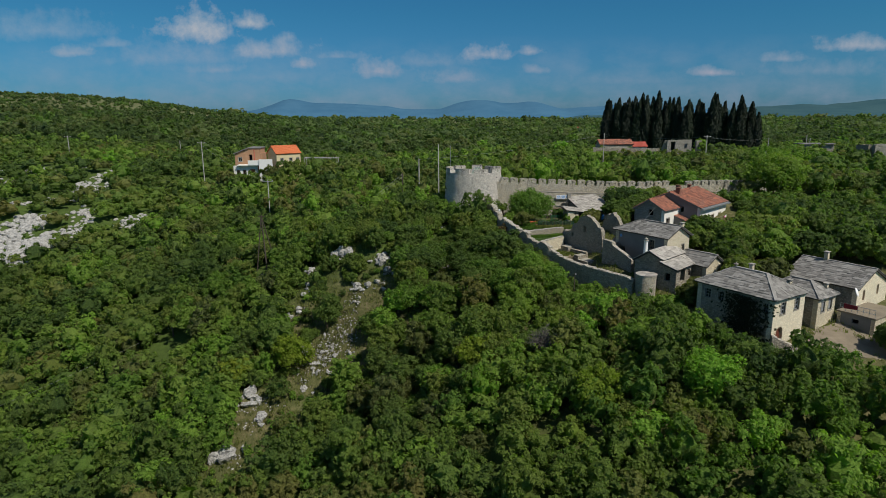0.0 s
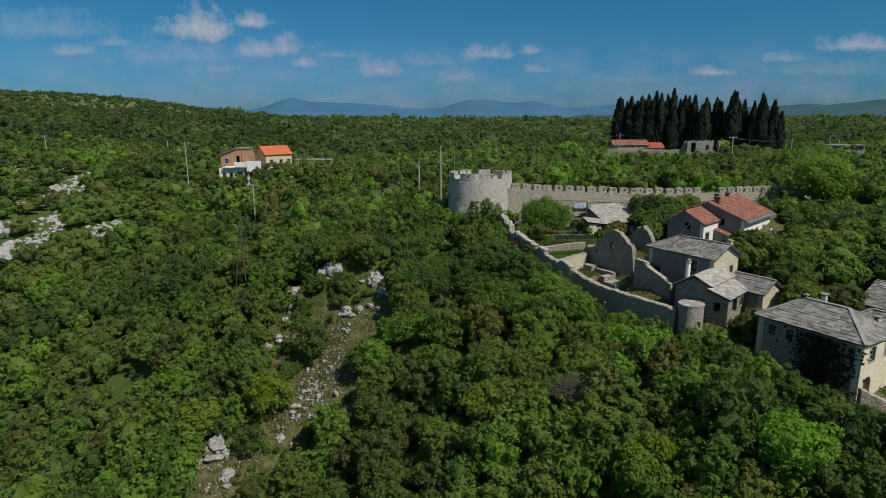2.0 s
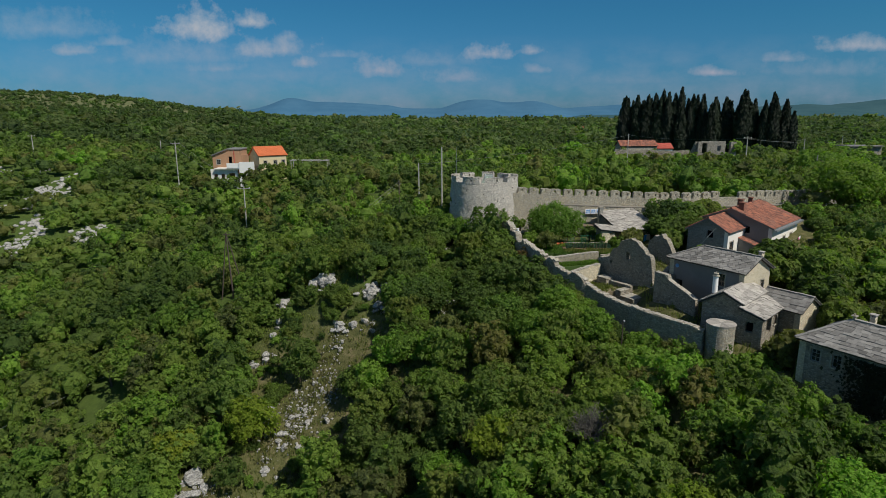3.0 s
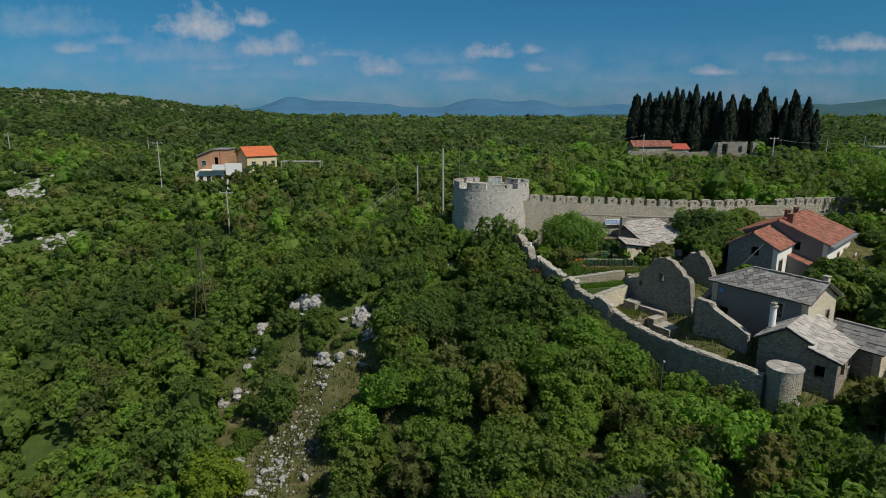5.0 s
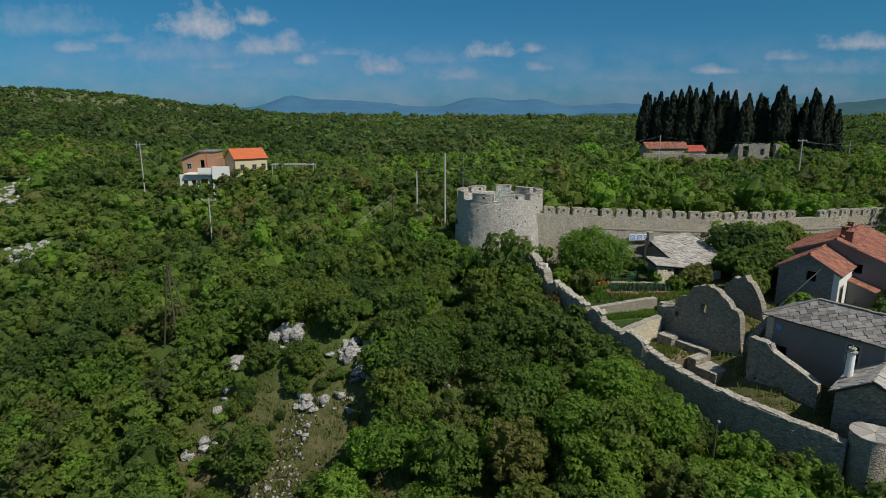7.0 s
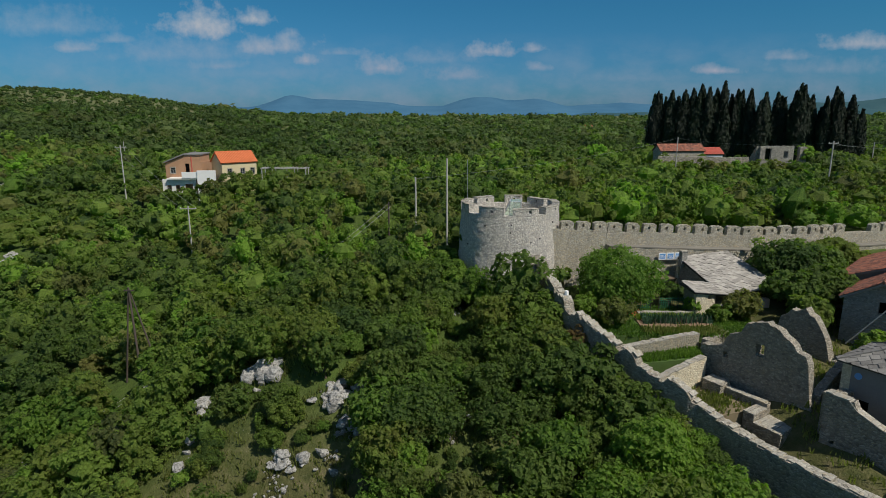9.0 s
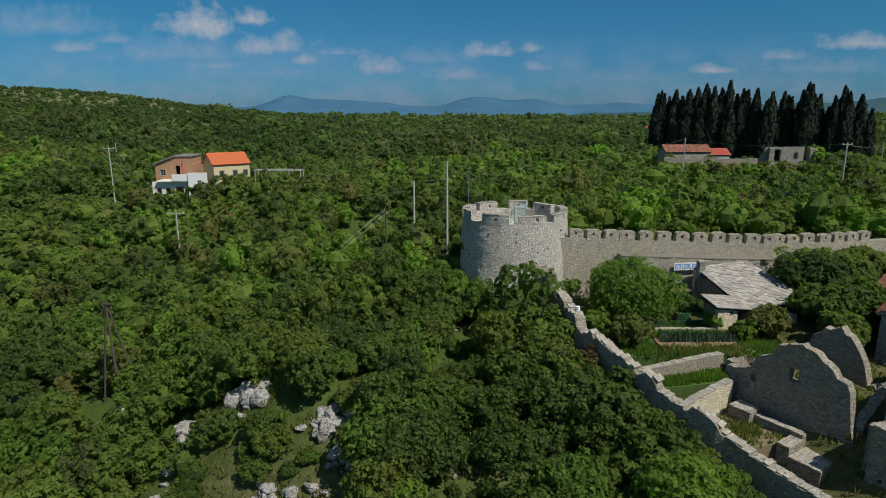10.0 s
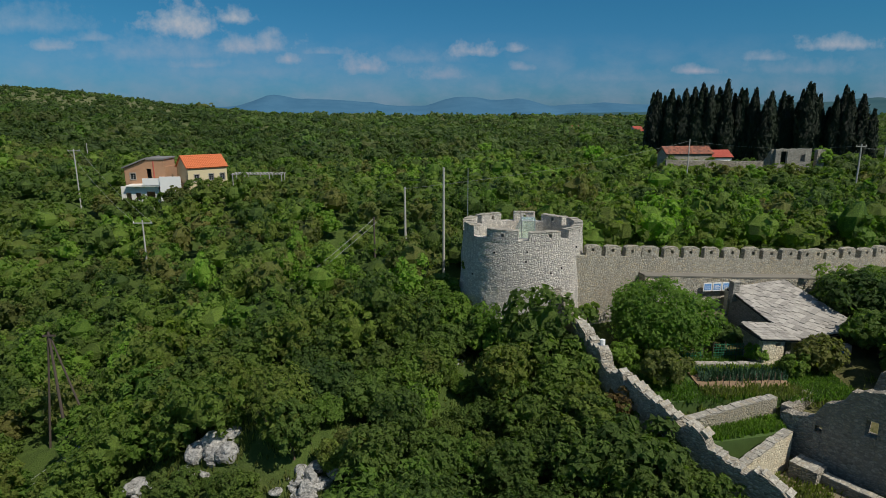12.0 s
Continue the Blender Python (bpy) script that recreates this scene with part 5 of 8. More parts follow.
def walls(h, L, D, z0, z1, mats, holes, thick=0.55):
    """Four walls: front (y = 0), left (x = 0), right, back."""
    places = {"front": (L, pose(0, 0, 0)), "left": (D, pose(0, D, 0, 0, 0, -90)), "right": (D, pose(L, 0, 0, 0, 0, 90)), "back": (L, pose(L, D, 0, 0, 0, 180))}
    for side, (l, m) in places.items():
        bm = bmesh.new()
        hs = [(a, b, c, d) for a, b, c, d, *_ in holes.get(side, ())]
        inset = thick + 0.003 if side in ("left", "right") else 0.0
        lo, hi = inset, l - inset
        mm = m @ pose(lo, 0, 0)
        pierced(bm, hi - lo, z0, z1, thick, [(a - lo, b - lo, c, d) for a, b, c, d in hs], mm)
        bmesh.ops.remove_doubles(bm, verts=bm.verts, dist=0.001)
        part("wall", (bm, mats.get(side, mats["front"])), h)
        for a, b, c, d, style in holes.get(side, ()):
            if style == "door":
                w = part("door", mesh_of("door", [(a, 0.3, c), (b, 0.3, c), (b, 0.3, d), (a, 0.3, d)], [(0, 1, 2, 3)], M_DOOR), h, "red-brown wooden door", at=m)
                bm = bmesh.new()
                k = a
                while k < b - 0.05:
                    box(bm, k + 0.01, min(k + 0.17, b) - 0.01, 0.24, 0.296, c, d)
                    k += 0.18
                part("board", (bm, M_DOOR), w)
            elif style == "arch":
                r, xm = (b - a) / 2, (a + b) / 2
                bm = bmesh.new()
                ring = [(a, d)] + [(xm - r * math.cos(k * math.pi / 10), d - r + r * math.sin(k * math.pi / 10)) for k in range(11)] + [(b, d)]
                slab(bm, [(a - 0.002, d - r), *ring[1:6], (xm, d + 0.002), (a - 0.002, d + 0.002)], 0.012, thick - 0.02)
                slab(bm, [(b + 0.002, d - r), (b + 0.002, d + 0.002), (xm, d + 0.002), *ring[6:12][:6]], 0.012, thick - 0.02)
                w = part("arch", (bm, mats.get(side, mats["front"])), h, "round-arched doorway", at=m)
                bm = bmesh.new()
                k = a
                while k < b - 0.05:
                    box(bm, k + 0.01, min(k + 0.2, b) - 0.01, 0.3, 0.36, c, d)
                    k += 0.2
                part("door", (bm, M_DOOR), w, "red-brown plank door")
            elif style == "open":
                # flat near-black sheet: the unlit interior as colour, no room is built
                part("room_shade_sheet", mesh_of("shade_backing", [(a - 0.3, 0.9, c - 0.3), (b + 0.3, 0.9, c - 0.3), (b + 0.3, 0.9, d + 0.3), (a - 0.3, 0.9, d + 0.3)], [(0, 1, 2, 3)], M_DARK), h, at=m)
            else:
                window_in(h, m, a, b, c, d, style)


def hip_or_gable(h, L, D, ze, zr, ridge_x, y0, y1, over, mat, row, wide, seed, hip_front=True, hip_back=True, wall_mat=None, lean=0.0):
    """A slab roof with its ridge along y from y0 to y1; its ends slope where they are hipped, and are gables otherwise."""
    o = over
    A, B, C, E = (-o, -o if hip_front else y0 - o, ze), (L + o, -o if hip_front else y0 - o, ze), (L + o, D + o if hip_back else y1 + o, ze), (-o, D + o if hip_back else y1 + o, ze)
    R0, R1 = (ridge_x, y0 if hip_front else y0 - o, zr), (ridge_x, y1 if hip_back else y1 + o, zr)
    faces = [[E, A, R0, R1], [B, C, R1, R0]]
    if hip_front:
        faces.append([A, B, R0])
    if hip_back:
        faces.append([C, E, R1])
    roof = None
    for i, poly in enumerate(faces):
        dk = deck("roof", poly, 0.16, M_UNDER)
        if roof is None:
            roof = part("roof", dk, h, "roof of overlapping grey stone slabs")
        else:
            part("roof_face", dk, roof)
        slate_face(roof, poly, mat, row, wide, seed + i, lean)
    # ridge stones
    bm = bmesh.new()
    rs = random.Random(seed)
    lines = [(R0, R1)] + ([(A, R0), (B, R0)] if hip_front else []) + ([(C, R1), (E, R1)] if hip_back else [])
    for p, q in lines:
        p, q = Vector(p), Vector(q)
        n = max(1, int((q - p).length / 0.5))
        for k in range(n):
            a, b = p.lerp(q, k / n), p.lerp(q, (k + 0.98) / n)
            d = (b - a)
            m = Matrix.Translation(a + Vector((0, 0, 0.06))) @ d.to_track_quat("X", "Z").to_matrix().to_4x4()
            box(bm, 0, d.length, -0.17, 0.17, -0.05, 0.05 + rs.uniform(0, 0.04), m)
    tagged(part("ridge_stone", (bm, mat), roof), kind="stuff")
    for hip, yy, y_in in ((hip_front, 0.0, 1), (hip_back, D, -1)):
        if not hip:
            bm = bmesh.new()
            ya, yb = (yy + 0.004, yy + 0.55) if y_in > 0 else (yy - 0.55, yy - 0.004)
            slab(bm, [(0.0, ze - 0.12), (L, ze - 0.12), (ridge_x, zr - 0.12)], ya, yb)
            part("gable", (bm, wall_mat or M_WARM), h)
    return roof


def finial(h, x, y, z):
    bm = bmesh.new()
    box(bm, x - 0.10, x + 0.10, y - 0.10, y + 0.10, z - 0.1, z + 0.30)
    box(bm, x - 0.22, x + 0.22, y - 0.22, y + 0.22, z + 0.30, z + 0.37)
    box(bm, x - 0.06, x + 0.06, y - 0.06, y + 0.06, z + 0.37, z + 0.52)
    part("finial", (bm, M_COPING), h, "small stone roof finial")


def build_house_a():
    h = thing("house", "two-storey limestone house with a hipped stone-slab roof", "house", frame_of(34.9, 59.85, 31))
    L, D, z0, ze = 5.9, 9.2, -9.0, -1.9
    walls(h, L, D, z0, ze, {"front": M_ASHLAR, "left": M_RUIN, "right": M_WARM, "back": M_WARM},
          {"front": [(1.30, 2.15, -3.75, -2.45, "frame"), (3.95, 4.8, -3.65, -2.35, "frame"), (0.85, 2.15, -7.6, -5.15, "arch")],
           "left": [(1.0, 1.75, -3.6, -2.5, "frame"), (2.7, 3.4, -3.6, -2.5, "frame"), (8.0, 8.55, -3.6, -2.5, "frame"), (5.1, 6.7, -6.6, -2.9, "open")]})
    hip_or_gable(h, L, D, ze, -0.1, 3.0, 2.8, 6.6, 0.28, M_SLATE, 0.36, (0.4, 0.8), 1)
    finial(h, 3.0, 6.6, -0.05)
    rs = np.random.RandomState(8)
    n = 1500
    along, up = rs.normal(6.0, 1.25, n), -7.6 + 5.3 * rs.uniform(0, 1, n) ** 0.8
    p = np.stack([rs.uniform(-0.16, 0.02, n), D - along, up], -1)
    nrm = np.stack([-np.ones(n), rs.normal(0, 0.6, n), rs.normal(0.3, 0.5, n)], -1)
    nrm /= np.linalg.norm(nrm, axis=1)[:, None]
    a = np.cross(nrm, rs.normal(size=(n, 3)))
    a /= np.linalg.norm(a, axis=1)[:, None]
    b = np.cross(nrm, a)
    q = rs.uniform(0.10, 0.22, n)[:, None]
    v = np.stack([p - a * q, p + b * q * 0.7, p + a * q, p - b * q * 0.7], 1).reshape(-1, 3)
    part("ivy", quads("ivy", v, np.arange(4 * n).reshape(n, 4), M_IVY), h, "dark ivy grown over the broken wall")
    chimney(h, 4.6, 1.2, -1.8, -0.55, 0.42)
    chimney(h, 5.5, 6.2, -1.6, 0.1, 0.42)


def build_house_b():
    h = thing("house", "narrow limestone house with closed grey shutters", "house", frame_of(42.1, 63.8, 31))
    L, D, z0, ze = 3.7, 6.0, -9.0, -3.0
    walls(h, L, D, z0, ze, {"front": M_WARM, "left": M_RUIN},
          {"front": [(0.75, 1.45, -4.75, -3.5, "shutter"), (2.25, 2.95, -4.65, -3.4, "shutter")]})
    hip_or_gable(h, L, D, ze, -1.65, 1.85, 1.9, 4.2, 0.28, M_SLATE, 0.36, (0.4, 0.75), 5)
    chimney(h, 2.9, 0.8, -2.9, -1.75, 0.40)


def build_house_c():
    h = thing("house", "large stone house with a gabled slab roof and arched windows", "house", frame_of(48.6, 66.9, 31))
    L, D, z0, ze = 7.2, 8.3, -9.0, -2.8
    walls(h, L, D, z0, ze, {"front": M_ASHLAR, "left": M_RUIN},
          {"front": [(1.3, 1.85, -4.5, -3.15, "arch"), (4.6, 5.15, -4.2, -2.95, "arch")], "left": [(6.6, 7.6, -7.4, -5.3, "door")]})
    hip_or_gable(h, L, D, ze, -0.87, 3.6, 0.0, 8.3, 0.22, M_SLATE, 0.36, (0.4, 0.8), 9, hip_front=False, hip_back=False, wall_mat=M_ASHLAR)
    chimney(h, 3.6, 5.6, -1.0, 0.25, 0.45)
    # flat-roofed cellar with a terrace in front of it
    c = thing("outbuilding", "low whitewashed cellar with a railed roof terrace", "outbuilding", frame_of(47.6, 62.2, 31))
    walls(c, 6.0, 3.9, -9.0, -5.0, {"front": M_WARM, "left": M_RENDER_GREY}, {"left": [(1.6, 2.3, -6.0, -5.5, "open")]}, 0.4)
    bm = bmesh.new()
    box(bm, -0.1, 6.1, -0.1, 4.0, -5.0, -4.86)
    part("terrace", (bm, M_YARD), c, "dusty terrace floor")
    for i in range(7):
        bm = bmesh.new()
        tube(bm, (0.05, 0.1 + 0.6 * i, -4.86), (0.05, 0.1 + 0.6 * i, -3.95), 0.025, 0.025, 5)
        part("railing_post", (bm, M_METAL), c)
    for z in (-3.95, -4.4):
        bm = bmesh.new()
        tube(bm, (0.05, 0.05, z), (0.05, 3.8, z), 0.025, 0.025, 5)
        part("rail", (bm, M_METAL), c)
    cl = thing("blanket", "dark red blanket over the terrace railing", "blanket", frame_of(47.6, 62.2, 31))
    bm = bmesh.new()
    for k in range(2):
        slab(bm, [(1.9, -3.93), (3.3, -3.93), (3.3, -4.5), (1.9, -4.35)], 0.02 + 0.08 * k, 0.05 + 0.08 * k, m=pose(0.05, 0, 0, 0, 0, 90))
    part("cloth", (bm, plain("dark_red_cloth", (0.16, 0.02, 0.03), 0.9)), cl)
    d = thing("satellite_dish", "white satellite dish on the house wall", "dish", frame_of(47.9, 66.4, 31))
    bm = bmesh.new()
    bmesh.ops.create_uvsphere(bm, u_segments=16, v_segments=8, radius=0.55, matrix=pose(0, -0.2, -3.0, 70, 0, 20) @ Matrix.Diagonal((1, 1, 0.25, 1)))
    part("dish", (bm, M_WHITE), d)
    bm = bmesh.new()
    tube(bm, (0, -0.2, -3.0), (0.55, 0.35, -3.1), 0.03, 0.03, 5)
    part("arm", (bm, M_METAL), d)


def build_house_f():
    h = thing("house", "old rendered stone house with a large-slab roof and sunlit gable", "house", frame_of(30.0, 77.7, 32))
    L, D, z0, ze = 4.6, 8.9, -7.0, 1.15
    # the left wall's grey includes the shade on that side
    walls(h, L, D, z0, ze, {"front": M_RENDER_CREAM_STONE, "left": M_RENDER_GREY, "right": M_WARM, "back": M_WARM},
          {"front": [(3.1, 3.6, -1.0, 0.0, "wood")], "left": [(6.0, 6.8, -0.75, 0.55, "wood"), (0.9, 1.8, -3.4, -1.2, "open")]})
    hip_or_gable(h, L, D, ze, 2.6, 2.3, 0.0, 6.3, 0.3, M_SLATE, 0.40, (0.45, 0.75), 15, hip_front=False, hip_back=True, wall_mat=M_RENDER_CREAM_STONE, lean=38.0)
    chimney(h, 3.5, 0.5, 1.6, 2.95, 0.40, cap=True)
    bm = bmesh.new()
    tube(bm, (0, 0.0, 0), (0, -0.06, 0), 0.22, 0.22, 14)
    part("plate", (bm, M_SIGN), h, "round blue and white plate", at=pose(-0.0, 7.9, 0.35, 0, 0, -90) @ pose(0, -0.005, 0))
    # annex with two roof levels
    e = thing("annex", "low rubble annex with a pale two-level slab roof", "house", frame_of(29.3, 72.2, 44))
    bm = bmesh.new()
    L, D = 6.0, 5.7
    walls(e, L, D, -8.0, -1.55, {"front": M_RUIN, "left": M_RUIN}, {"front": [(1.2, 2.5, -3.6, -1.75, "open"), (3.3, 4.0, -3.2, -2.2, "wood")], "left": [(4.2, 4.9, -3.4, -2.4, "open")]}, 0.5)
    faces = [[(-0.25, 1.75, -0.78), (6.2, 1.75, -0.78), (6.2, 3.7, 0.12), (-0.25, 3.7, 0.12)],
             [(-0.25, 5.95, -1.30), (6.2, 5.95, -1.30), (6.2, 3.7, 0.12), (-0.25, 3.7, 0.12)],
             [(-0.7, -0.35, -1.65), (6.2, -0.35, -1.65), (6.2, 2.0, -0.95), (-0.7, 2.0, -0.95)]]
    roof = None
    for i, poly in enumerate(faces):
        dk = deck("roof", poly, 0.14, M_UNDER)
        roof = part("roof" if roof is None else "roof_face", dk, e if roof is None else roof, "" if roof else "pale stone-slab roof")  if roof is None else roof
        if i:
            part("roof_face", dk, roof)
        slate_face(roof, poly, M_SLATE_PALE, 0.40, (0.40, 0.80), 30 + i, 6.0)
    bm = bmesh.new()
    slab(bm, [(0.0, -1.6), (5.7, -1.6), (5.7, -1.4), (3.7, -0.05), (1.75, -0.95), (0, -1.6)], 0.004, 0.5)
    part("gable", (bm, M_RUIN), e, at=pose(0, 0, 0, 0, 0, 90) @ pose(0, -0.5, 0))
    ch = thing("chimney_pot", "tall white cylindrical chimney with a small cap", "chimney", pose(27.2, 77.9, 0))
    bm = bmesh.new()
    tube(bm, (0, 0, -0.9), (0, 0, 0.85), 0.27, 0.25, 14)
    part("shaft", (bm, M_WHITE), ch, "whitewashed round shaft")
    bm = bmesh.new()
    tube(bm, (0, 0, 0.85), (0, 0, 0.93), 0.36, 0.36, 12)
    tube(bm, (0, 0, 0.93), (0, 0, 1.12), 0.20, 0.16, 10)
    tube(bm, (0, 0, 1.12), (0, 0, 1.18), 0.27, 0.24, 10)
    tube(bm, (0, 0, 1.18), (0, 0, 1.36), 0.08, 0.03, 8)
    part("cap", (bm, M_COPING), ch, "stone cap with openings")
    g = thing("outhouse", "small stone outhouse with a dark slab roof", "house", frame_of(33.7, 73.7, 32))
    walls(g, 3.6, 4.2, -7.5, -1.75, {"front": M_WARM, "left": M_RUIN}, {})
    hip_or_gable(g, 3.6, 4.2, -1.75, -0.45, 1.8, 0.0, 4.2, 0.2, M_SLATE, 0.45, (0.5, 0.9), 44, hip_front=False, hip_back=False)
    t = thing("turret", "small round stone turret with a flat slab cap", "turret", pose(25.75, 72.9, 0))
    bm = bmesh.new()
    rings = []
    for j in range(15):
        z = -8.2 + 5.7 * j / 14
        rings.append([bm.verts.new((1.27 * math.cos(a) * (1 + 0.03 * noise.noise((math.cos(a) * 2, math.sin(a) * 2, z))), 1.27 * math.sin(a) * (1 + 0.03 * noise.noise((math.cos(a) * 2, math.sin(a) * 2, z + 9))), z)) for a in np.linspace(0, math.tau, 29)[:-1]])
    for p, q in zip(rings[:-1], rings[1:]):
        for i in range(28):
            bm.faces.new((p[i], p[(i + 1) % 28], q[(i + 1) % 28], q[i]))
    bm.faces.new(rings[-1])
    part("wall", (bm, M_WALL), t)
    rs = random.Random(2)
    for i in range(9):
        a = i * math.tau / 9
        bm = bmesh.new()
        arc_block(bm, a + 0.01, a + math.tau / 9 - 0.01, 0.05, 1.31 + rs.uniform(-0.05, 0.05), -2.5, -2.40 + rs.uniform(0, 0.04), 2)
        part("slate", (bm, M_SLATE_PALE), t)


M_RENDER_CREAM_STONE = rubble("limewashed_stone", (0.62, 0.56, 0.44), (0.46, 0.41, 0.31), (0.56, 0.50, 0.40), 0.4, warm=(0.56, 0.46, 0.32), warm_amount=0.3, lichen=0.12, relief=0.35)
build_house_a()
build_house_b()
build_house_c()
build_house_f()


# ---- red-roofed houses ----
def gable_along_x(h, L, D, ze, zr, ridge_y, over, mat, wall_mat, seed, sides=(True, True)):
    o = over
    k = (zr - ze) / ridge_y
    f1 = [(-o, -o, ze - k * o), (L + o, -o, ze - k * o), (L + o, ridge_y, zr), (-o, ridge_y, zr)]
    k2 = (zr - ze) / (D - ridge_y)
    f2 = [(L + o, D + o, ze - k2 * o), (-o, D + o, ze - k2 * o), (-o, ridge_y, zr), (L + o, ridge_y, zr)]
    roof = part("roof", deck("roof", f1, 0.14, M_RENDER_GREY), h, "gabled roof of old red barrel tiles")
    part("roof_face", deck("roof", f2, 0.14, M_RENDER_GREY), roof)
    for i, f in enumerate((f1, f2)):
        tagged(part("tiles", tile_face(f, mat, seed=seed + i), roof), kind="stuff")
    bm = bmesh.new()
    n = int(L / 0.4)
    for i in range(n):
        tube(bm, (-o + (L + 2 * o) * i / n, ridge_y, zr + 0.06), (-o + (L + 2 * o) * (i + 1) / n, ridge_y, zr + 0.04), 0.13, 0.11, 8)
    tagged(part("ridge_tile", (bm, mat), roof), kind="stuff")
    bm = bmesh.new()
    for x0, x1 in ((0.004, 0.45), (L - 0.45, L - 0.004)):
        slab(bm, [(0.0, ze - 0.1), (D, ze - 0.1), (ridge_y, zr - 0.12)], -x1, -x0, m=pose(0, 0, 0, 0, 0, 90))
    part("gable", (bm, wall_mat), h)
    return roof


def build_red():
    h = thing("house", "grey-rendered farmhouse with an old red tile roof", "house", frame_of(40.1, 91.6, 45))
    L, D, ze = 10.6, 9.6, 3.25
    # side walls: render darkened for their shade; only the front is white
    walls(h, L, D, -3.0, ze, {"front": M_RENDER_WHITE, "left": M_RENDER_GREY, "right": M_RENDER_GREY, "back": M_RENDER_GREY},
          {"front": [(1.2, 2.3, -0.9, 1.3, "door"), (4.6, 5.6, 0.2, 1.5, "wood"), (7.5, 8.5, 0.2, 1.5, "wood")], "left": [(6.2, 7.0, 2.2, 3.1, "open"), (2.3, 3.3, 0.2, 1.4, "wood")]}, 0.45)
    gable_along_x(h, L, D, ze, 5.2, 5.0, 0.3, M_TILE, M_RENDER_GREY, 3)
    chimney(h, 1.2, 4.2, 4.3, 6.1, 0.62, M_BRICK_DARK, cap=False)
    chimney(h, 2.6, 4.9, 4.8, 6.15, 0.58, M_BRICK_DARK, cap=True)
    chimney(h, 8.6, 5.6, 4.6, 5.75, 0.5, M_BRICK_DARK, cap=True)
    bm = bmesh.new()
    box(bm, -0.3, L + 0.3, -0.62, -0.28, ze - 0.42, ze - 0.20)
    part("gutter", (bm, M_METAL), h, "pale sheet eaves gutter")
    # lean-to along the gable
    lt = thing("lean_to", "low lean-to with a red tile roof against the gable", "shed", frame_of(40.1, 91.6, 45))
    bm = bmesh.new()
    slab(bm, [(-1.6, -3), (4.6, -3), (4.6, 2.05), (-1.6, 0.05)], 1.5, 1.8, m=pose(0, 0, 0, 0, 0, 90))
    part("wall", (bm, M_RENDER_GREY), lt)
    f = [(-1.9, -1.9, 0.05), (-0.02, -1.9, 0.05), (-0.02, 4.7, 2.25), (-1.9, 4.7, 2.25)]
    rf = part("roof", deck("roof", f, 0.12, M_RENDER_GREY), lt)
    tagged(part("tiles", tile_face(f, M_TILE, seed=9), rf), kind="stuff")
    s = thing("house", "small rubble cottage with a red tile roof and dark window", "house", frame_of(34.0, 90.15, 45))
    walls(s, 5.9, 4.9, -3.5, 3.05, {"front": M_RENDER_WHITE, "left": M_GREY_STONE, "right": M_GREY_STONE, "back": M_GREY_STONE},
          {"left": [(2.3, 3.1, 2.0, 2.95, "open")], "front": [(0.8, 1.9, -0.6, 1.6, "wood")]}, 0.45)
    gable_along_x(s, 5.9, 4.9, 3.05, 4.5, 2.5, 0.28, M_TILE, M_GREY_STONE, 13)
    bm = bmesh.new()
    tube(bm, (-0.9, 4.2, -0.6), (-0.3, 1.4, 3.4), 0.05, 0.05, 6)
    part("ladder_pole", (bm, M_POLE), s, "leaning pale pole")
    w = thing("washing", "blue and pink washing hung by the house front", "washing", frame_of(40.1, 91.6, 45))
    for x, z, mat, n in ((2.9, 1.2, M_NET, "green_towel"), (3.6, 1.0, M_BLUE, "blue_towel"), (6.6, 1.2, M_PINK, "pink_towel"), (7.0, 1.3, M_WHITE, "white_towel")):
        bm = bmesh.new()
        slab(bm, [(x, z), (x + 0.5, z + 0.05), (x + 0.52, z - 1.0), (x + 0.05, z - 0.9)], -1.3, -1.26)
        roughen(bm, 0.06, 2.0, 2)
        part("cloth", (bm, mat), w, n.replace("_", " ") + " on a line")
    bm = bmesh.new()
    tube(bm, (2.6, -1.28, 1.25), (7.6, -1.28, 1.3), 0.01, 0.01, 4)
    for x in (2.6, 7.6):
        tube(bm, (x, -1.28, -2.5), (x, -1.28, 1.35), 0.03, 0.03, 5)
    part("line", (bm, M_METAL), w)


M_BRICK_DARK = plain("old_brick", (0.22, 0.10, 0.07), 0.9, vary=0.4)
M_GREY_STONE = rubble("grey_cottage_stone", (0.40, 0.39, 0.37), (0.22, 0.215, 0.205), (0.26, 0.26, 0.25), 0.3, warm_amount=0.1, lichen=0.3)
build_red()


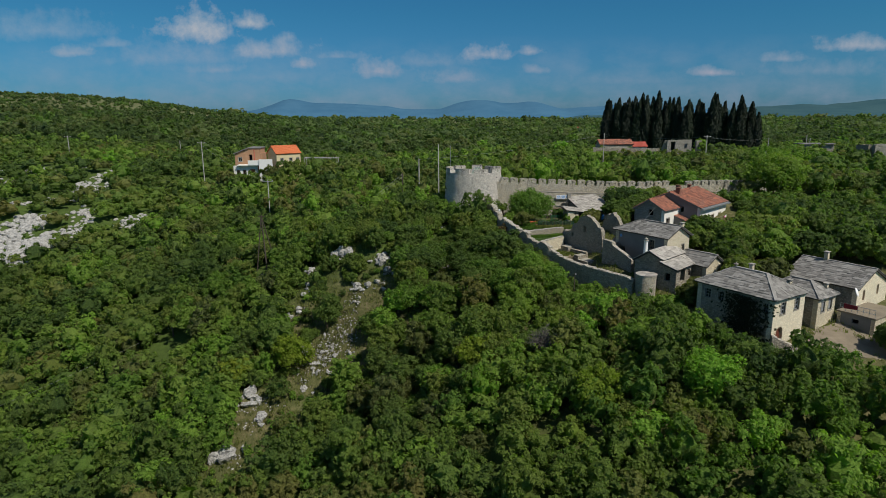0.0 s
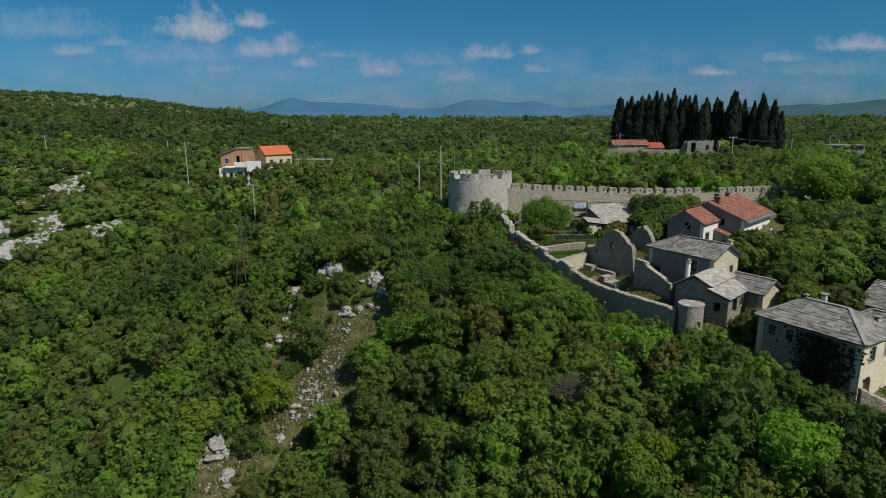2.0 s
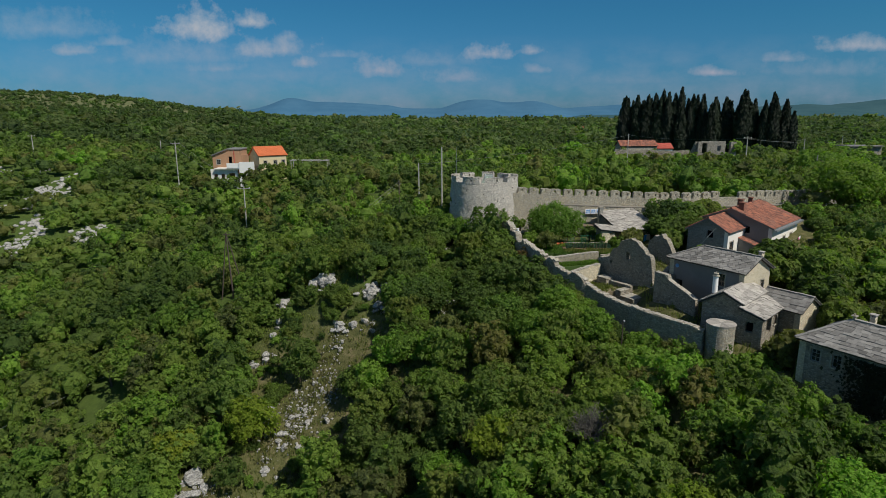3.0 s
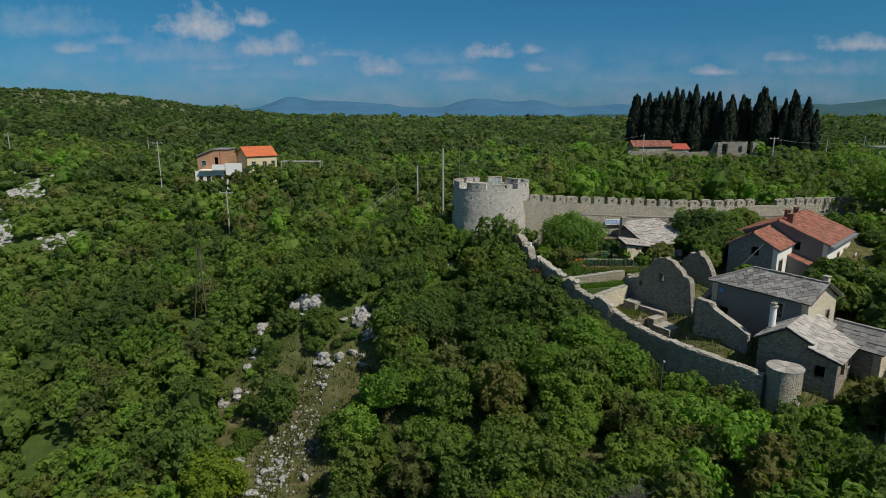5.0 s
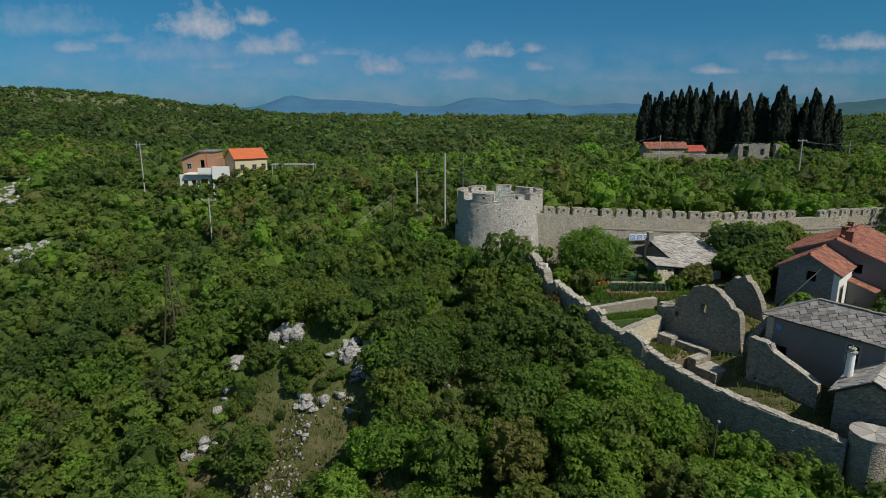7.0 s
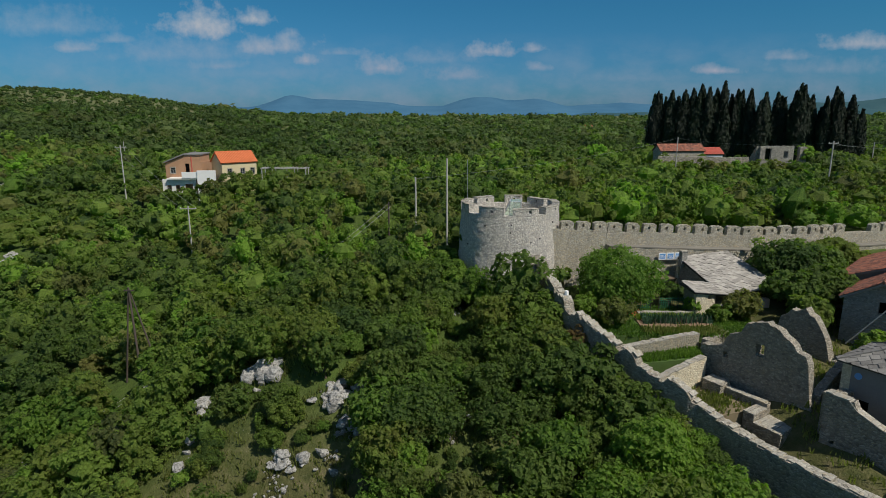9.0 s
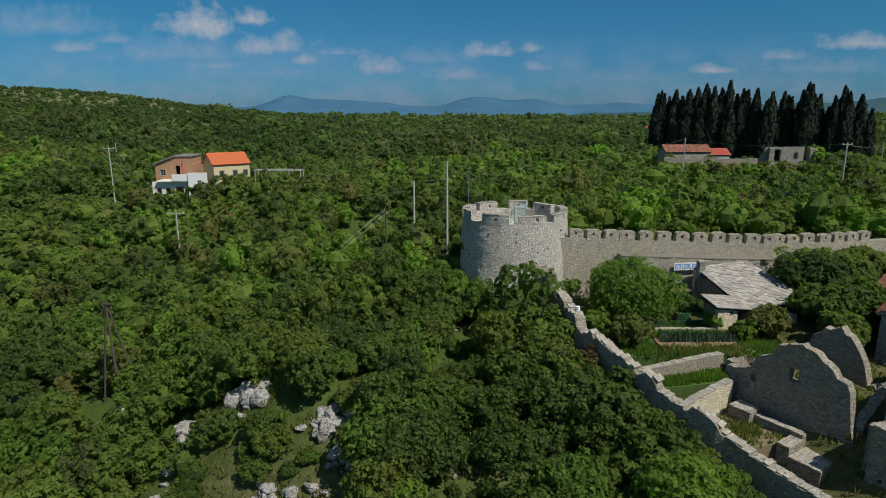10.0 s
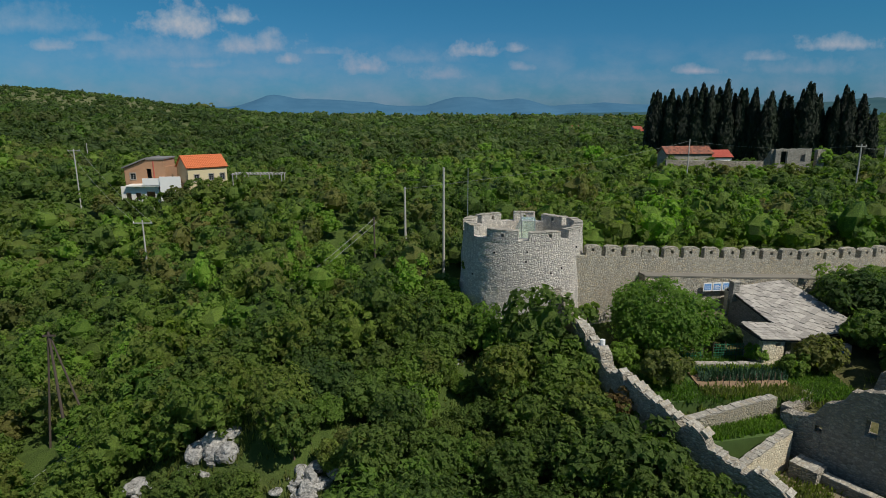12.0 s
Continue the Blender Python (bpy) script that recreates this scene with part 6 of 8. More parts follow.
# ---- ruins ----
def build_ruins():
    r = thing("ruin", "roofless ruined stone gable with a small window", "ruin", pose(21.4, 88.5, 0, 0, 0, -57))
    top = [(-4.5, -0.42), (-2.9, -0.25), (-2.6, 0.55), (-1.4, 1.54), (-0.9, 2.2), (-0.4, 2.35), (0.1, 2.62), (0.6, 2.67), (1.2, 2.3), (2.1, 1.72), (2.7, 1.3), (3.2, 0.95), (3.5, 0.35), (3.6, -1.5), (4.1, -2.6)]
    part("wall", ragged_wall("ruin_wall", M_RUIN, top, -5.5, 0.7, [(-0.15, 0.42, 0.0, 0.92), (-2.6, -2.2, -0.9, -0.5), (2.6, 3.2, -3.6, -2.6)], seed=3, jag=0.20, step=0.34), r)
    # side wall that runs back
    part("side_wall", ragged_wall("ruin_side", M_RUIN, [(0, -1.6), (1.6, -0.8), (3.2, 0.1), (4.8, -0.8)], -5, 0.6, seed=5), r, at=pose(4.1, 0.7, 0, 0, 0, 90))
    part("side_wall", ragged_wall("ruin_side", M_RUIN, [(0, -0.4), (2.6, -0.2), (4.8, -0.5)], -5, 0.6, seed=6), r, at=pose(-4.3, 0.7, 0, 0, 0, 90))
    q = thing("ruin", "rounded stump of a ruined stone gable wall", "ruin", pose(26.3, 92.5, 0, 0, 0, -57))
    top = [(-1.5, -0.2), (-1.2, 1.1), (-0.8, 1.75), (-0.3, 2.15), (0.3, 2.32), (0.84, 2.2), (1.4, 1.75), (1.8, 1.25), (2.2, 0.5), (2.5, -0.2), (2.7, -1.0), (3.4, -1.3)]
    part("wall", ragged_wall("ruin_wall", M_RUIN, top, -5.0, 0.8, seed=8, jag=0.20, step=0.34), q)
    w = thing("ruin", "stepped ruined wing wall of dark rubble", "ruin", pose(22.8, 82.7, 0, 0, 0, -57))
    top = [(-0.1, 0.05), (0.7, 0.0), (1.55, -0.02), (1.65, -0.5), (3.2, -1.15), (5.1, -1.95)]
    part("wall", ragged_wall("wing", M_RUIN, top, -7.5, 0.6, [(0.5, 0.75, -3.2, -2.95)], seed=12, jag=0.07), w)
    bm = bmesh.new()
    coping(bm, top, 0.6)
    tagged(part("coping", (bm, M_COPING), w), kind="stuff")
    part("side_wall", ragged_wall("wing_side", M_RUIN, [(0, -0.2), (2.2, -0.7), (4.5, -0.9)], -6, 0.6, seed=14), w, at=pose(0.1, 0.6, 0, 0, 0, 90))


build_ruins()


# ---- terraces and garden ----
def bent_block(name, corners, z0, z1, mat, label, category="terrace", rough_top=0.04, kind="structure"):
    """A filled terrace: a four-cornered block with a slightly uneven top."""
    n = 14
    a, b, c, d = (Vector((x, y, 0)) for x, y in corners)
    verts, faces = [], []
    for i in range(n + 1):
        for j in range(n + 1):
            p = a.lerp(b, i / n).lerp(d.lerp(c, i / n), j / n)
            top_z = ground_z(p.x, p.y) + 0.12 if z1 is None else z1
            verts.append((p.x, p.y, top_z + noise.noise(p * 0.9) * rough_top))
    for i in range(n):
        for j in range(n):
            k = i * (n + 1) + j
            faces.append((k, k + n + 1, k + n + 2, k + 1))
    base = len(verts)
    rim = [i * (n + 1) for i in range(n + 1)] + [n * (n + 1) + j for j in range(1, n + 1)] + [i * (n + 1) + n for i in range(n - 1, -1, -1)] + [j for j in range(n - 1, 0, -1)]
    for r in rim:
        verts.append((verts[r][0], verts[r][1], z0))
    for i in range(len(rim)):
        j = (i + 1) % len(rim)
        faces.append((rim[i], rim[j], base + j, base + i))
    return tagged(new(name, mesh_of(name, verts, faces, mat, False)), label, category, kind=kind)


def low_wall(name, p, q, bottom, tops, thick, mat, label, seed, cope=True):
    l = math.hypot(q[0] - p[0], q[1] - p[1])
    w = thing(name, label, "wall", pose(p[0], p[1], 0, 0, 0, math.degrees(math.atan2(q[1] - p[1], q[0] - p[0]))))
    out = [(l * i / (len(tops) - 1), z) for i, z in enumerate(tops)]
    part("masonry", ragged_wall("masonry", mat, out, bottom, thick, seed=seed, jag=0.03), w)
    if cope:
        bm = bmesh.new()
        coping(bm, out, thick, rs=random.Random(seed))
        tagged(part("coping", (bm, M_COPING), w), kind="stuff")
    return w


def tufts(name, label, places, mat, high, wide, blades, rs, category="plants"):
    """Grass or crops: many small upright blades in one mesh."""
    v, f = [], []
    for x, y, z, s in places:
        for _ in range(blades):
            a = rs.uniform(0, math.tau)
            ox, oy = rs.uniform(-wide, wide), rs.uniform(-wide, wide)
            h, w = high * s * rs.uniform(0.6, 1.2), 0.03 + 0.05 * rs.random()
            lx, ly = rs.uniform(-0.4, 0.4) * h, rs.uniform(-0.4, 0.4) * h
            k = len(v)
            v += [(x + ox - w * math.cos(a), y + oy - w * math.sin(a), z - 0.03), (x + ox + w * math.cos(a), y + oy + w * math.sin(a), z - 0.03),
                  (x + ox + lx + w * 0.4 * math.cos(a), y + oy + ly + w * 0.4 * math.sin(a), z + h), (x + ox + lx - w * 0.4 * math.cos(a), y + oy + ly - w * 0.4 * math.sin(a), z + h)]
            f.append((k, k + 1, k + 2, k + 3))
    return tagged(new(name, quads(name, v, f, mat)), label, category, kind="stuff")


def build_terraces():
    low_wall("terrace_wall", (12.4, 90.9), (19.3, 93.3), -4.0, [-0.35, -0.28, -0.2, -0.12, -0.1], 0.5, M_WARM_DIRTY, "long garden terrace wall of rubble with dark top", 31)
    low_wall("terrace_wall", (14.6, 88.1), (18.9, 90.9), -5.0, [-1.5, -1.3, -1.15, -1.08], 0.5, M_WARM, "sunlit ochre rubble terrace wall", 32)
    bent_block("ground_terrace", [(10.9, 93.2), (20.6, 93.8), (26.0, 101.0), (10.0, 101.0)], -3, -0.34, M_GRASS, "garden terrace grown with grass", "garden")
    bent_block("ground_terrace", [(13.2, 90.0), (18.9, 91.2), (19.6, 93.5), (12.0, 91.3)], -4, -1.25, M_GRASS, "narrow grassy terrace strip", "garden")
    bent_block("ground_terrace", [(16.8, 85.6), (21.0, 86.6), (18.9, 90.6), (15.2, 88.2)], -6, -3.2, M_PATH, "trodden yard below the terrace", "yard")
    s = thing("stone_steps", "broad rough stone steps and bench along the ruin", "steps", pose(18.55, 90.1, 0, 0, 0, -57))
    for i, (x0, x1, y0, y1, z) in enumerate(((0.0, 1.5, -0.35, 0.9, -2.35), (1.5, 4.6, 0.25, 0.75, -2.65), (3.9, 4.7, -1.4, 0.24, -2.95), (4.7, 6.6, -1.5, 0.5, -3.5))):
        bm = bmesh.new()
        box(bm, x0, x1, y0, y1, -5.5, z)
        roughen(bm, 0.07, 1.2, 2)
        part("step", (bm, M_RUIN), s)
        bm = bmesh.new()
        coping(bm, [(x0, z), (x1, z)], y1 - y0)
        tagged(part("slab", (bm, M_COPING), s, at=pose(0, y0, 0)), kind="stuff")
    # vegetable plot
    bed = bent_block("ground_bed", [(15.2, 94.0), (21.2, 94.5), (21.6, 97.2), (15.4, 97.4)], -1, -0.22, M_EARTH, "brown dug vegetable bed", "bed", 0.07)
    rs = random.Random(77)
    rows = [(15.8 + 0.16 * i, 96.0 + 0.33 * j + rs.uniform(-0.05, 0.05), -0.2, 1.0) for i in range(36) for j in range(4)]
    tufts("leek_rows", "rows of dark blue-green leeks", rows, M_LEEK, 0.55, 0.07, 5, rs)
    rows = [(15.6 + 0.2 * i, 97.45 + rs.uniform(-0.5, 0.35), -0.28, 1.0) for i in range(30) for _ in range(5)]
    tufts("potato_plants", "bright green potato plants by the low kerb", rows, M_LEAF_LIGHT, 0.45, 0.16, 6, rs)
    for i in range(11):
        st = thing("bean_stake", "thin brown wooden bean stake", "stake", pose(16.4 + 0.44 * i, 95.3 + 0.03 * i, -0.25), group="stakes in the bed")
        bm = bmesh.new()
        tube(bm, (0, 0, 0), (0.03, 0.02, 0.75), 0.03, 0.022, 5)
        part("stick", (bm, M_WOOD), st)
    low_wall("kerb_wall", (15.9, 98.1), (20.9, 98.0), -1.5, [0.0, 0.03, 0.0, 0.04], 0.45, M_RUIN, "low dry-stone kerb of the garden", 35)
    grass = [(x, y, -0.36, 1.0) for x, y in ((rs.uniform(10.6, 25.0), rs.uniform(93.4, 100.8)) for _ in range(2600)) if not (15.0 < x < 21.6 and 94.2 < y < 98.3)]
    tufts("garden_grass", "rough green garden grass", grass, M_LEAF_LIGHT, 0.22, 0.25, 7, rs)
    strip = [(*(Vector((13.2, 90.1, 0)).lerp(Vector((18.8, 91.4, 0)), a).lerp(Vector((12.3, 91.1, 0)).lerp(Vector((19.4, 93.3, 0)), a), b)).xy, -1.27, 1.0) for a, b in ((rs.uniform(0.05, 0.97), rs.uniform(0.1, 0.85)) for _ in range(420))]
    tufts("terrace_grass", "long bright grass on the narrow terrace", strip, M_LEAF_LIGHT, 0.32, 0.2, 8, rs)
    for i, (x, y, l, a) in enumerate(((14.6, 99.6, 3.0, 6), (18.3, 99.9, 2.6, 2))):
        fn = thing("net_fence", "green plastic garden netting on thin posts", "fence", pose(x, y, -0.35, 0, 0, a))
        for k in range(4):
            bm = bmesh.new()
            tube(bm, (l * k / 3, 0, 0), (l * k / 3, 0, 1.35), 0.03, 0.03, 5)
            part("post", (bm, M_POLE_WOOD), fn)
        bm = bmesh.new()
        for k in range(int(l / 0.2)):
            box(bm, 0.2 * k, 0.2 * k + 0.03, -0.012, 0.012, 0.05, 1.2)
        for k in range(6):
            box(bm, 0, l, -0.016, 0.016, 0.08 + 0.2 * k, 0.11 + 0.2 * k)
        part("net", (bm, M_NET), fn)
    heap = thing("brick_heap", "heap of broken orange roof tiles", "heap", pose(15.2, 98.9, -0.34))
    for i in range(26):
        bm = bmesh.new()
        box(bm, -0.2, 0.2, -0.1, 0.1, -0.03, 0.03)
        part("brick", (bm, M_ORANGE_ROOF), heap, at=pose(rs.gauss(0, 0.5), rs.gauss(0, 0.3), 0.05 + 0.3 * rs.random(), rs.uniform(-30, 30), rs.uniform(-30, 30), rs.uniform(0, 180)))
    vase = thing("white_post", "short white-painted stone post on the wall", "post", pose(9.35, 97.2, 1.35))
    bm = bmesh.new()
    tube(bm, (0, 0, 0), (0, 0, 0.95), 0.2, 0.17, 8)
    part("post", (bm, M_WHITE), vase)


M_WARM_DIRTY = rubble("stained_masonry", (0.46, 0.42, 0.34), (0.24, 0.22, 0.18), (0.32, 0.29, 0.23), 0.28, warm=(0.50, 0.40, 0.24), warm_amount=0.4, lichen=0.6)
M_LEEK = foliage("leek_green", (0.03, 0.085, 0.05), (0.045, 0.11, 0.06), (0.07, 0.15, 0.08), trans=0.2)
build_terraces()


def build_bank():
    """Tall grass and weeds on the bank below the south wall."""
    rs = random.Random(61)
    spots_ = []
    while len(spots_) < 1500:
        x, y = rs.uniform(9, 34), rs.uniform(56, 96)
        d = float(inside(x, y))
        if -6.5 < d < -0.8:
            spots_.append((x, y, ground_z(x, y) - 0.03, rs.uniform(0.6, 1.4)))
    tufts("bank_grass", "tall bright green grass on the bank below the wall", spots_, M_LEAF_LIGHT, 0.7, 0.35, 7, rs)


build_bank()


# ---- slab-roofed hut by the wall ----
def build_hut():
    h = thing("hut", "low stone hut with a broad pale slab roof and chimney", "hut")
    P1, P2, P3, P4 = (22.3, 106.5, 3.035), (27.7, 107.6, 3.35), (29.6, 100.4, 1.62), (23.7, 99.3, 1.30)
    poly = [P4, P3, P2, P1]
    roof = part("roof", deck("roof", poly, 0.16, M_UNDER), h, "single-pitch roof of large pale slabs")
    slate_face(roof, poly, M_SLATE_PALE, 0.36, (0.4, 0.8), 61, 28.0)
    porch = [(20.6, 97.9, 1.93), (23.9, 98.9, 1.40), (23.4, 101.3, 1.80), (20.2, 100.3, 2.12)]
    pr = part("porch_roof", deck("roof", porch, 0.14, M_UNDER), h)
    slate_face(pr, porch, M_SLATE_PALE, 0.36, (0.4, 0.7), 63, 1.0)
    # walls
    for (ax, ay), (bx, by), zt, mat in (((24.1, 100.0), (22.95, 106.4), (1.2, 2.95), M_GREY_STONE), ((22.9, 100.2), (28.6, 101.2), (1.35, 1.45), M_WARM), ((28.6, 101.2), (27.4, 107.3), (1.5, 3.1), M_WARM), ((22.5, 106.6), (27.4, 107.5), (2.9, 3.0), M_WARM)):
        l = math.hypot(bx - ax, by - ay)
        part("wall", ragged_wall("hut_wall", mat, [(0, zt[0]), (l, zt[1])], -1.5, 0.4, jag=0.01, seed=3), h, at=pose(ax, ay, 0, 0, 0, math.degrees(math.atan2(by - ay, bx - ax))))
    out = [(0, 1.80), (2.0, 1.45)]
    part("porch_wall", ragged_wall("porch_wall", M_WARM, out, -1.5, 0.35, [(1.2, 1.65, 1.05, 1.35)], jag=0.01, seed=4), h, at=pose(20.9, 98.2, 0, 0, 0, 17))
    part("porch_wall", ragged_wall("porch_wall", M_GREY_STONE, [(0, 1.95), (1.9, 1.82)], -1.5, 0.35, jag=0.01, seed=5), h, at=pose(20.55, 100.1, 0, 0, 0, -80))
    ch = part("chimney", ragged_wall("chimney", M_GREY_STONE, [(0, 3.75), (0.6, 3.75)], 2.2, 0.55, jag=0.0, seed=6), h, at=pose(22.3, 105.5, 0, 0, 0, 8))
    bm = bmesh.new()
    box(bm, -0.06, 0.66, -0.06, 0.61, 3.75, 3.86)
    part("cap", (bm, M_COPING), ch)
    b = thing("brick_pillar", "pinkish garden pillar with a blue cloth on it", "pillar", pose(27.0, 98.6, -0.4))
    bm = bmesh.new()
    box(bm, 0, 0.55, 0, 0.5, 0, 1.5)
    roughen(bm, 0.04, 2, 1)
    part("pillar", (bm, plain("pinkish_block", (0.55, 0.42, 0.34), 0.9)), b)
    bm = bmesh.new()
    box(bm, -0.32, 0.02, -0.05, 0.08, 0.2, 1.45)
    roughen(bm, 0.06, 3, 2)
    part("cloth", (bm, M_BLUE), b, "hanging blue cloth")
    pp = thing("rain_barrel", "pale metal barrel under a plank shelter", "barrel", pose(20.4, 104.6, -0.2))
    bm = bmesh.new()
    tube(bm, (0, 0, 0), (0, 0, 0.95), 0.32, 0.32, 14)
    part("drum", (bm, M_METAL), pp)
    sh = thing("shelter", "dark plank shelter against the fortress wall", "shed", pose(18.6, 104.9, 0, 0, 0, 8))
    bm = bmesh.new()
    box(bm, 0, 3.4, 0, 1.3, 1.05, 1.15)
    part("roof", (bm, M_WOOD), sh)
    for x in (0.1, 3.2):
        bm = bmesh.new()
        box(bm, x, x + 0.1, 0.05, 0.15, -1, 1.05)
        part("post", (bm, M_WOOD), sh)


build_hut()


# ---- trees and shrubs inside the fort ----
def garden_tree(x, y, z, rad, tall, leaf, n, seed, label, name="tree", size=0.42, lobes=9, trunk=0.14):
    rs = np.random.RandomState(seed)
    ob = thing(name, label, "tree" if tall > 2.4 else "shrub", pose(x, y, z))
    part("trunk", trunk_mesh("trunk", rs, tall, trunk), ob)
    v, f = crown_arrays(rs, int(n * 1.5), rad, tall, size * 0.92, max(4, lobes - 4), ring=10)
    part("crown", quads("crown", v, f, leaf), ob)
    return ob


garden_tree(14.7, 101.4, -0.9, 3.7, 5.5, M_LEAF_DARK, 6500, 90, "large round green fig tree in the garden", size=0.28, lobes=14)
garden_tree(13.0, 95.6, -0.4, 1.6, 2.6, M_LEAF_OLIVE, 1100, 91, "loose flowering garden shrub by the wall", "shrub", 0.32)
garden_tree(11.3, 98.6, -0.3, 1.2, 2.0, M_LEAF, 700, 92, "small green shrub by the wall", "shrub", 0.3)
garden_tree(20.2, 102.2, -0.3, 1.4, 1.9, M_LEAF_DARK, 800, 93, "dark clipped laurel bush", "shrub", 0.3)
garden_tree(24.6, 97.6, -0.5, 1.8, 2.5, M_LEAF_OLIVE, 1300, 94, "straggling olive-green shrub before the hut", "shrub", 0.32)
garden_tree(22.4, 97.0, -0.5, 1.1, 1.6, M_LEAF, 600, 95, "low leafy shrub before the hut", "shrub", 0.3)
garden_tree(21.0, 99.0, -0.4, 0.9, 1.7, M_LEAF, 500, 96, "small vine bush beside the porch", "shrub", 0.28)
for i, (x, y, r, t) in enumerate(((31.5, 103.5, 3.0, 3.9), (35.0, 104.8, 2.8, 3.3), (29.5, 98.5, 2.4, 3.4), (31.8, 98.2, 2.6, 3.9), (28.8, 94.8, 1.8, 3.0), (38.5, 107.5, 2.4, 2.6))):
    garden_tree(x, y, ground_z(x, y), r, t, M_LEAF_DARK if i < 4 else M_LEAF, 2200, 100 + i, "dense dark green fig tree inside the fortress", size=0.40, lobes=10)
garden_tree(30.6, 89.6, -1.6, 1.4, 3.4, M_LEAF, 900, 110, "slim green bush against the cottage", "shrub", 0.32)
garden_tree(30.9, 70.2, -7.4, 2.3, 5.2, M_LEAF_OLIVE, 2000, 111, "tall pale-leaved tree against the annex", size=0.40, lobes=10)
garden_tree(27.9, 70.3, -8.4, 2.2, 4.2, M_LEAF, 1600, 112, "green tree below the turret", size=0.40)
garden_tree(33.2, 69.6, -7.4, 1.8, 4.6, M_LEAF_OLIVE, 1200, 113, "pale-leaved tree between the houses", size=0.40)
garden_tree(10.9, 106.2, 0.3, 0.8, 1.8, M_LEAF, 350, 114, "wall-rooted shrub at the tower foot", "shrub", 0.28)
for i, (a, far, up, leaf) in enumerate(((-176, 6.9, 3.4, M_LEAF), (-164, 7.2, 3.3, M_LEAF_LIGHT), (-152, 6.8, 3.0, M_LEAF_LIGHT), (-140, 7.3, 2.6, M_LEAF), (-128, 6.9, 2.0, M_LEAF_DARK), (-116, 7.2, 1.5, M_LEAF), (-104, 6.9, 0.9, M_LEAF_LIGHT), (-94, 7.3, 0.4, M_LEAF), (-186, 7.4, 3.6, M_LEAF_DARK), (-158, 9.3, 2.4, M_LEAF), (-134, 9.2, 1.4, M_LEAF_DARK))):
    x, y = 5.7 + far * math.cos(radians(a)), 109.76 + far * math.sin(radians(a))
    garden_tree(x, y, ground_z(x, y), 1.7, max(1.6, up - ground_z(x, y)), leaf, 1100, 210 + i, "leafy green bush crowding the tower foot", "shrub", 0.30)
garden_tree(0.75, 108.7, 4.2, 0.45, 0.9, M_LEAF, 200, 115, "small caper bush rooted in the tower wall", "shrub", 0.22, 4, 0.03)
big = [(63.4, 113.4, 6.0, 8.0), (58.5, 103.0, 4.0, 5.0), (46.0, 104.5, 3.0, 4.5), (49.5, 93.0, 3.6, 5.4), (55.0, 94.0, 4.0, 5.5), (61.0, 95.0, 4.4, 6.0), (66.0, 100.0, 4.6, 6.0), (44.5, 86.0, 3.2, 4.8), (49.0, 85.5, 3.4, 5.0), (54.5, 86.5, 3.8, 5.2), (60.0, 87.0, 4.0, 5.4),
       (41.0, 83.0, 3.0, 4.4), (45.0, 79.5, 3.0, 4.4), (39.0, 78.5, 2.8, 4.2), (50.5, 79.8, 3.0, 4.6), (38.0, 74.2, 2.3, 3.8), (42.0, 74.0, 2.4, 3.8), (56.5, 80.5, 3.4, 5.0), (64.0, 80.0, 4.0, 5.0), (70.0, 90.0, 4.0, 5.2), (72.0, 108.0, 4.4, 5.4), (38.6, 88.2, 2.2, 3.6), (36.6, 84.2, 2.4, 3.8), (50.8, 99.2, 3.2, 5.0), (54.0, 101.5, 3.4, 5.2), (52.5, 105.5, 3.2, 5.0), (57.5, 98.5, 3.4, 5.0)]
for i, (x, y, r, t) in enumerate(big):
    leaf = (M_LEAF_LIGHT, M_LEAF, M_LEAF_DARK, M_LEAF_OLIVE)[(0, 1, 2, 1, 1, 2, 2, 1, 3, 2, 2, 1, 1, 1, 2, 1, 3, 2, 1, 2, 1, 1, 1, 2, 1, 2, 1)[i]]
    if i == 0:
        leaf = M_LEAF_LIGHT
    elif y > 84:
        k = min(1.0, (3.0 - ground_z(x, y)) / t)
        r, t = r * (0.4 + 0.6 * k), t * k
    garden_tree(x, y, ground_z(x, y), r, t, leaf, int(1300 + 300 * r), 130 + i, "broad leafy tree among the village houses", size=0.5, lobes=11)
garden_tree(47.5, 58.8, ground_z(47.5, 58.8), 2.2, 3.4, M_LEAF, 1400, 160, "leafy tree beside the yard", size=0.4)
garden_tree(50.5, 57.0, ground_z(50.5, 57.0), 2.4, 3.2, M_LEAF, 1400, 161, "leafy tree beside the yard wall", size=0.4)
bent_block("ground_yard", [(40.0, 62.8), (38.4, 59.6), (50.0, 56.5), (46.4, 65.6)], -11, None, M_YARD, "bare pale earth yard before the houses", "yard", 0.12)
dead = thing("dead_tree", "bare grey twiggy tree in the green scrub", "tree", pose(11.0, 62.0, ground_z(11.0, 62.0)))
part("trunk", trunk_mesh("trunk", np.random.RandomState(6), 4.6, 0.1), dead)
rd = random.Random(7)
bm = bmesh.new()
for i in range(150):
    a, up = rd.uniform(0, math.tau), rd.uniform(0.15, 1.3)
    foot = Vector((rd.gauss(0, 0.35), rd.gauss(0, 0.35), rd.uniform(1.4, 2.9)))
    tip = foot + Vector((math.cos(a) * math.cos(up), math.sin(a) * math.cos(up), math.sin(up))) * rd.uniform(1.0, 2.3)
    tube(bm, foot, tip, 0.035, 0.012, 3)
    for _ in range(4):
        b = foot.lerp(tip, rd.uniform(0.35, 0.95))
        tube(bm, b, b + Vector((rd.gauss(0, 0.3), rd.gauss(0, 0.3), rd.uniform(0.1, 0.6))), 0.02, 0.008, 3)
part("crown", (bm, M_BARE), dead, "tangle of bare grey twigs")


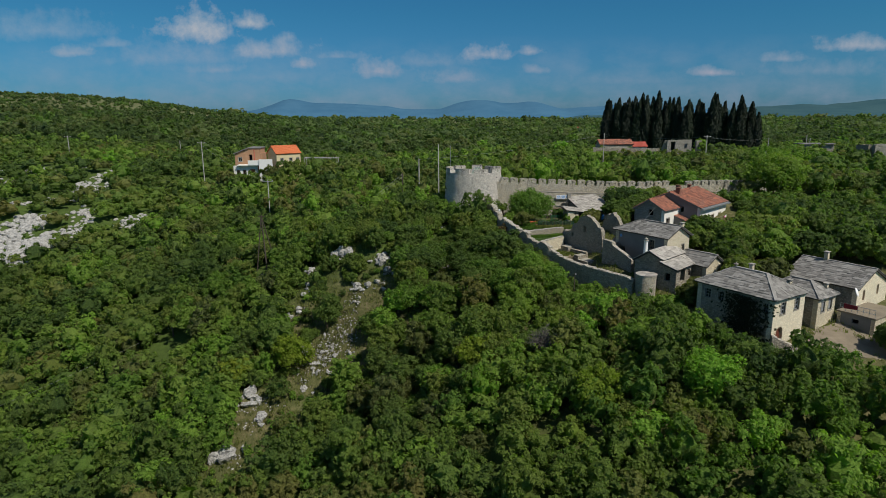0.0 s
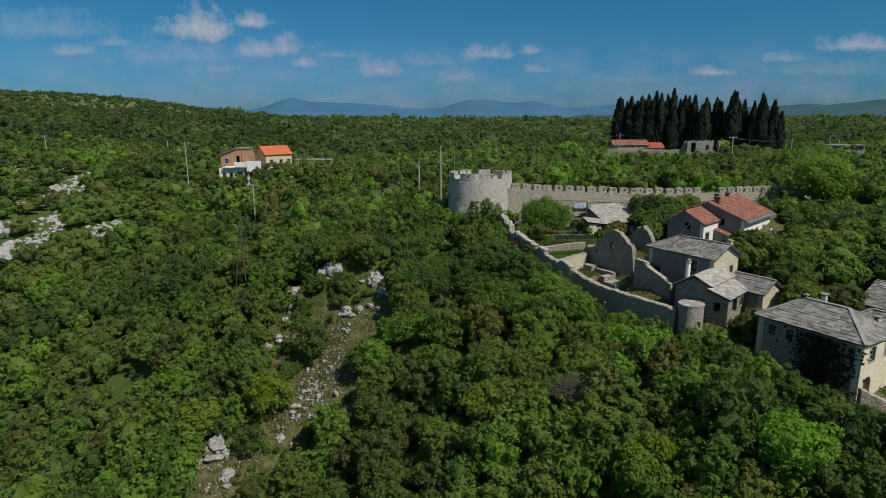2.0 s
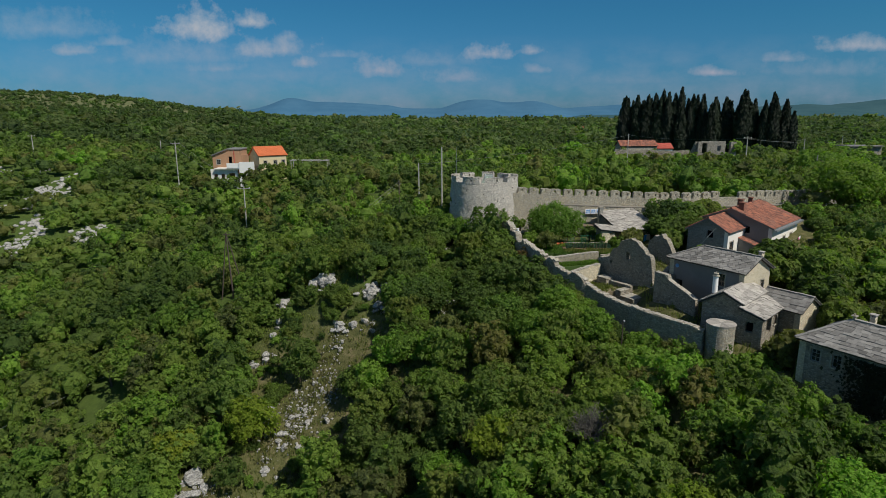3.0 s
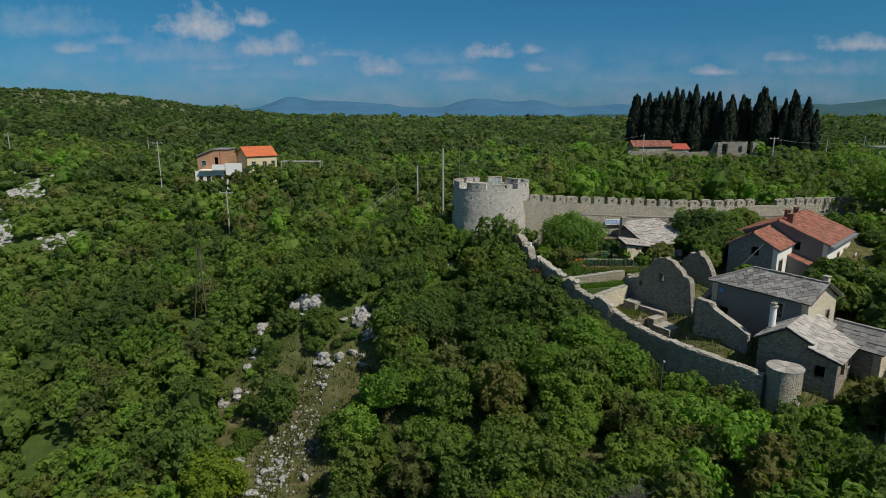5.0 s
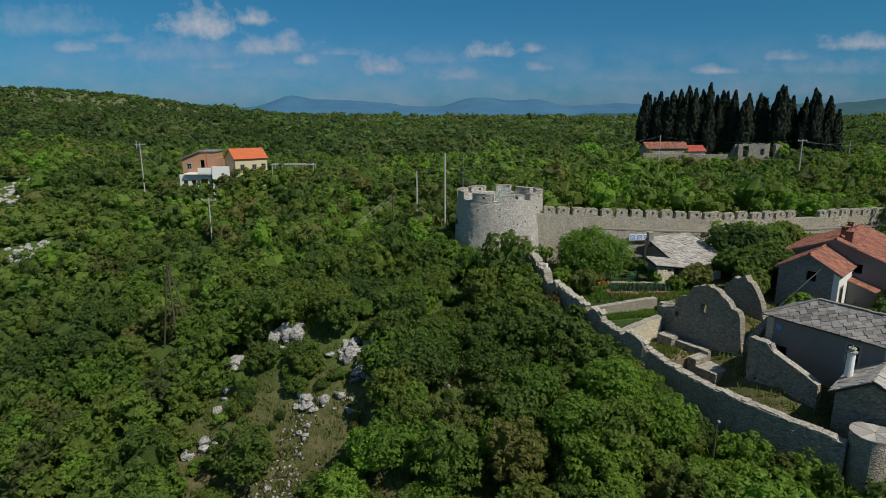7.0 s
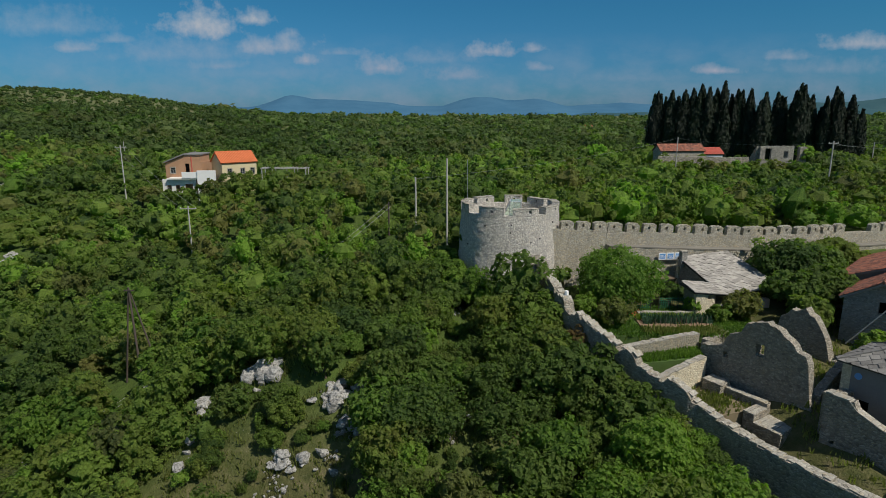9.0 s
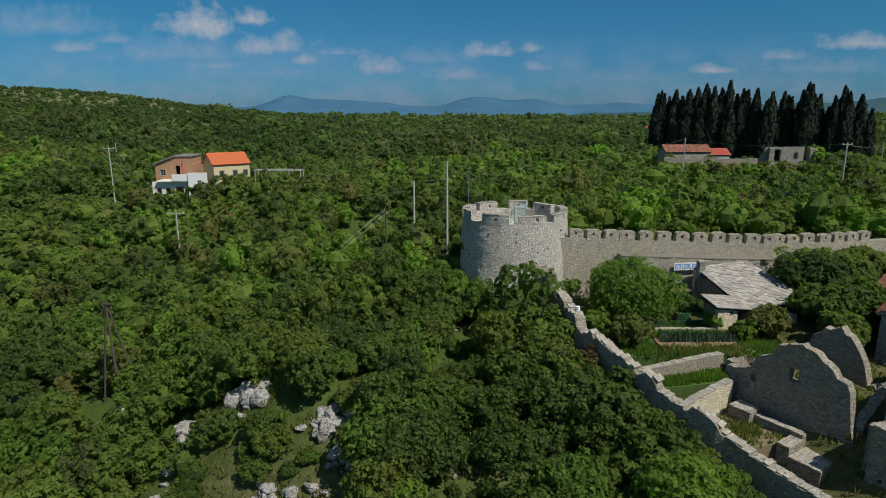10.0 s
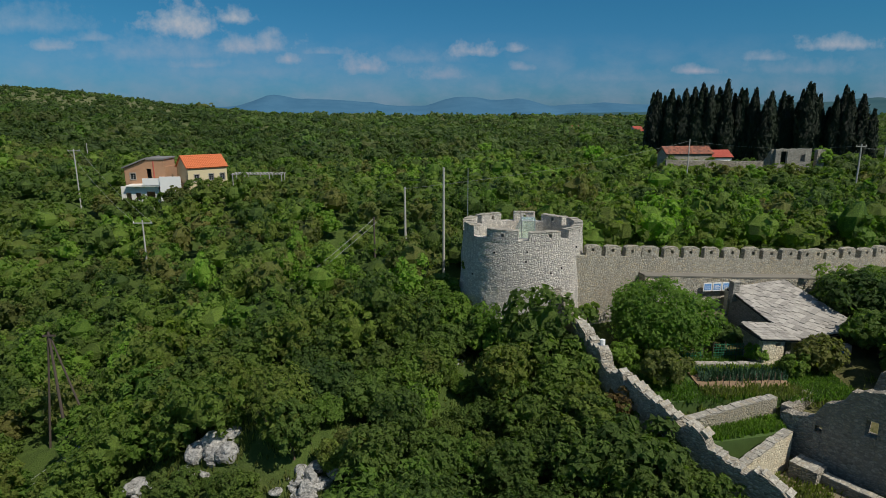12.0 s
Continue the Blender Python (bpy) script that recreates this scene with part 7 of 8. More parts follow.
garden_tree(83.5, 150.0, ground_z(83.5, 150.0), 6.2, 9.2 - ground_z(83.5, 150.0), M_LEAF_LIGHT, 1800, 173, "large pale-green rounded tree behind the fortress wall", size=0.6, lobes=12)
PALE_TREES = [(-45.7, 243.0), (-35.6, 286.0), (-19.7, 266.0), (-13.3, 294.0), (19.4, 287.0), (-49.3, 253.0), (-48.6, 322.0), (34.8, 249.0), (87.0, 402.0), (-28.0, 250.0), (-56.0, 262.0), (2.0, 272.0), (46.0, 236.0), (-4.0, 330.0), (-70.0, 300.0), (82.0, 178.0)]
for i, (x, y) in enumerate(PALE_TREES):
    garden_tree(x, y, ground_z(x, y) + 0.6, 4.2 + 0.5 * (i % 4), 5.0 + 0.6 * (i % 3), M_FAR_PALE if i % 4 else M_LEAF_LIGHT, 420, 260 + i, "pale rounded leafy tree in the far wood", size=1.0, lobes=9)
garden_tree(9.6, 94.0, ground_z(9.6, 94.0), 1.5, 4.4, M_RUSSET, 1200, 280, "russet half-dry tree beside the outer wall", size=0.30)
garden_tree(12.2, 82.5, ground_z(12.2, 82.5), 2.7, 5.4, M_LEAF_LIGHT, 2400, 281, "bright green tree below the outer wall", size=0.30)
garden_tree(9.0, 79.0, ground_z(9.0, 79.0), 2.5, 5.0, M_LEAF_LIGHT, 2200, 282, "bright green tree below the outer wall", size=0.30)
garden_tree(14.8, 78.5, ground_z(14.8, 78.5), 2.4, 4.6, M_LEAF_LIGHT, 2200, 283, "bright green tree below the outer wall", size=0.30)
garden_tree(-3.2, 88.0, ground_z(-3.2, 88.0), 3.4, 4.6, M_LEAF, 3600, 171, "large dense green tree on the slope below the tower", size=0.30, lobes=13)
for i, (x, y, r, t) in enumerate(((-27.5, 73.5, 2.3, 4.0), (-30.5, 70.5, 2.4, 3.8), (-24.0, 81.5, 2.2, 3.8), (14.5, 52.5, 2.6, 4.6), (25.0, 52.0, 2.8, 5.0), (20.0, 60.5, 2.4, 3.2), (4.0, 64.0, 2.3, 4.4), (9.5, 76.0, 2.5, 4.4), (6.5, 84.0, 2.2, 4.0), (-26.0, 112.0, 2.2, 4.0), (-41.0, 116.0, 2.6, 4.2), (-6.5, 80.5, 2.1, 3.9))):
    garden_tree(x, y, ground_z(x, y) + 0.5, r, t, M_LEAF_BRIGHT if i % 3 == 0 else M_LEAF_LIGHT, 1700, 230 + i, "bright fresh-green tree standing out of the scrub", size=0.30, lobes=9)
garden_tree(-20.6, 75.4, ground_z(-20.6, 75.4), 2.9, 5.2, M_LEAF_BRIGHT, 2600, 172, "bright yellow-green tree beside the clearing", size=0.30, lobes=11)
for i, (x, y, r, top) in enumerate(((-61.0, 170.6, 2.4, 2.4), (-57.6, 170.2, 2.4, 1.9), (-54.2, 170.6, 2.4, 2.6), (-48.6, 170.6, 2.8, 4.4), (-45.0, 172.4, 3.2, 5.7), (-42.0, 172.0, 3.0, 6.0), (-62.5, 171.6, 2.6, 3.0), (-65.0, 173.0, 2.8, 4.2), (49.0, 186.0, 2.6, 8.2), (53.5, 186.0, 2.6, 7.9), (58.0, 186.5, 2.6, 8.2), (62.5, 186.5, 2.6, 7.6),
                                    (45.5, 172.0, 2.4, 8.1), (49.0, 172.4, 2.4, 7.7), (52.5, 172.0, 2.4, 8.0), (56.0, 172.5, 2.5, 7.6), (59.5, 172.0, 2.4, 7.9), (63.0, 172.2, 2.4, 7.8), (67.0, 172.4, 2.6, 8.2), (71.0, 172.0, 2.6, 8.0))):
    garden_tree(x, y, ground_z(x, y), r, max(1.5, top - ground_z(x, y)), M_LEAF if i % 3 else M_LEAF_OLIVE, 700, 180 + i, "leafy tree before the far buildings", size=0.5, lobes=11)


# ---- rocks ----
def rock_mesh(seed, flat=0.6, fine=3):
    """An angular limestone block, cut by joint planes and stepped in beds."""
    rs = random.Random(seed)
    bm = bmesh.new()
    bmesh.ops.create_icosphere(bm, subdivisions=fine, radius=1.0)
    off = Vector((rs.uniform(0, 50), rs.uniform(0, 50), 0))
    planes = [(Vector((rs.gauss(0, 1), rs.gauss(0, 1), rs.gauss(0, 0.6))).normalized(), rs.uniform(0.45, 0.85)) for _ in range(11)]
    for v in bm.verts:
        co = v.co.copy()
        for n_, d_ in planes:
            over = co.dot(n_) - d_
            if over > 0:
                co -= n_ * over
        co += noise.noise_vector(co * 2.6 + off) * 0.16
        step = 0.24
        co.z = 0.45 * co.z + 0.55 * step * round(co.z / step)
        v.co = Vector((co.x, co.y, co.z * flat * 1.25))
    return bm_mesh("rock", bm, M_ROCK)


ROCKS = [rock_mesh(i, 0.55 + 0.12 * (i % 3)) for i in range(6)]
SCREE = [rock_mesh(20 + i, 0.5, 2) for i in range(4)]


def rock(x, y, s, rs, group="limestone outcrops"):
    ob = tagged(new("rock", ROCKS[rs.randrange(6)]), "pale grey fissured limestone outcrop", "rock", group)
    ob.matrix_basis = pose(x, y, ground_z(x, y) + 0.25 * s, rs.uniform(-15, 15), rs.uniform(-15, 15), rs.uniform(0, 360)) @ Matrix.Diagonal((s * rs.uniform(0.8, 1.3), s * rs.uniform(0.7, 1.1), s * rs.uniform(0.7, 1.2), 1))
    return ob


rr = random.Random(15)
for cx, cy, n, spread, s in ((-16.2, 95.3, 16, 1.0, 0.58), (-9.8, 92.2, 14, 0.9, 0.52), (-21.7, 95.9, 4, 0.5, 0.6), (-8.6, 89.4, 6, 0.5, 0.45), (-9.4, 87.6, 5, 0.6, 0.4), (-13.8, 89.0, 10, 0.7, 0.40), (-12.0, 88.0, 4, 0.5, 0.4), (-13.2, 85.9, 4, 0.4, 0.42),
                             (-20.2, 78.9, 4, 0.6, 0.6), (-16.0, 78.0, 10, 1.5, 0.26), (-17.5, 76.3, 12, 1.3, 0.27), (-14.8, 81.2, 7, 1.2, 0.2), (-21.8, 91.5, 4, 0.9, 0.4), (-22.0, 87.0, 5, 0.8, 0.4),
                             (-24.8, 70.6, 7, 0.9, 0.6), (-23.4, 67.2, 6, 1.0, 0.5), (-25.0, 62.0, 8, 1.0, 0.75), (-18.2, 72.2, 4, 0.7, 0.3), (-31.0, 103.0, 3, 0.7, 0.45), (-45.0, 108.0, 4, 1.5, 0.6), (-57.2, 127.2, 4, 0.8, 0.7), (-27.5, 89.5, 2, 0.6, 0.4)):
    for _ in range(n):
        rock(cx + rr.gauss(0, spread), cy + rr.gauss(0, spread * 0.8), s * rr.uniform(0.6, 1.8), rr)
slope_rocks = []
for kx, ky, kr in KARST:
    big_ = 1.35 if ky < 145 and kx < -93 else 0.8
    for _ in range(int(7 * kr * kr)):
        x, y = kx + rr.gauss(0, 0.55 * kr), ky + rr.gauss(0, 0.7 * kr)
        slope_rocks.append((x, y, big_ * rr.uniform(0.3, 1.0)))
vs, fs, n = [], [], 0
for x, y, s in slope_rocks:
    me = SCREE[rr.randrange(4)]
    co = np.empty(len(me.vertices) * 3, np.float32)
    me.vertices.foreach_get("co", co)
    fc = np.empty(len(me.polygons) * 3, np.int32)
    me.polygons.foreach_get("vertices", fc)
    vs.append(co.reshape(-1, 3) * s + np.array([x, y, ground_z(x, y) + 0.1]))
    fs.append(fc.reshape(-1, 3) + n)
    n += len(me.vertices)
tagged(new("scree", quads("scree", np.concatenate(vs), np.concatenate(fs), M_ROCK)), "bare karst slope strewn with pale rocks", "rocks", kind="stuff")


# loose stones and dry grass on the bare patches
PEBBLES = [rock_mesh(40 + i, 0.6, 1) for i in range(4)]
vs, fs, n = [], [], 0
dry = []
for bx, by, br in PATH_BARE:
    for _ in range(int(16 * br * br + 8)):
        x, y = bx + rr.gauss(0, br * 0.7), by + rr.gauss(0, br * 0.7)
        if rr.random() < 0.5:
            dry.append((x, y, ground_z(x, y) - 0.02, rr.uniform(0.5, 1.3)))
        me = PEBBLES[rr.randrange(4)]
        co = np.empty(len(me.vertices) * 3, np.float32)
        me.vertices.foreach_get("co", co)
        fc = np.empty(len(me.polygons) * 3, np.int32)
        me.polygons.foreach_get("vertices", fc)
        a, s = rr.uniform(0, 6.28), rr.uniform(0.07, 0.26)
        w = co.reshape(-1, 3) * s
        w = np.stack([w[:, 0] * math.cos(a) - w[:, 1] * math.sin(a), w[:, 0] * math.sin(a) + w[:, 1] * math.cos(a), w[:, 2]], -1)
        vs.append(w + np.array([x, y, ground_z(x, y) + 0.02]))
        fs.append(fc.reshape(-1, 3) + n)
        n += len(me.vertices)
tagged(new("loose_stones", quads("loose_stones", np.concatenate(vs), np.concatenate(fs), M_ROCK)), "loose pale stones strewn over the bare slope", "stones", kind="stuff")
M_DRY = foliage("dry_grass", (0.10, 0.105, 0.035), (0.15, 0.145, 0.05), (0.21, 0.19, 0.08), trans=0.3)
tufts("dry_grass", "short dry olive grass on the bare slope", dry, M_DRY, 0.3, 0.45, 9, rr)
weeds = [(x, y, ground_z(x, y) - 0.02, rr.uniform(0.5, 1.4)) for x, y in ((rr.uniform(11, 52), rr.uniform(57, 96)) for _ in range(2600)) if float(inside(x, y)) > 1.0 and clear_of(x, y, [(43.5, 60.5, 2.6)])]
weeds += [(x, y, -3.2, rr.uniform(0.4, 0.9)) for x, y in ((rr.gauss(18.2, 1.2), rr.gauss(87.9, 1.0)) for _ in range(130))]
weeds += [(x, y, -0.24, rr.uniform(0.4, 1.0)) for x, y in ((rr.uniform(15.2, 21.4), rr.gauss(94.3, 0.35)) for _ in range(160))]
weeds += [(x, y, ground_z(x, y) - 0.02, rr.uniform(0.5, 1.3)) for x, y in ((rr.uniform(-30, 7), rr.uniform(58, 104)) for _ in range(3200))]
tufts("yard_weeds", "rough weeds and dry grass on open ground", weeds, M_LEAF_OLIVE, 0.4, 0.4, 8, rr)


# ---- poles and wires ----
def pole(x, y, z0, z1, r=0.13, mat=None, arm=0.0, label="pale concrete power pole", lean=0.0, name="utility_pole"):
    p = thing(name, label, "pole", pose(x, y, z0, 0, lean, 0))
    bm = bmesh.new()
    tube(bm, (0, 0, -0.6), (0, 0, z1 - z0), r, r * 0.7, 8)
    part("shaft", (bm, mat or M_POLE), p)
    if arm:
        bm = bmesh.new()
        box(bm, -arm, arm, -0.06, 0.06, z1 - z0 - 0.45, z1 - z0 - 0.33)
        a = part("crossarm", (bm, mat or M_POLE), p)
        for k in (-0.9, 0.0, 0.9):
            bm = bmesh.new()
            tube(bm, (k * arm, 0, z1 - z0 - 0.33), (k * arm, 0, z1 - z0 - 0.12), 0.05, 0.03, 6)
            part("insulator", (bm, M_WHITE), a)
    return p


def gz(x, y):
    return ground_z(x, y)


pole(-0.8, 118.6, gz(-0.8, 118.6), 12.0, 0.14, label="tall pale steel pole behind the tower")
pole(-5.3, 134.5, gz(-5.3, 134.5), 8.2, 0.16, label="pale concrete pole in the wood")
pole(-8.6, 127.5, gz(-8.6, 127.5), 5.6, 0.13, M_POLE_WOOD, label="dark tarred wooden pole in the wood")
pole(-41.3, 140.6, gz(-41.3, 140.6), 3.1, 0.14, arm=1.3, label="concrete power pole with a crossarm")
pole(-71.4, 178.7, gz(-71.4, 178.7), 10.7, 0.15, arm=1.2, label="concrete power pole with a crossarm")
pole(45.0, 168.0, gz(45, 168), 12.7, 0.13, label="slim pale pole before the red shed")
pole(69.0, 157.4, gz(69, 157.4), 12.3, 0.15, arm=0.9, label="wooden power pole with a crossarm")
pole(113.0, 209.0, gz(113, 209), 9.9, 0.15)
pole(115.0, 188.7, gz(115, 188.7), 10.3, 0.15)
pole(79.5, 148.0, gz(79.5, 148), 8.6, 0.14, lean=2.0)
pole(140.0, 232.0, gz(140, 232), 10.0, 0.15)
pole(-127.0, 205.0, gz(-127, 205), 12.0, 0.15, arm=1.1)
pole(-108.7, 250.0, gz(-108.7, 250), 8.6, 0.15)
pole(-43.5, 90.6, gz(-43.5, 90.6), -15.0, 0.17, M_POLE_WOOD, label="weathered wooden pole deep in the scrub", lean=-3.0)
tp = thing("tripod_pole", "weathered wooden power pole braced by two legs", "pole", pose(-32.4, 105.0, gz(-32.4, 105.0)))
top = 0.3 - gz(-32.4, 105.0)
for q, rad in (((0.5, -0.5, -0.5), 0.13), ((-1.6, 0.4, -0.5), 0.10), ((2.0, 0.8, -0.3), 0.10)):
    bm = bmesh.new()
    tube(bm, q, (-0.1 + 0.08 * rad, 0.1, top), rad, rad * 0.7, 7)
    part("leg", (bm, M_POLE_WOOD), tp)
bm = bmesh.new()
box(bm, -0.5, 0.5, -0.05, 0.05, top - 0.35, top - 0.22)
part("crossarm", (bm, M_POLE_WOOD), tp)


def wire(p, q, sag, name="power_line", n=24, r=0.010):
    bm = bmesh.new()
    p, q = Vector(p), Vector(q)
    last = None
    for i in range(n + 1):
        t = i / n
        c = p.lerp(q, t) - Vector((0, 0, 4 * sag * t * (1 - t)))
        ring = [bm.verts.new(c + Vector((r * math.cos(a), 0.3 * r * math.cos(a), r * math.sin(a)))) for a in (0.5, 2.6, 4.7)]
        if last:
            for k in range(3):
                bm.faces.new((last[k], last[(k + 1) % 3], ring[(k + 1) % 3], ring[k]))
        last = ring
    tagged(new(name, bm_mesh(name, bm, M_WIRE)), "thin grey power cable strung between poles", "cable", group="power cables")


for k in (0.0, 0.35):
    wire((-8.6 + k, 127.5, 5.4 - k), (-43.6 + k, 90.6, -15.3 - 0.4 * k), 1.6, r=0.02)
wire((-43.2, 90.6, -15.2), (-75.0, 62.0, -24.0), 1.0)
for a, b in (((-42.5, 140.6, 2.9), (-72.5, 178.7, 10.5)), ((-40.1, 140.6, 2.9), (-70.3, 178.7, 10.5)), ((69, 157.4, 12.0), (113, 209, 9.7)), ((45, 168, 12.4), (69, 157.4, 12.0)), ((-5.3, 134.5, 8.0), (45, 168, 12.4)), ((69, 157.4, 11.7), (115, 188.7, 10.1))):
    wire(a, b, 0.8, r=0.016)


# ---- cypress grove and the farther buildings ----
def cypress_mesh(rs, tall, rad):
    n = 1500
    h = rs.uniform(0.02, 1.0, n) ** 0.9
    prof = np.where(h < 0.10, 0.7 + 3.0 * h, 1.0) * np.clip((1.02 - h) / 0.5, 0, 1) ** 0.85
    a = rs.uniform(0, math.tau, n)
    r = rad * prof * rs.uniform(0.78, 1.08, n) * (1 + 0.16 * np.sin(3 * a + 9 * h))
    p = np.stack([r * np.cos(a), r * np.sin(a), h * tall], -1)
    nrm = np.stack([np.cos(a), np.sin(a), np.full(n, 0.35)], -1) + rs.normal(scale=0.4, size=(n, 3))
    nrm /= np.linalg.norm(nrm, axis=1)[:, None]
    t = np.array([0, 0, 1.0]) + rs.normal(scale=0.25, size=(n, 3))
    b = np.cross(nrm, t)
    b /= np.linalg.norm(b, axis=1)[:, None]
    s = rs.uniform(0.5, 1.0, n)[:, None] * 0.75
    v = np.stack([p - t * s * 0.7, p + b * s * 0.38, p + t * s, p - b * s * 0.38], 1).reshape(-1, 3)
    f = np.arange(4 * n).reshape(n, 4)
    th = np.linspace(0, math.tau, 9)[:-1]
    base = len(v)
    for hh, k in ((0.0, 0.6), (0.15, 0.85), (0.5, 0.80), (0.8, 0.34), (0.97, 0.05)):
        v = np.concatenate([v, np.stack([rad * k * np.cos(th), rad * k * np.sin(th), np.full(8, hh * tall)], -1)])
    ff = [(base + q * 8 + i, base + q * 8 + (i + 1) % 8, base + q * 8 + 8 + (i + 1) % 8, base + q * 8 + 8 + i) for q in range(4) for i in range(8)]
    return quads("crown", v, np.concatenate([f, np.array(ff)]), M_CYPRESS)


rsc = np.random.RandomState(33)
CYP = [cypress_mesh(rsc, 18.6 + i * 0.9, 1.7 + 0.22 * i) for i in range(5)]
bm = bmesh.new()
tube(bm, (0, 0, -0.5), (0, 0, 4), 0.3, 0.2, 7)
CTRUNK = bm_mesh("trunk", bm, M_BARK)
rc = random.Random(12)
cols = 32
for i in range(cols):
    for j in range(2):
        f = (i + 0.5 * j + rc.uniform(-0.25, 0.25)) / cols
        x = 64.8 + 45.6 * f + rc.uniform(-0.8, 0.8)
        y = 238.0 + j * 6 + rc.uniform(-2.0, 2.0) - 29 * f
        s = rc.choice((rc.uniform(0.80, 0.94), rc.uniform(0.94, 1.09))) * (1.05 - 0.19 * f)
        if f > 0.93:
            s *= 0.94
        c = thing("cypress", "tall slender nearly black cypress in a close grove", "tree", pose(x, y, gz(x, y) - 0.2, 0, 0, rc.uniform(0, 360)) @ Matrix.Diagonal((1.0, 1.0, s, 1)), group="cypress grove")
        part("trunk", CTRUNK, c)
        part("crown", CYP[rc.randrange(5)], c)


def simple_house(name, label, x, y, ang, L, D, z0, ze, zr, wall_mat, roof_mat, holes=None, over=0.3):
    h = thing(name, label, "house", frame_of(x, y, ang))
    walls(h, L, D, z0, ze, {"front": wall_mat}, holes or {}, 0.35)
    k = (zr - ze) / (D / 2)
    f1 = [(-over, -over, ze - k * over), (L + over, -over, ze - k * over), (L + over, D / 2, zr), (-over, D / 2, zr)]
    f2 = [(L + over, D + over, ze - k * over), (-over, D + over, ze - k * over), (-over, D / 2, zr), (L + over, D / 2, zr)]
    roof = part("roof", deck("roof", f1, 0.15, roof_mat), h)
    part("roof_face", deck("roof", f2, 0.15, roof_mat), roof)
    tagged(part("tiles", tile_face(f1, roof_mat, 0.34, 0.5), roof), kind="stuff")
    bm = bmesh.new()
    for x0, x1 in ((0.004, 0.35), (L - 0.35, L - 0.004)):
        slab(bm, [(0.0, ze - 0.05), (D, ze - 0.05), (D / 2, zr - 0.12)], -x1, -x0, m=pose(0, 0, 0, 0, 0, 90))
    part("gable", (bm, wall_mat), h)
    return h


def build_far():
    simple_house("farmhouse", "cream farmhouse with a bright orange tile roof", -48.4, 175.2, 40, 7.6, 6.2, -1.5, 7.3, 9.4, M_RENDER_CREAM, M_ORANGE_ROOF,
                 {"front": [(1.2, 2.1, 4.6, 5.8, "frame"), (4.0, 4.9, 4.6, 5.8, "frame"), (6.2, 7.1, 4.6, 5.8, "frame")]})
    v = thing("villa", "unfinished villa of orange blocks over a white terrace", "house", frame_of(-61.0, 176.5, 4))
    walls(v, 7.6, 7.0, -1.5, 7.2, {"front": M_BRICK_ORANGE}, {"front": [(1.0, 2.0, 4.9, 6.1, "frame"), (4.1, 5.0, 4.4, 6.9, "open")], "left": [(2, 3, 4.9, 6.1, "frame")]}, 0.35)
    bm = bmesh.new()
    slab(bm, [(-0.3, 7.05), (4.2, 8.85), (4.2, 9.1), (-0.3, 7.3)], -0.4, 7.3)
    part("roof", (bm, M_RENDER_GREY), v, "grey mono-pitch roof slab")
    bm = bmesh.new()
    slab(bm, [(0.0, 7.0), (4.0, 7.0), (4.0, 8.7)], 0.01, 0.4)
    part("gable", (bm, M_BRICK_ORANGE), v)
    bm = bmesh.new()
    box(bm, 4.0, 7.3, 0.0, 6.5, 7.2, 8.7)
    part("upper_wall", (bm, M_BRICK_ORANGE), v)
    bm = bmesh.new()
    box(bm, 3.8, 7.5, -0.2, 6.7, 8.7, 8.95)
    part("flat_roof", (bm, M_RENDER_GREY), v)
    bm = bmesh.new()
    box(bm, 1.2, 10.6, -3.2, -0.02, 3.85, 4.1)
    part("terrace", (bm, M_RENDER_WHITE), v, "white terrace slab")
    bm = bmesh.new()
    box(bm, 4.4, 7.6, -3.3, -3.12, 4.1, 5.4)
    part("parapet", (bm, M_WHITE), v)
    bm = bmesh.new()
    pierced(bm, 3.8, -1.5, 5.7, 0.3, [(0.9, 1.6, 1.6, 2.7)], pose(7.6, -3.5, 0))
    part("white_wall", (bm, M_WHITE), v)
    bm = bmesh.new()
    pierced(bm, 6.9, -1.5, 3.85, 0.3, [(0.8, 1.8, 0.2, 2.6), (2.6, 3.6, 1.2, 2.6), (4.6, 6.2, 0.2, 2.8)], pose(0, -2.4, 0))
    part("lower_wall", (bm, M_RENDER_WHITE), v)
    bm = bmesh.new()
    tube(bm, (5.9, -1.2, 4.1), (5.9, -1.2, 5.0), 0.5, 0.4, 10)
    tube(bm, (5.9, -1.2, 5.0), (5.9, -1.2, 8.5), 0.13, 0.13, 8)
    part("stove_pipe", (bm, M_RED_ROOF), v, "rusty red stove pipe")
    p = thing("pergola", "weathered grey timber pergola beside the farmhouse", "pergola", pose(-41.0, 178.5, 0))
    for i in range(5):
        for j in range(2):
            bm = bmesh.new()
            tube(bm, (2.4 * i, 2.5 * j, gz(-41 + 2.4 * i, 178.5) - 0.3), (2.4 * i, 2.5 * j, 5.6), 0.09, 0.09, 6)
            part("post", (bm, M_POLE), p)
    for j in range(2):
        bm = bmesh.new()
        box(bm, -0.3, 9.9, 2.5 * j - 0.07, 2.5 * j + 0.07, 5.6, 5.75)
        part("beam", (bm, M_POLE), p)
    for i in range(14):
        bm = bmesh.new()
        box(bm, 0.7 * i, 0.7 * i + 0.08, -0.3, 2.8, 5.75, 5.87)
        part("rafter", (bm, M_POLE), p)
    # sheds, ruin and field wall before the cypresses
    simple_house("shed", "long low shed with a weathered red tile roof", 49.8, 190.0, 6, 10.6, 4.2, 2.0, 8.8, 10.2, M_WALL, M_TILE)
    simple_house("shed", "small white shed with a bright red sheet roof", 60.6, 191.2, 6, 4.5, 4.2, 2.0, 8.0, 9.3, M_WHITE, M_RED_ROOF)
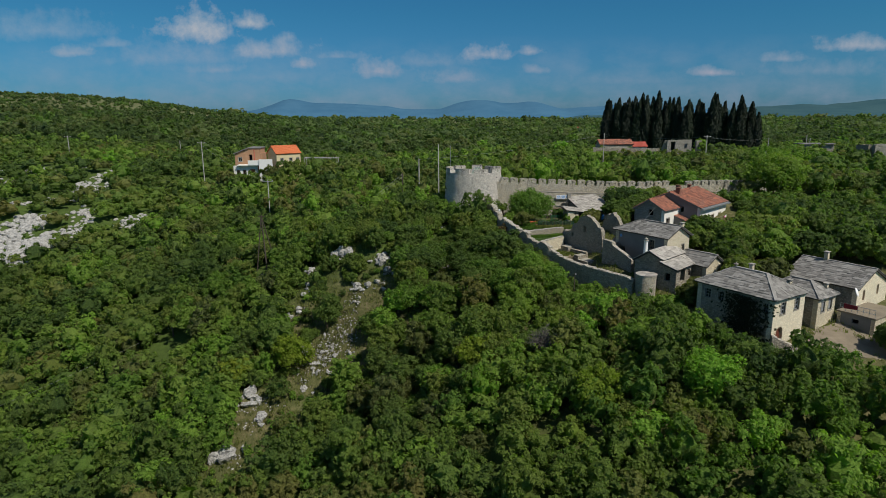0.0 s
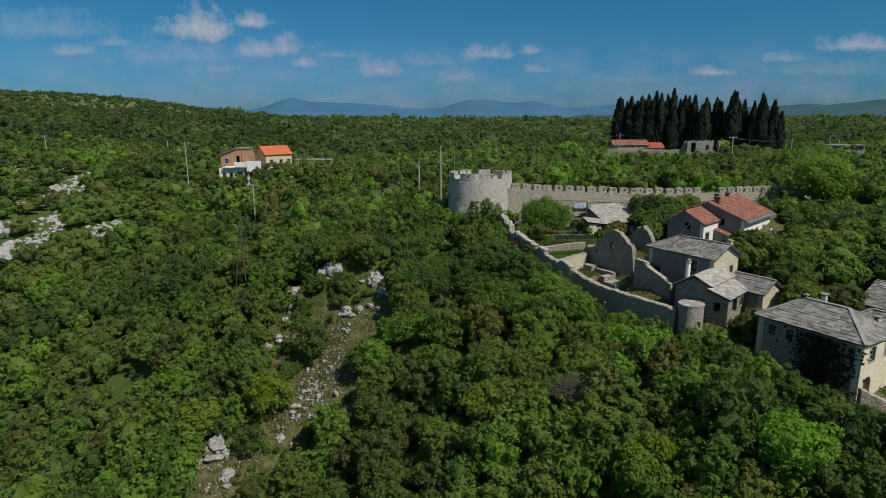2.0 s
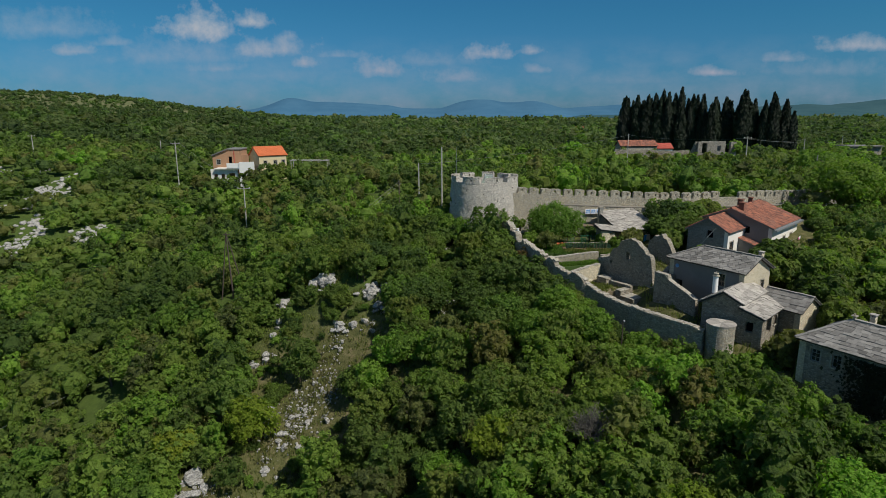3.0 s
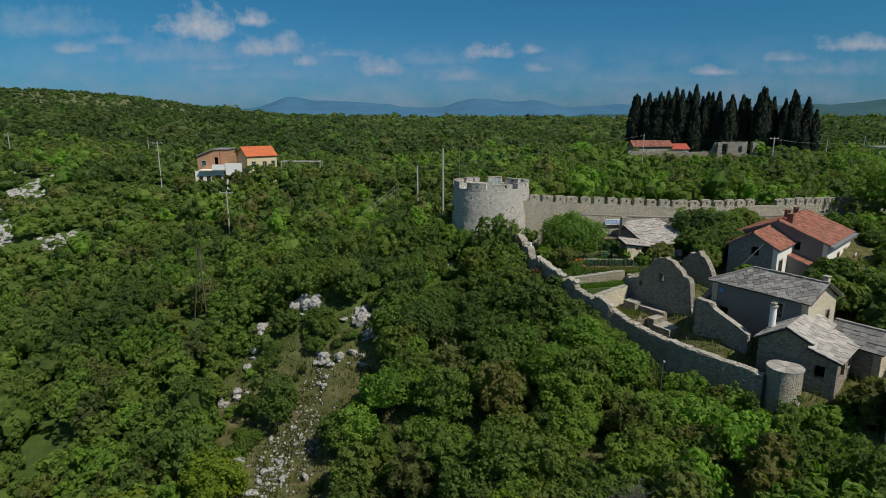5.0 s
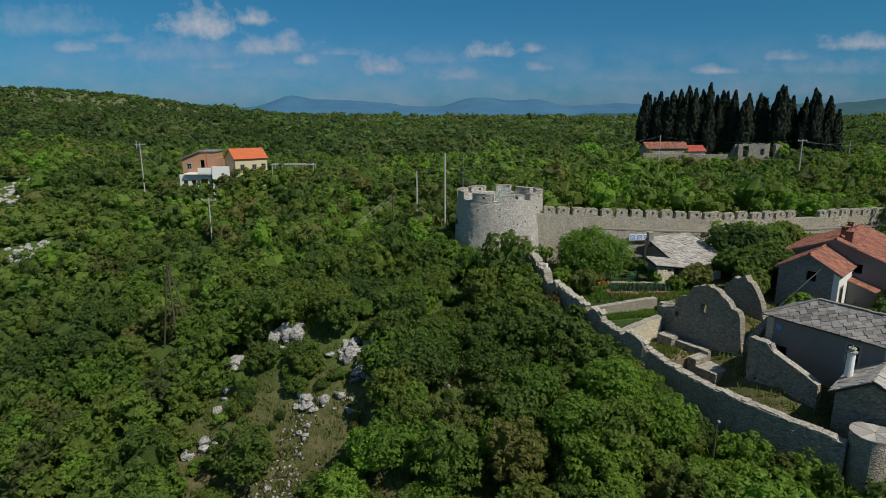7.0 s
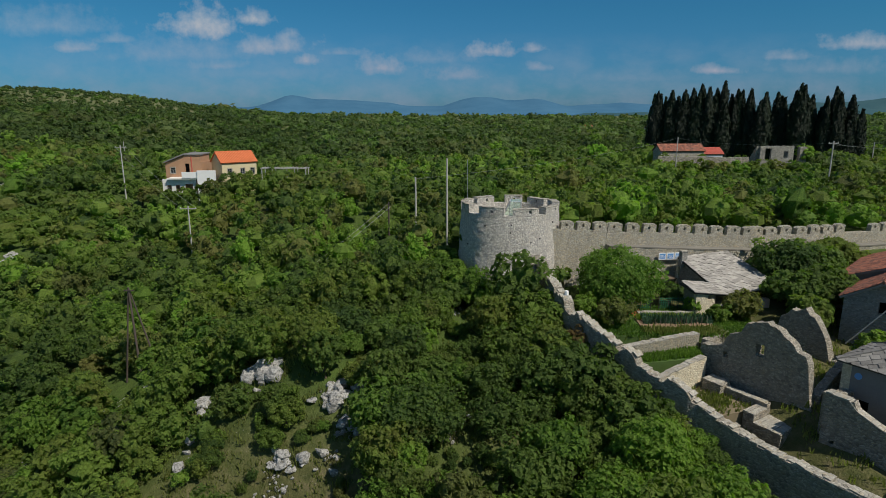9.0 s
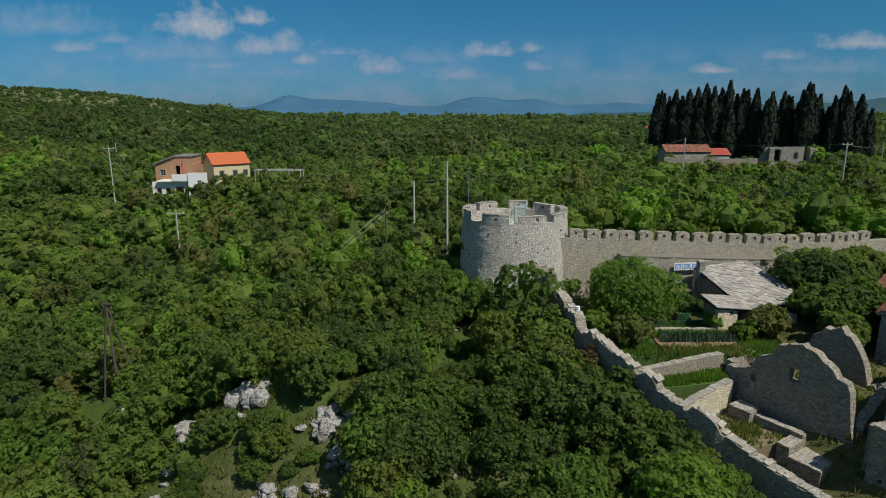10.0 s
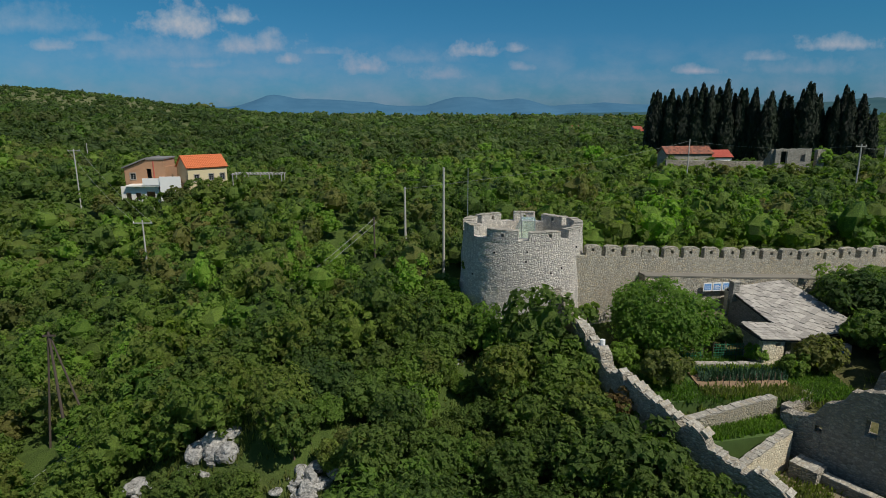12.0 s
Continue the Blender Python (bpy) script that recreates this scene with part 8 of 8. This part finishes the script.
    low_wall("field_wall", (44.0, 175.5), (63.5, 176.0), 2.0, [8.4, 8.2, 8.3, 8.0, 8.1], 0.6, M_RUIN, "long grey field wall before the cypresses", 51)
    q = thing("ruin", "roofless square stone ruin with two window holes", "ruin", pose(65.6, 175.8, 0))
    part("wall", ragged_wall("ruin_wall", M_GREY_WARM, [(0, 10.4), (1.5, 10.5), (4, 10.45), (7.1, 10.5)], 2.0, 0.6, [(1.1, 2.4, 7.4, 10.0), (5.0, 5.9, 8.0, 9.4)], seed=4), q)
    part("wall", ragged_wall("ruin_wall", M_RUIN, [(0, 10.4), (1.2, 9.2), (2.6, 7.6)], 2.0, 0.6, seed=5), q, at=pose(0.02, 0.62, 0, 0, 0, 90))
    part("wall", ragged_wall("ruin_wall", M_RUIN, [(0, 10.4), (3, 9.2), (6, 9.0)], 2.0, 0.6, seed=6), q, at=pose(7.08, 0.62, 0, 0, 0, 90))
    part("pier", ragged_wall("ruin_wall", M_GREY_WARM, [(0, 10.2), (1.5, 10.3)], 2.0, 1.0, seed=7), q, at=pose(9.0, 1.0, 0))
    garden_tree(76.2, 177.8, 6.5, 1.8, 4.6, M_LEAF_LIGHT, 700, 170, "ivy-grown bush on the ruined pier", "shrub", 0.5)
    # tall ruin at the eastern end of the wall
    e = thing("ruin", "tall ruined stone house with a long flat wing", "ruin", pose(118.0, 164.0, 0))
    part("tower_wall", ragged_wall("ruin_wall", M_GREY_WARM, [(0, 9.3), (2.2, 9.5), (4.6, 9.2)], -3.0, 1.2, [(1.0, 1.6, 5.0, 6.2)], seed=9), e)
    part("tower_side", ragged_wall("ruin_wall", M_RUIN, [(0, 9.3), (5, 9.0)], -3.0, 1.0, seed=10), e, at=pose(0.0, 1.25, 0, 0, 0, 90))
    part("wing", ragged_wall("ruin_wall", M_GREY_WARM, [(0, 8.3), (6, 8.2), (9, 8.4)], 0.0, 0.8, [(0.8, 1.8, 5.5, 7.2)], seed=11), e, at=pose(-4.5, 24.0, 0, 0, 0, 2))
    bm = bmesh.new()
    box(bm, -5.2, 4.6, 23.6, 30.0, 8.42, 8.65)
    part("flat_roof", (bm, M_RENDER_GREY), e)
    car = thing("car", "dark blue car parked behind the wall", "car", pose(99.0, 148.5, gz(99, 148.5), 0, 0, 20))
    bm = bmesh.new()
    slab(bm, [(0, 0.35), (4.2, 0.35), (4.25, 0.8), (3.4, 0.95), (2.9, 1.42), (1.2, 1.45), (0.5, 0.98), (0, 0.9)], 0, 1.7)
    part("body", (bm, plain("dark_blue_paint", (0.02, 0.04, 0.14), 0.3, vary=0.05, bump=0)), car)
    for x in (0.8, 3.3):
        for yy in (0.0, 1.55):
            bm = bmesh.new()
            tube(bm, (x, yy, 0.32), (x, yy + 0.15, 0.32), 0.32, 0.32, 14)
            part("wheel", (bm, M_DARK), car)
    # far roofs in the wood
    for i, (x, y, w) in enumerate(((172.0, 560.0, 10.0), (196.0, 640.0, 9.0), (150.0, 700.0, 10.0))):
        simple_house("farmhouse", "far-off house with a red roof in the wood", x, y, 10 * i, w, 8, gz(x, y) - 1, gz(x, y) + 4.5, gz(x, y) + 7, M_RENDER_WHITE, M_RED_ROOF)


M_GREY_WARM = rubble("old_ruin_stone", (0.40, 0.39, 0.35), (0.22, 0.21, 0.19), (0.30, 0.28, 0.25), 0.45, warm_amount=0.25, lichen=0.4)
build_far()
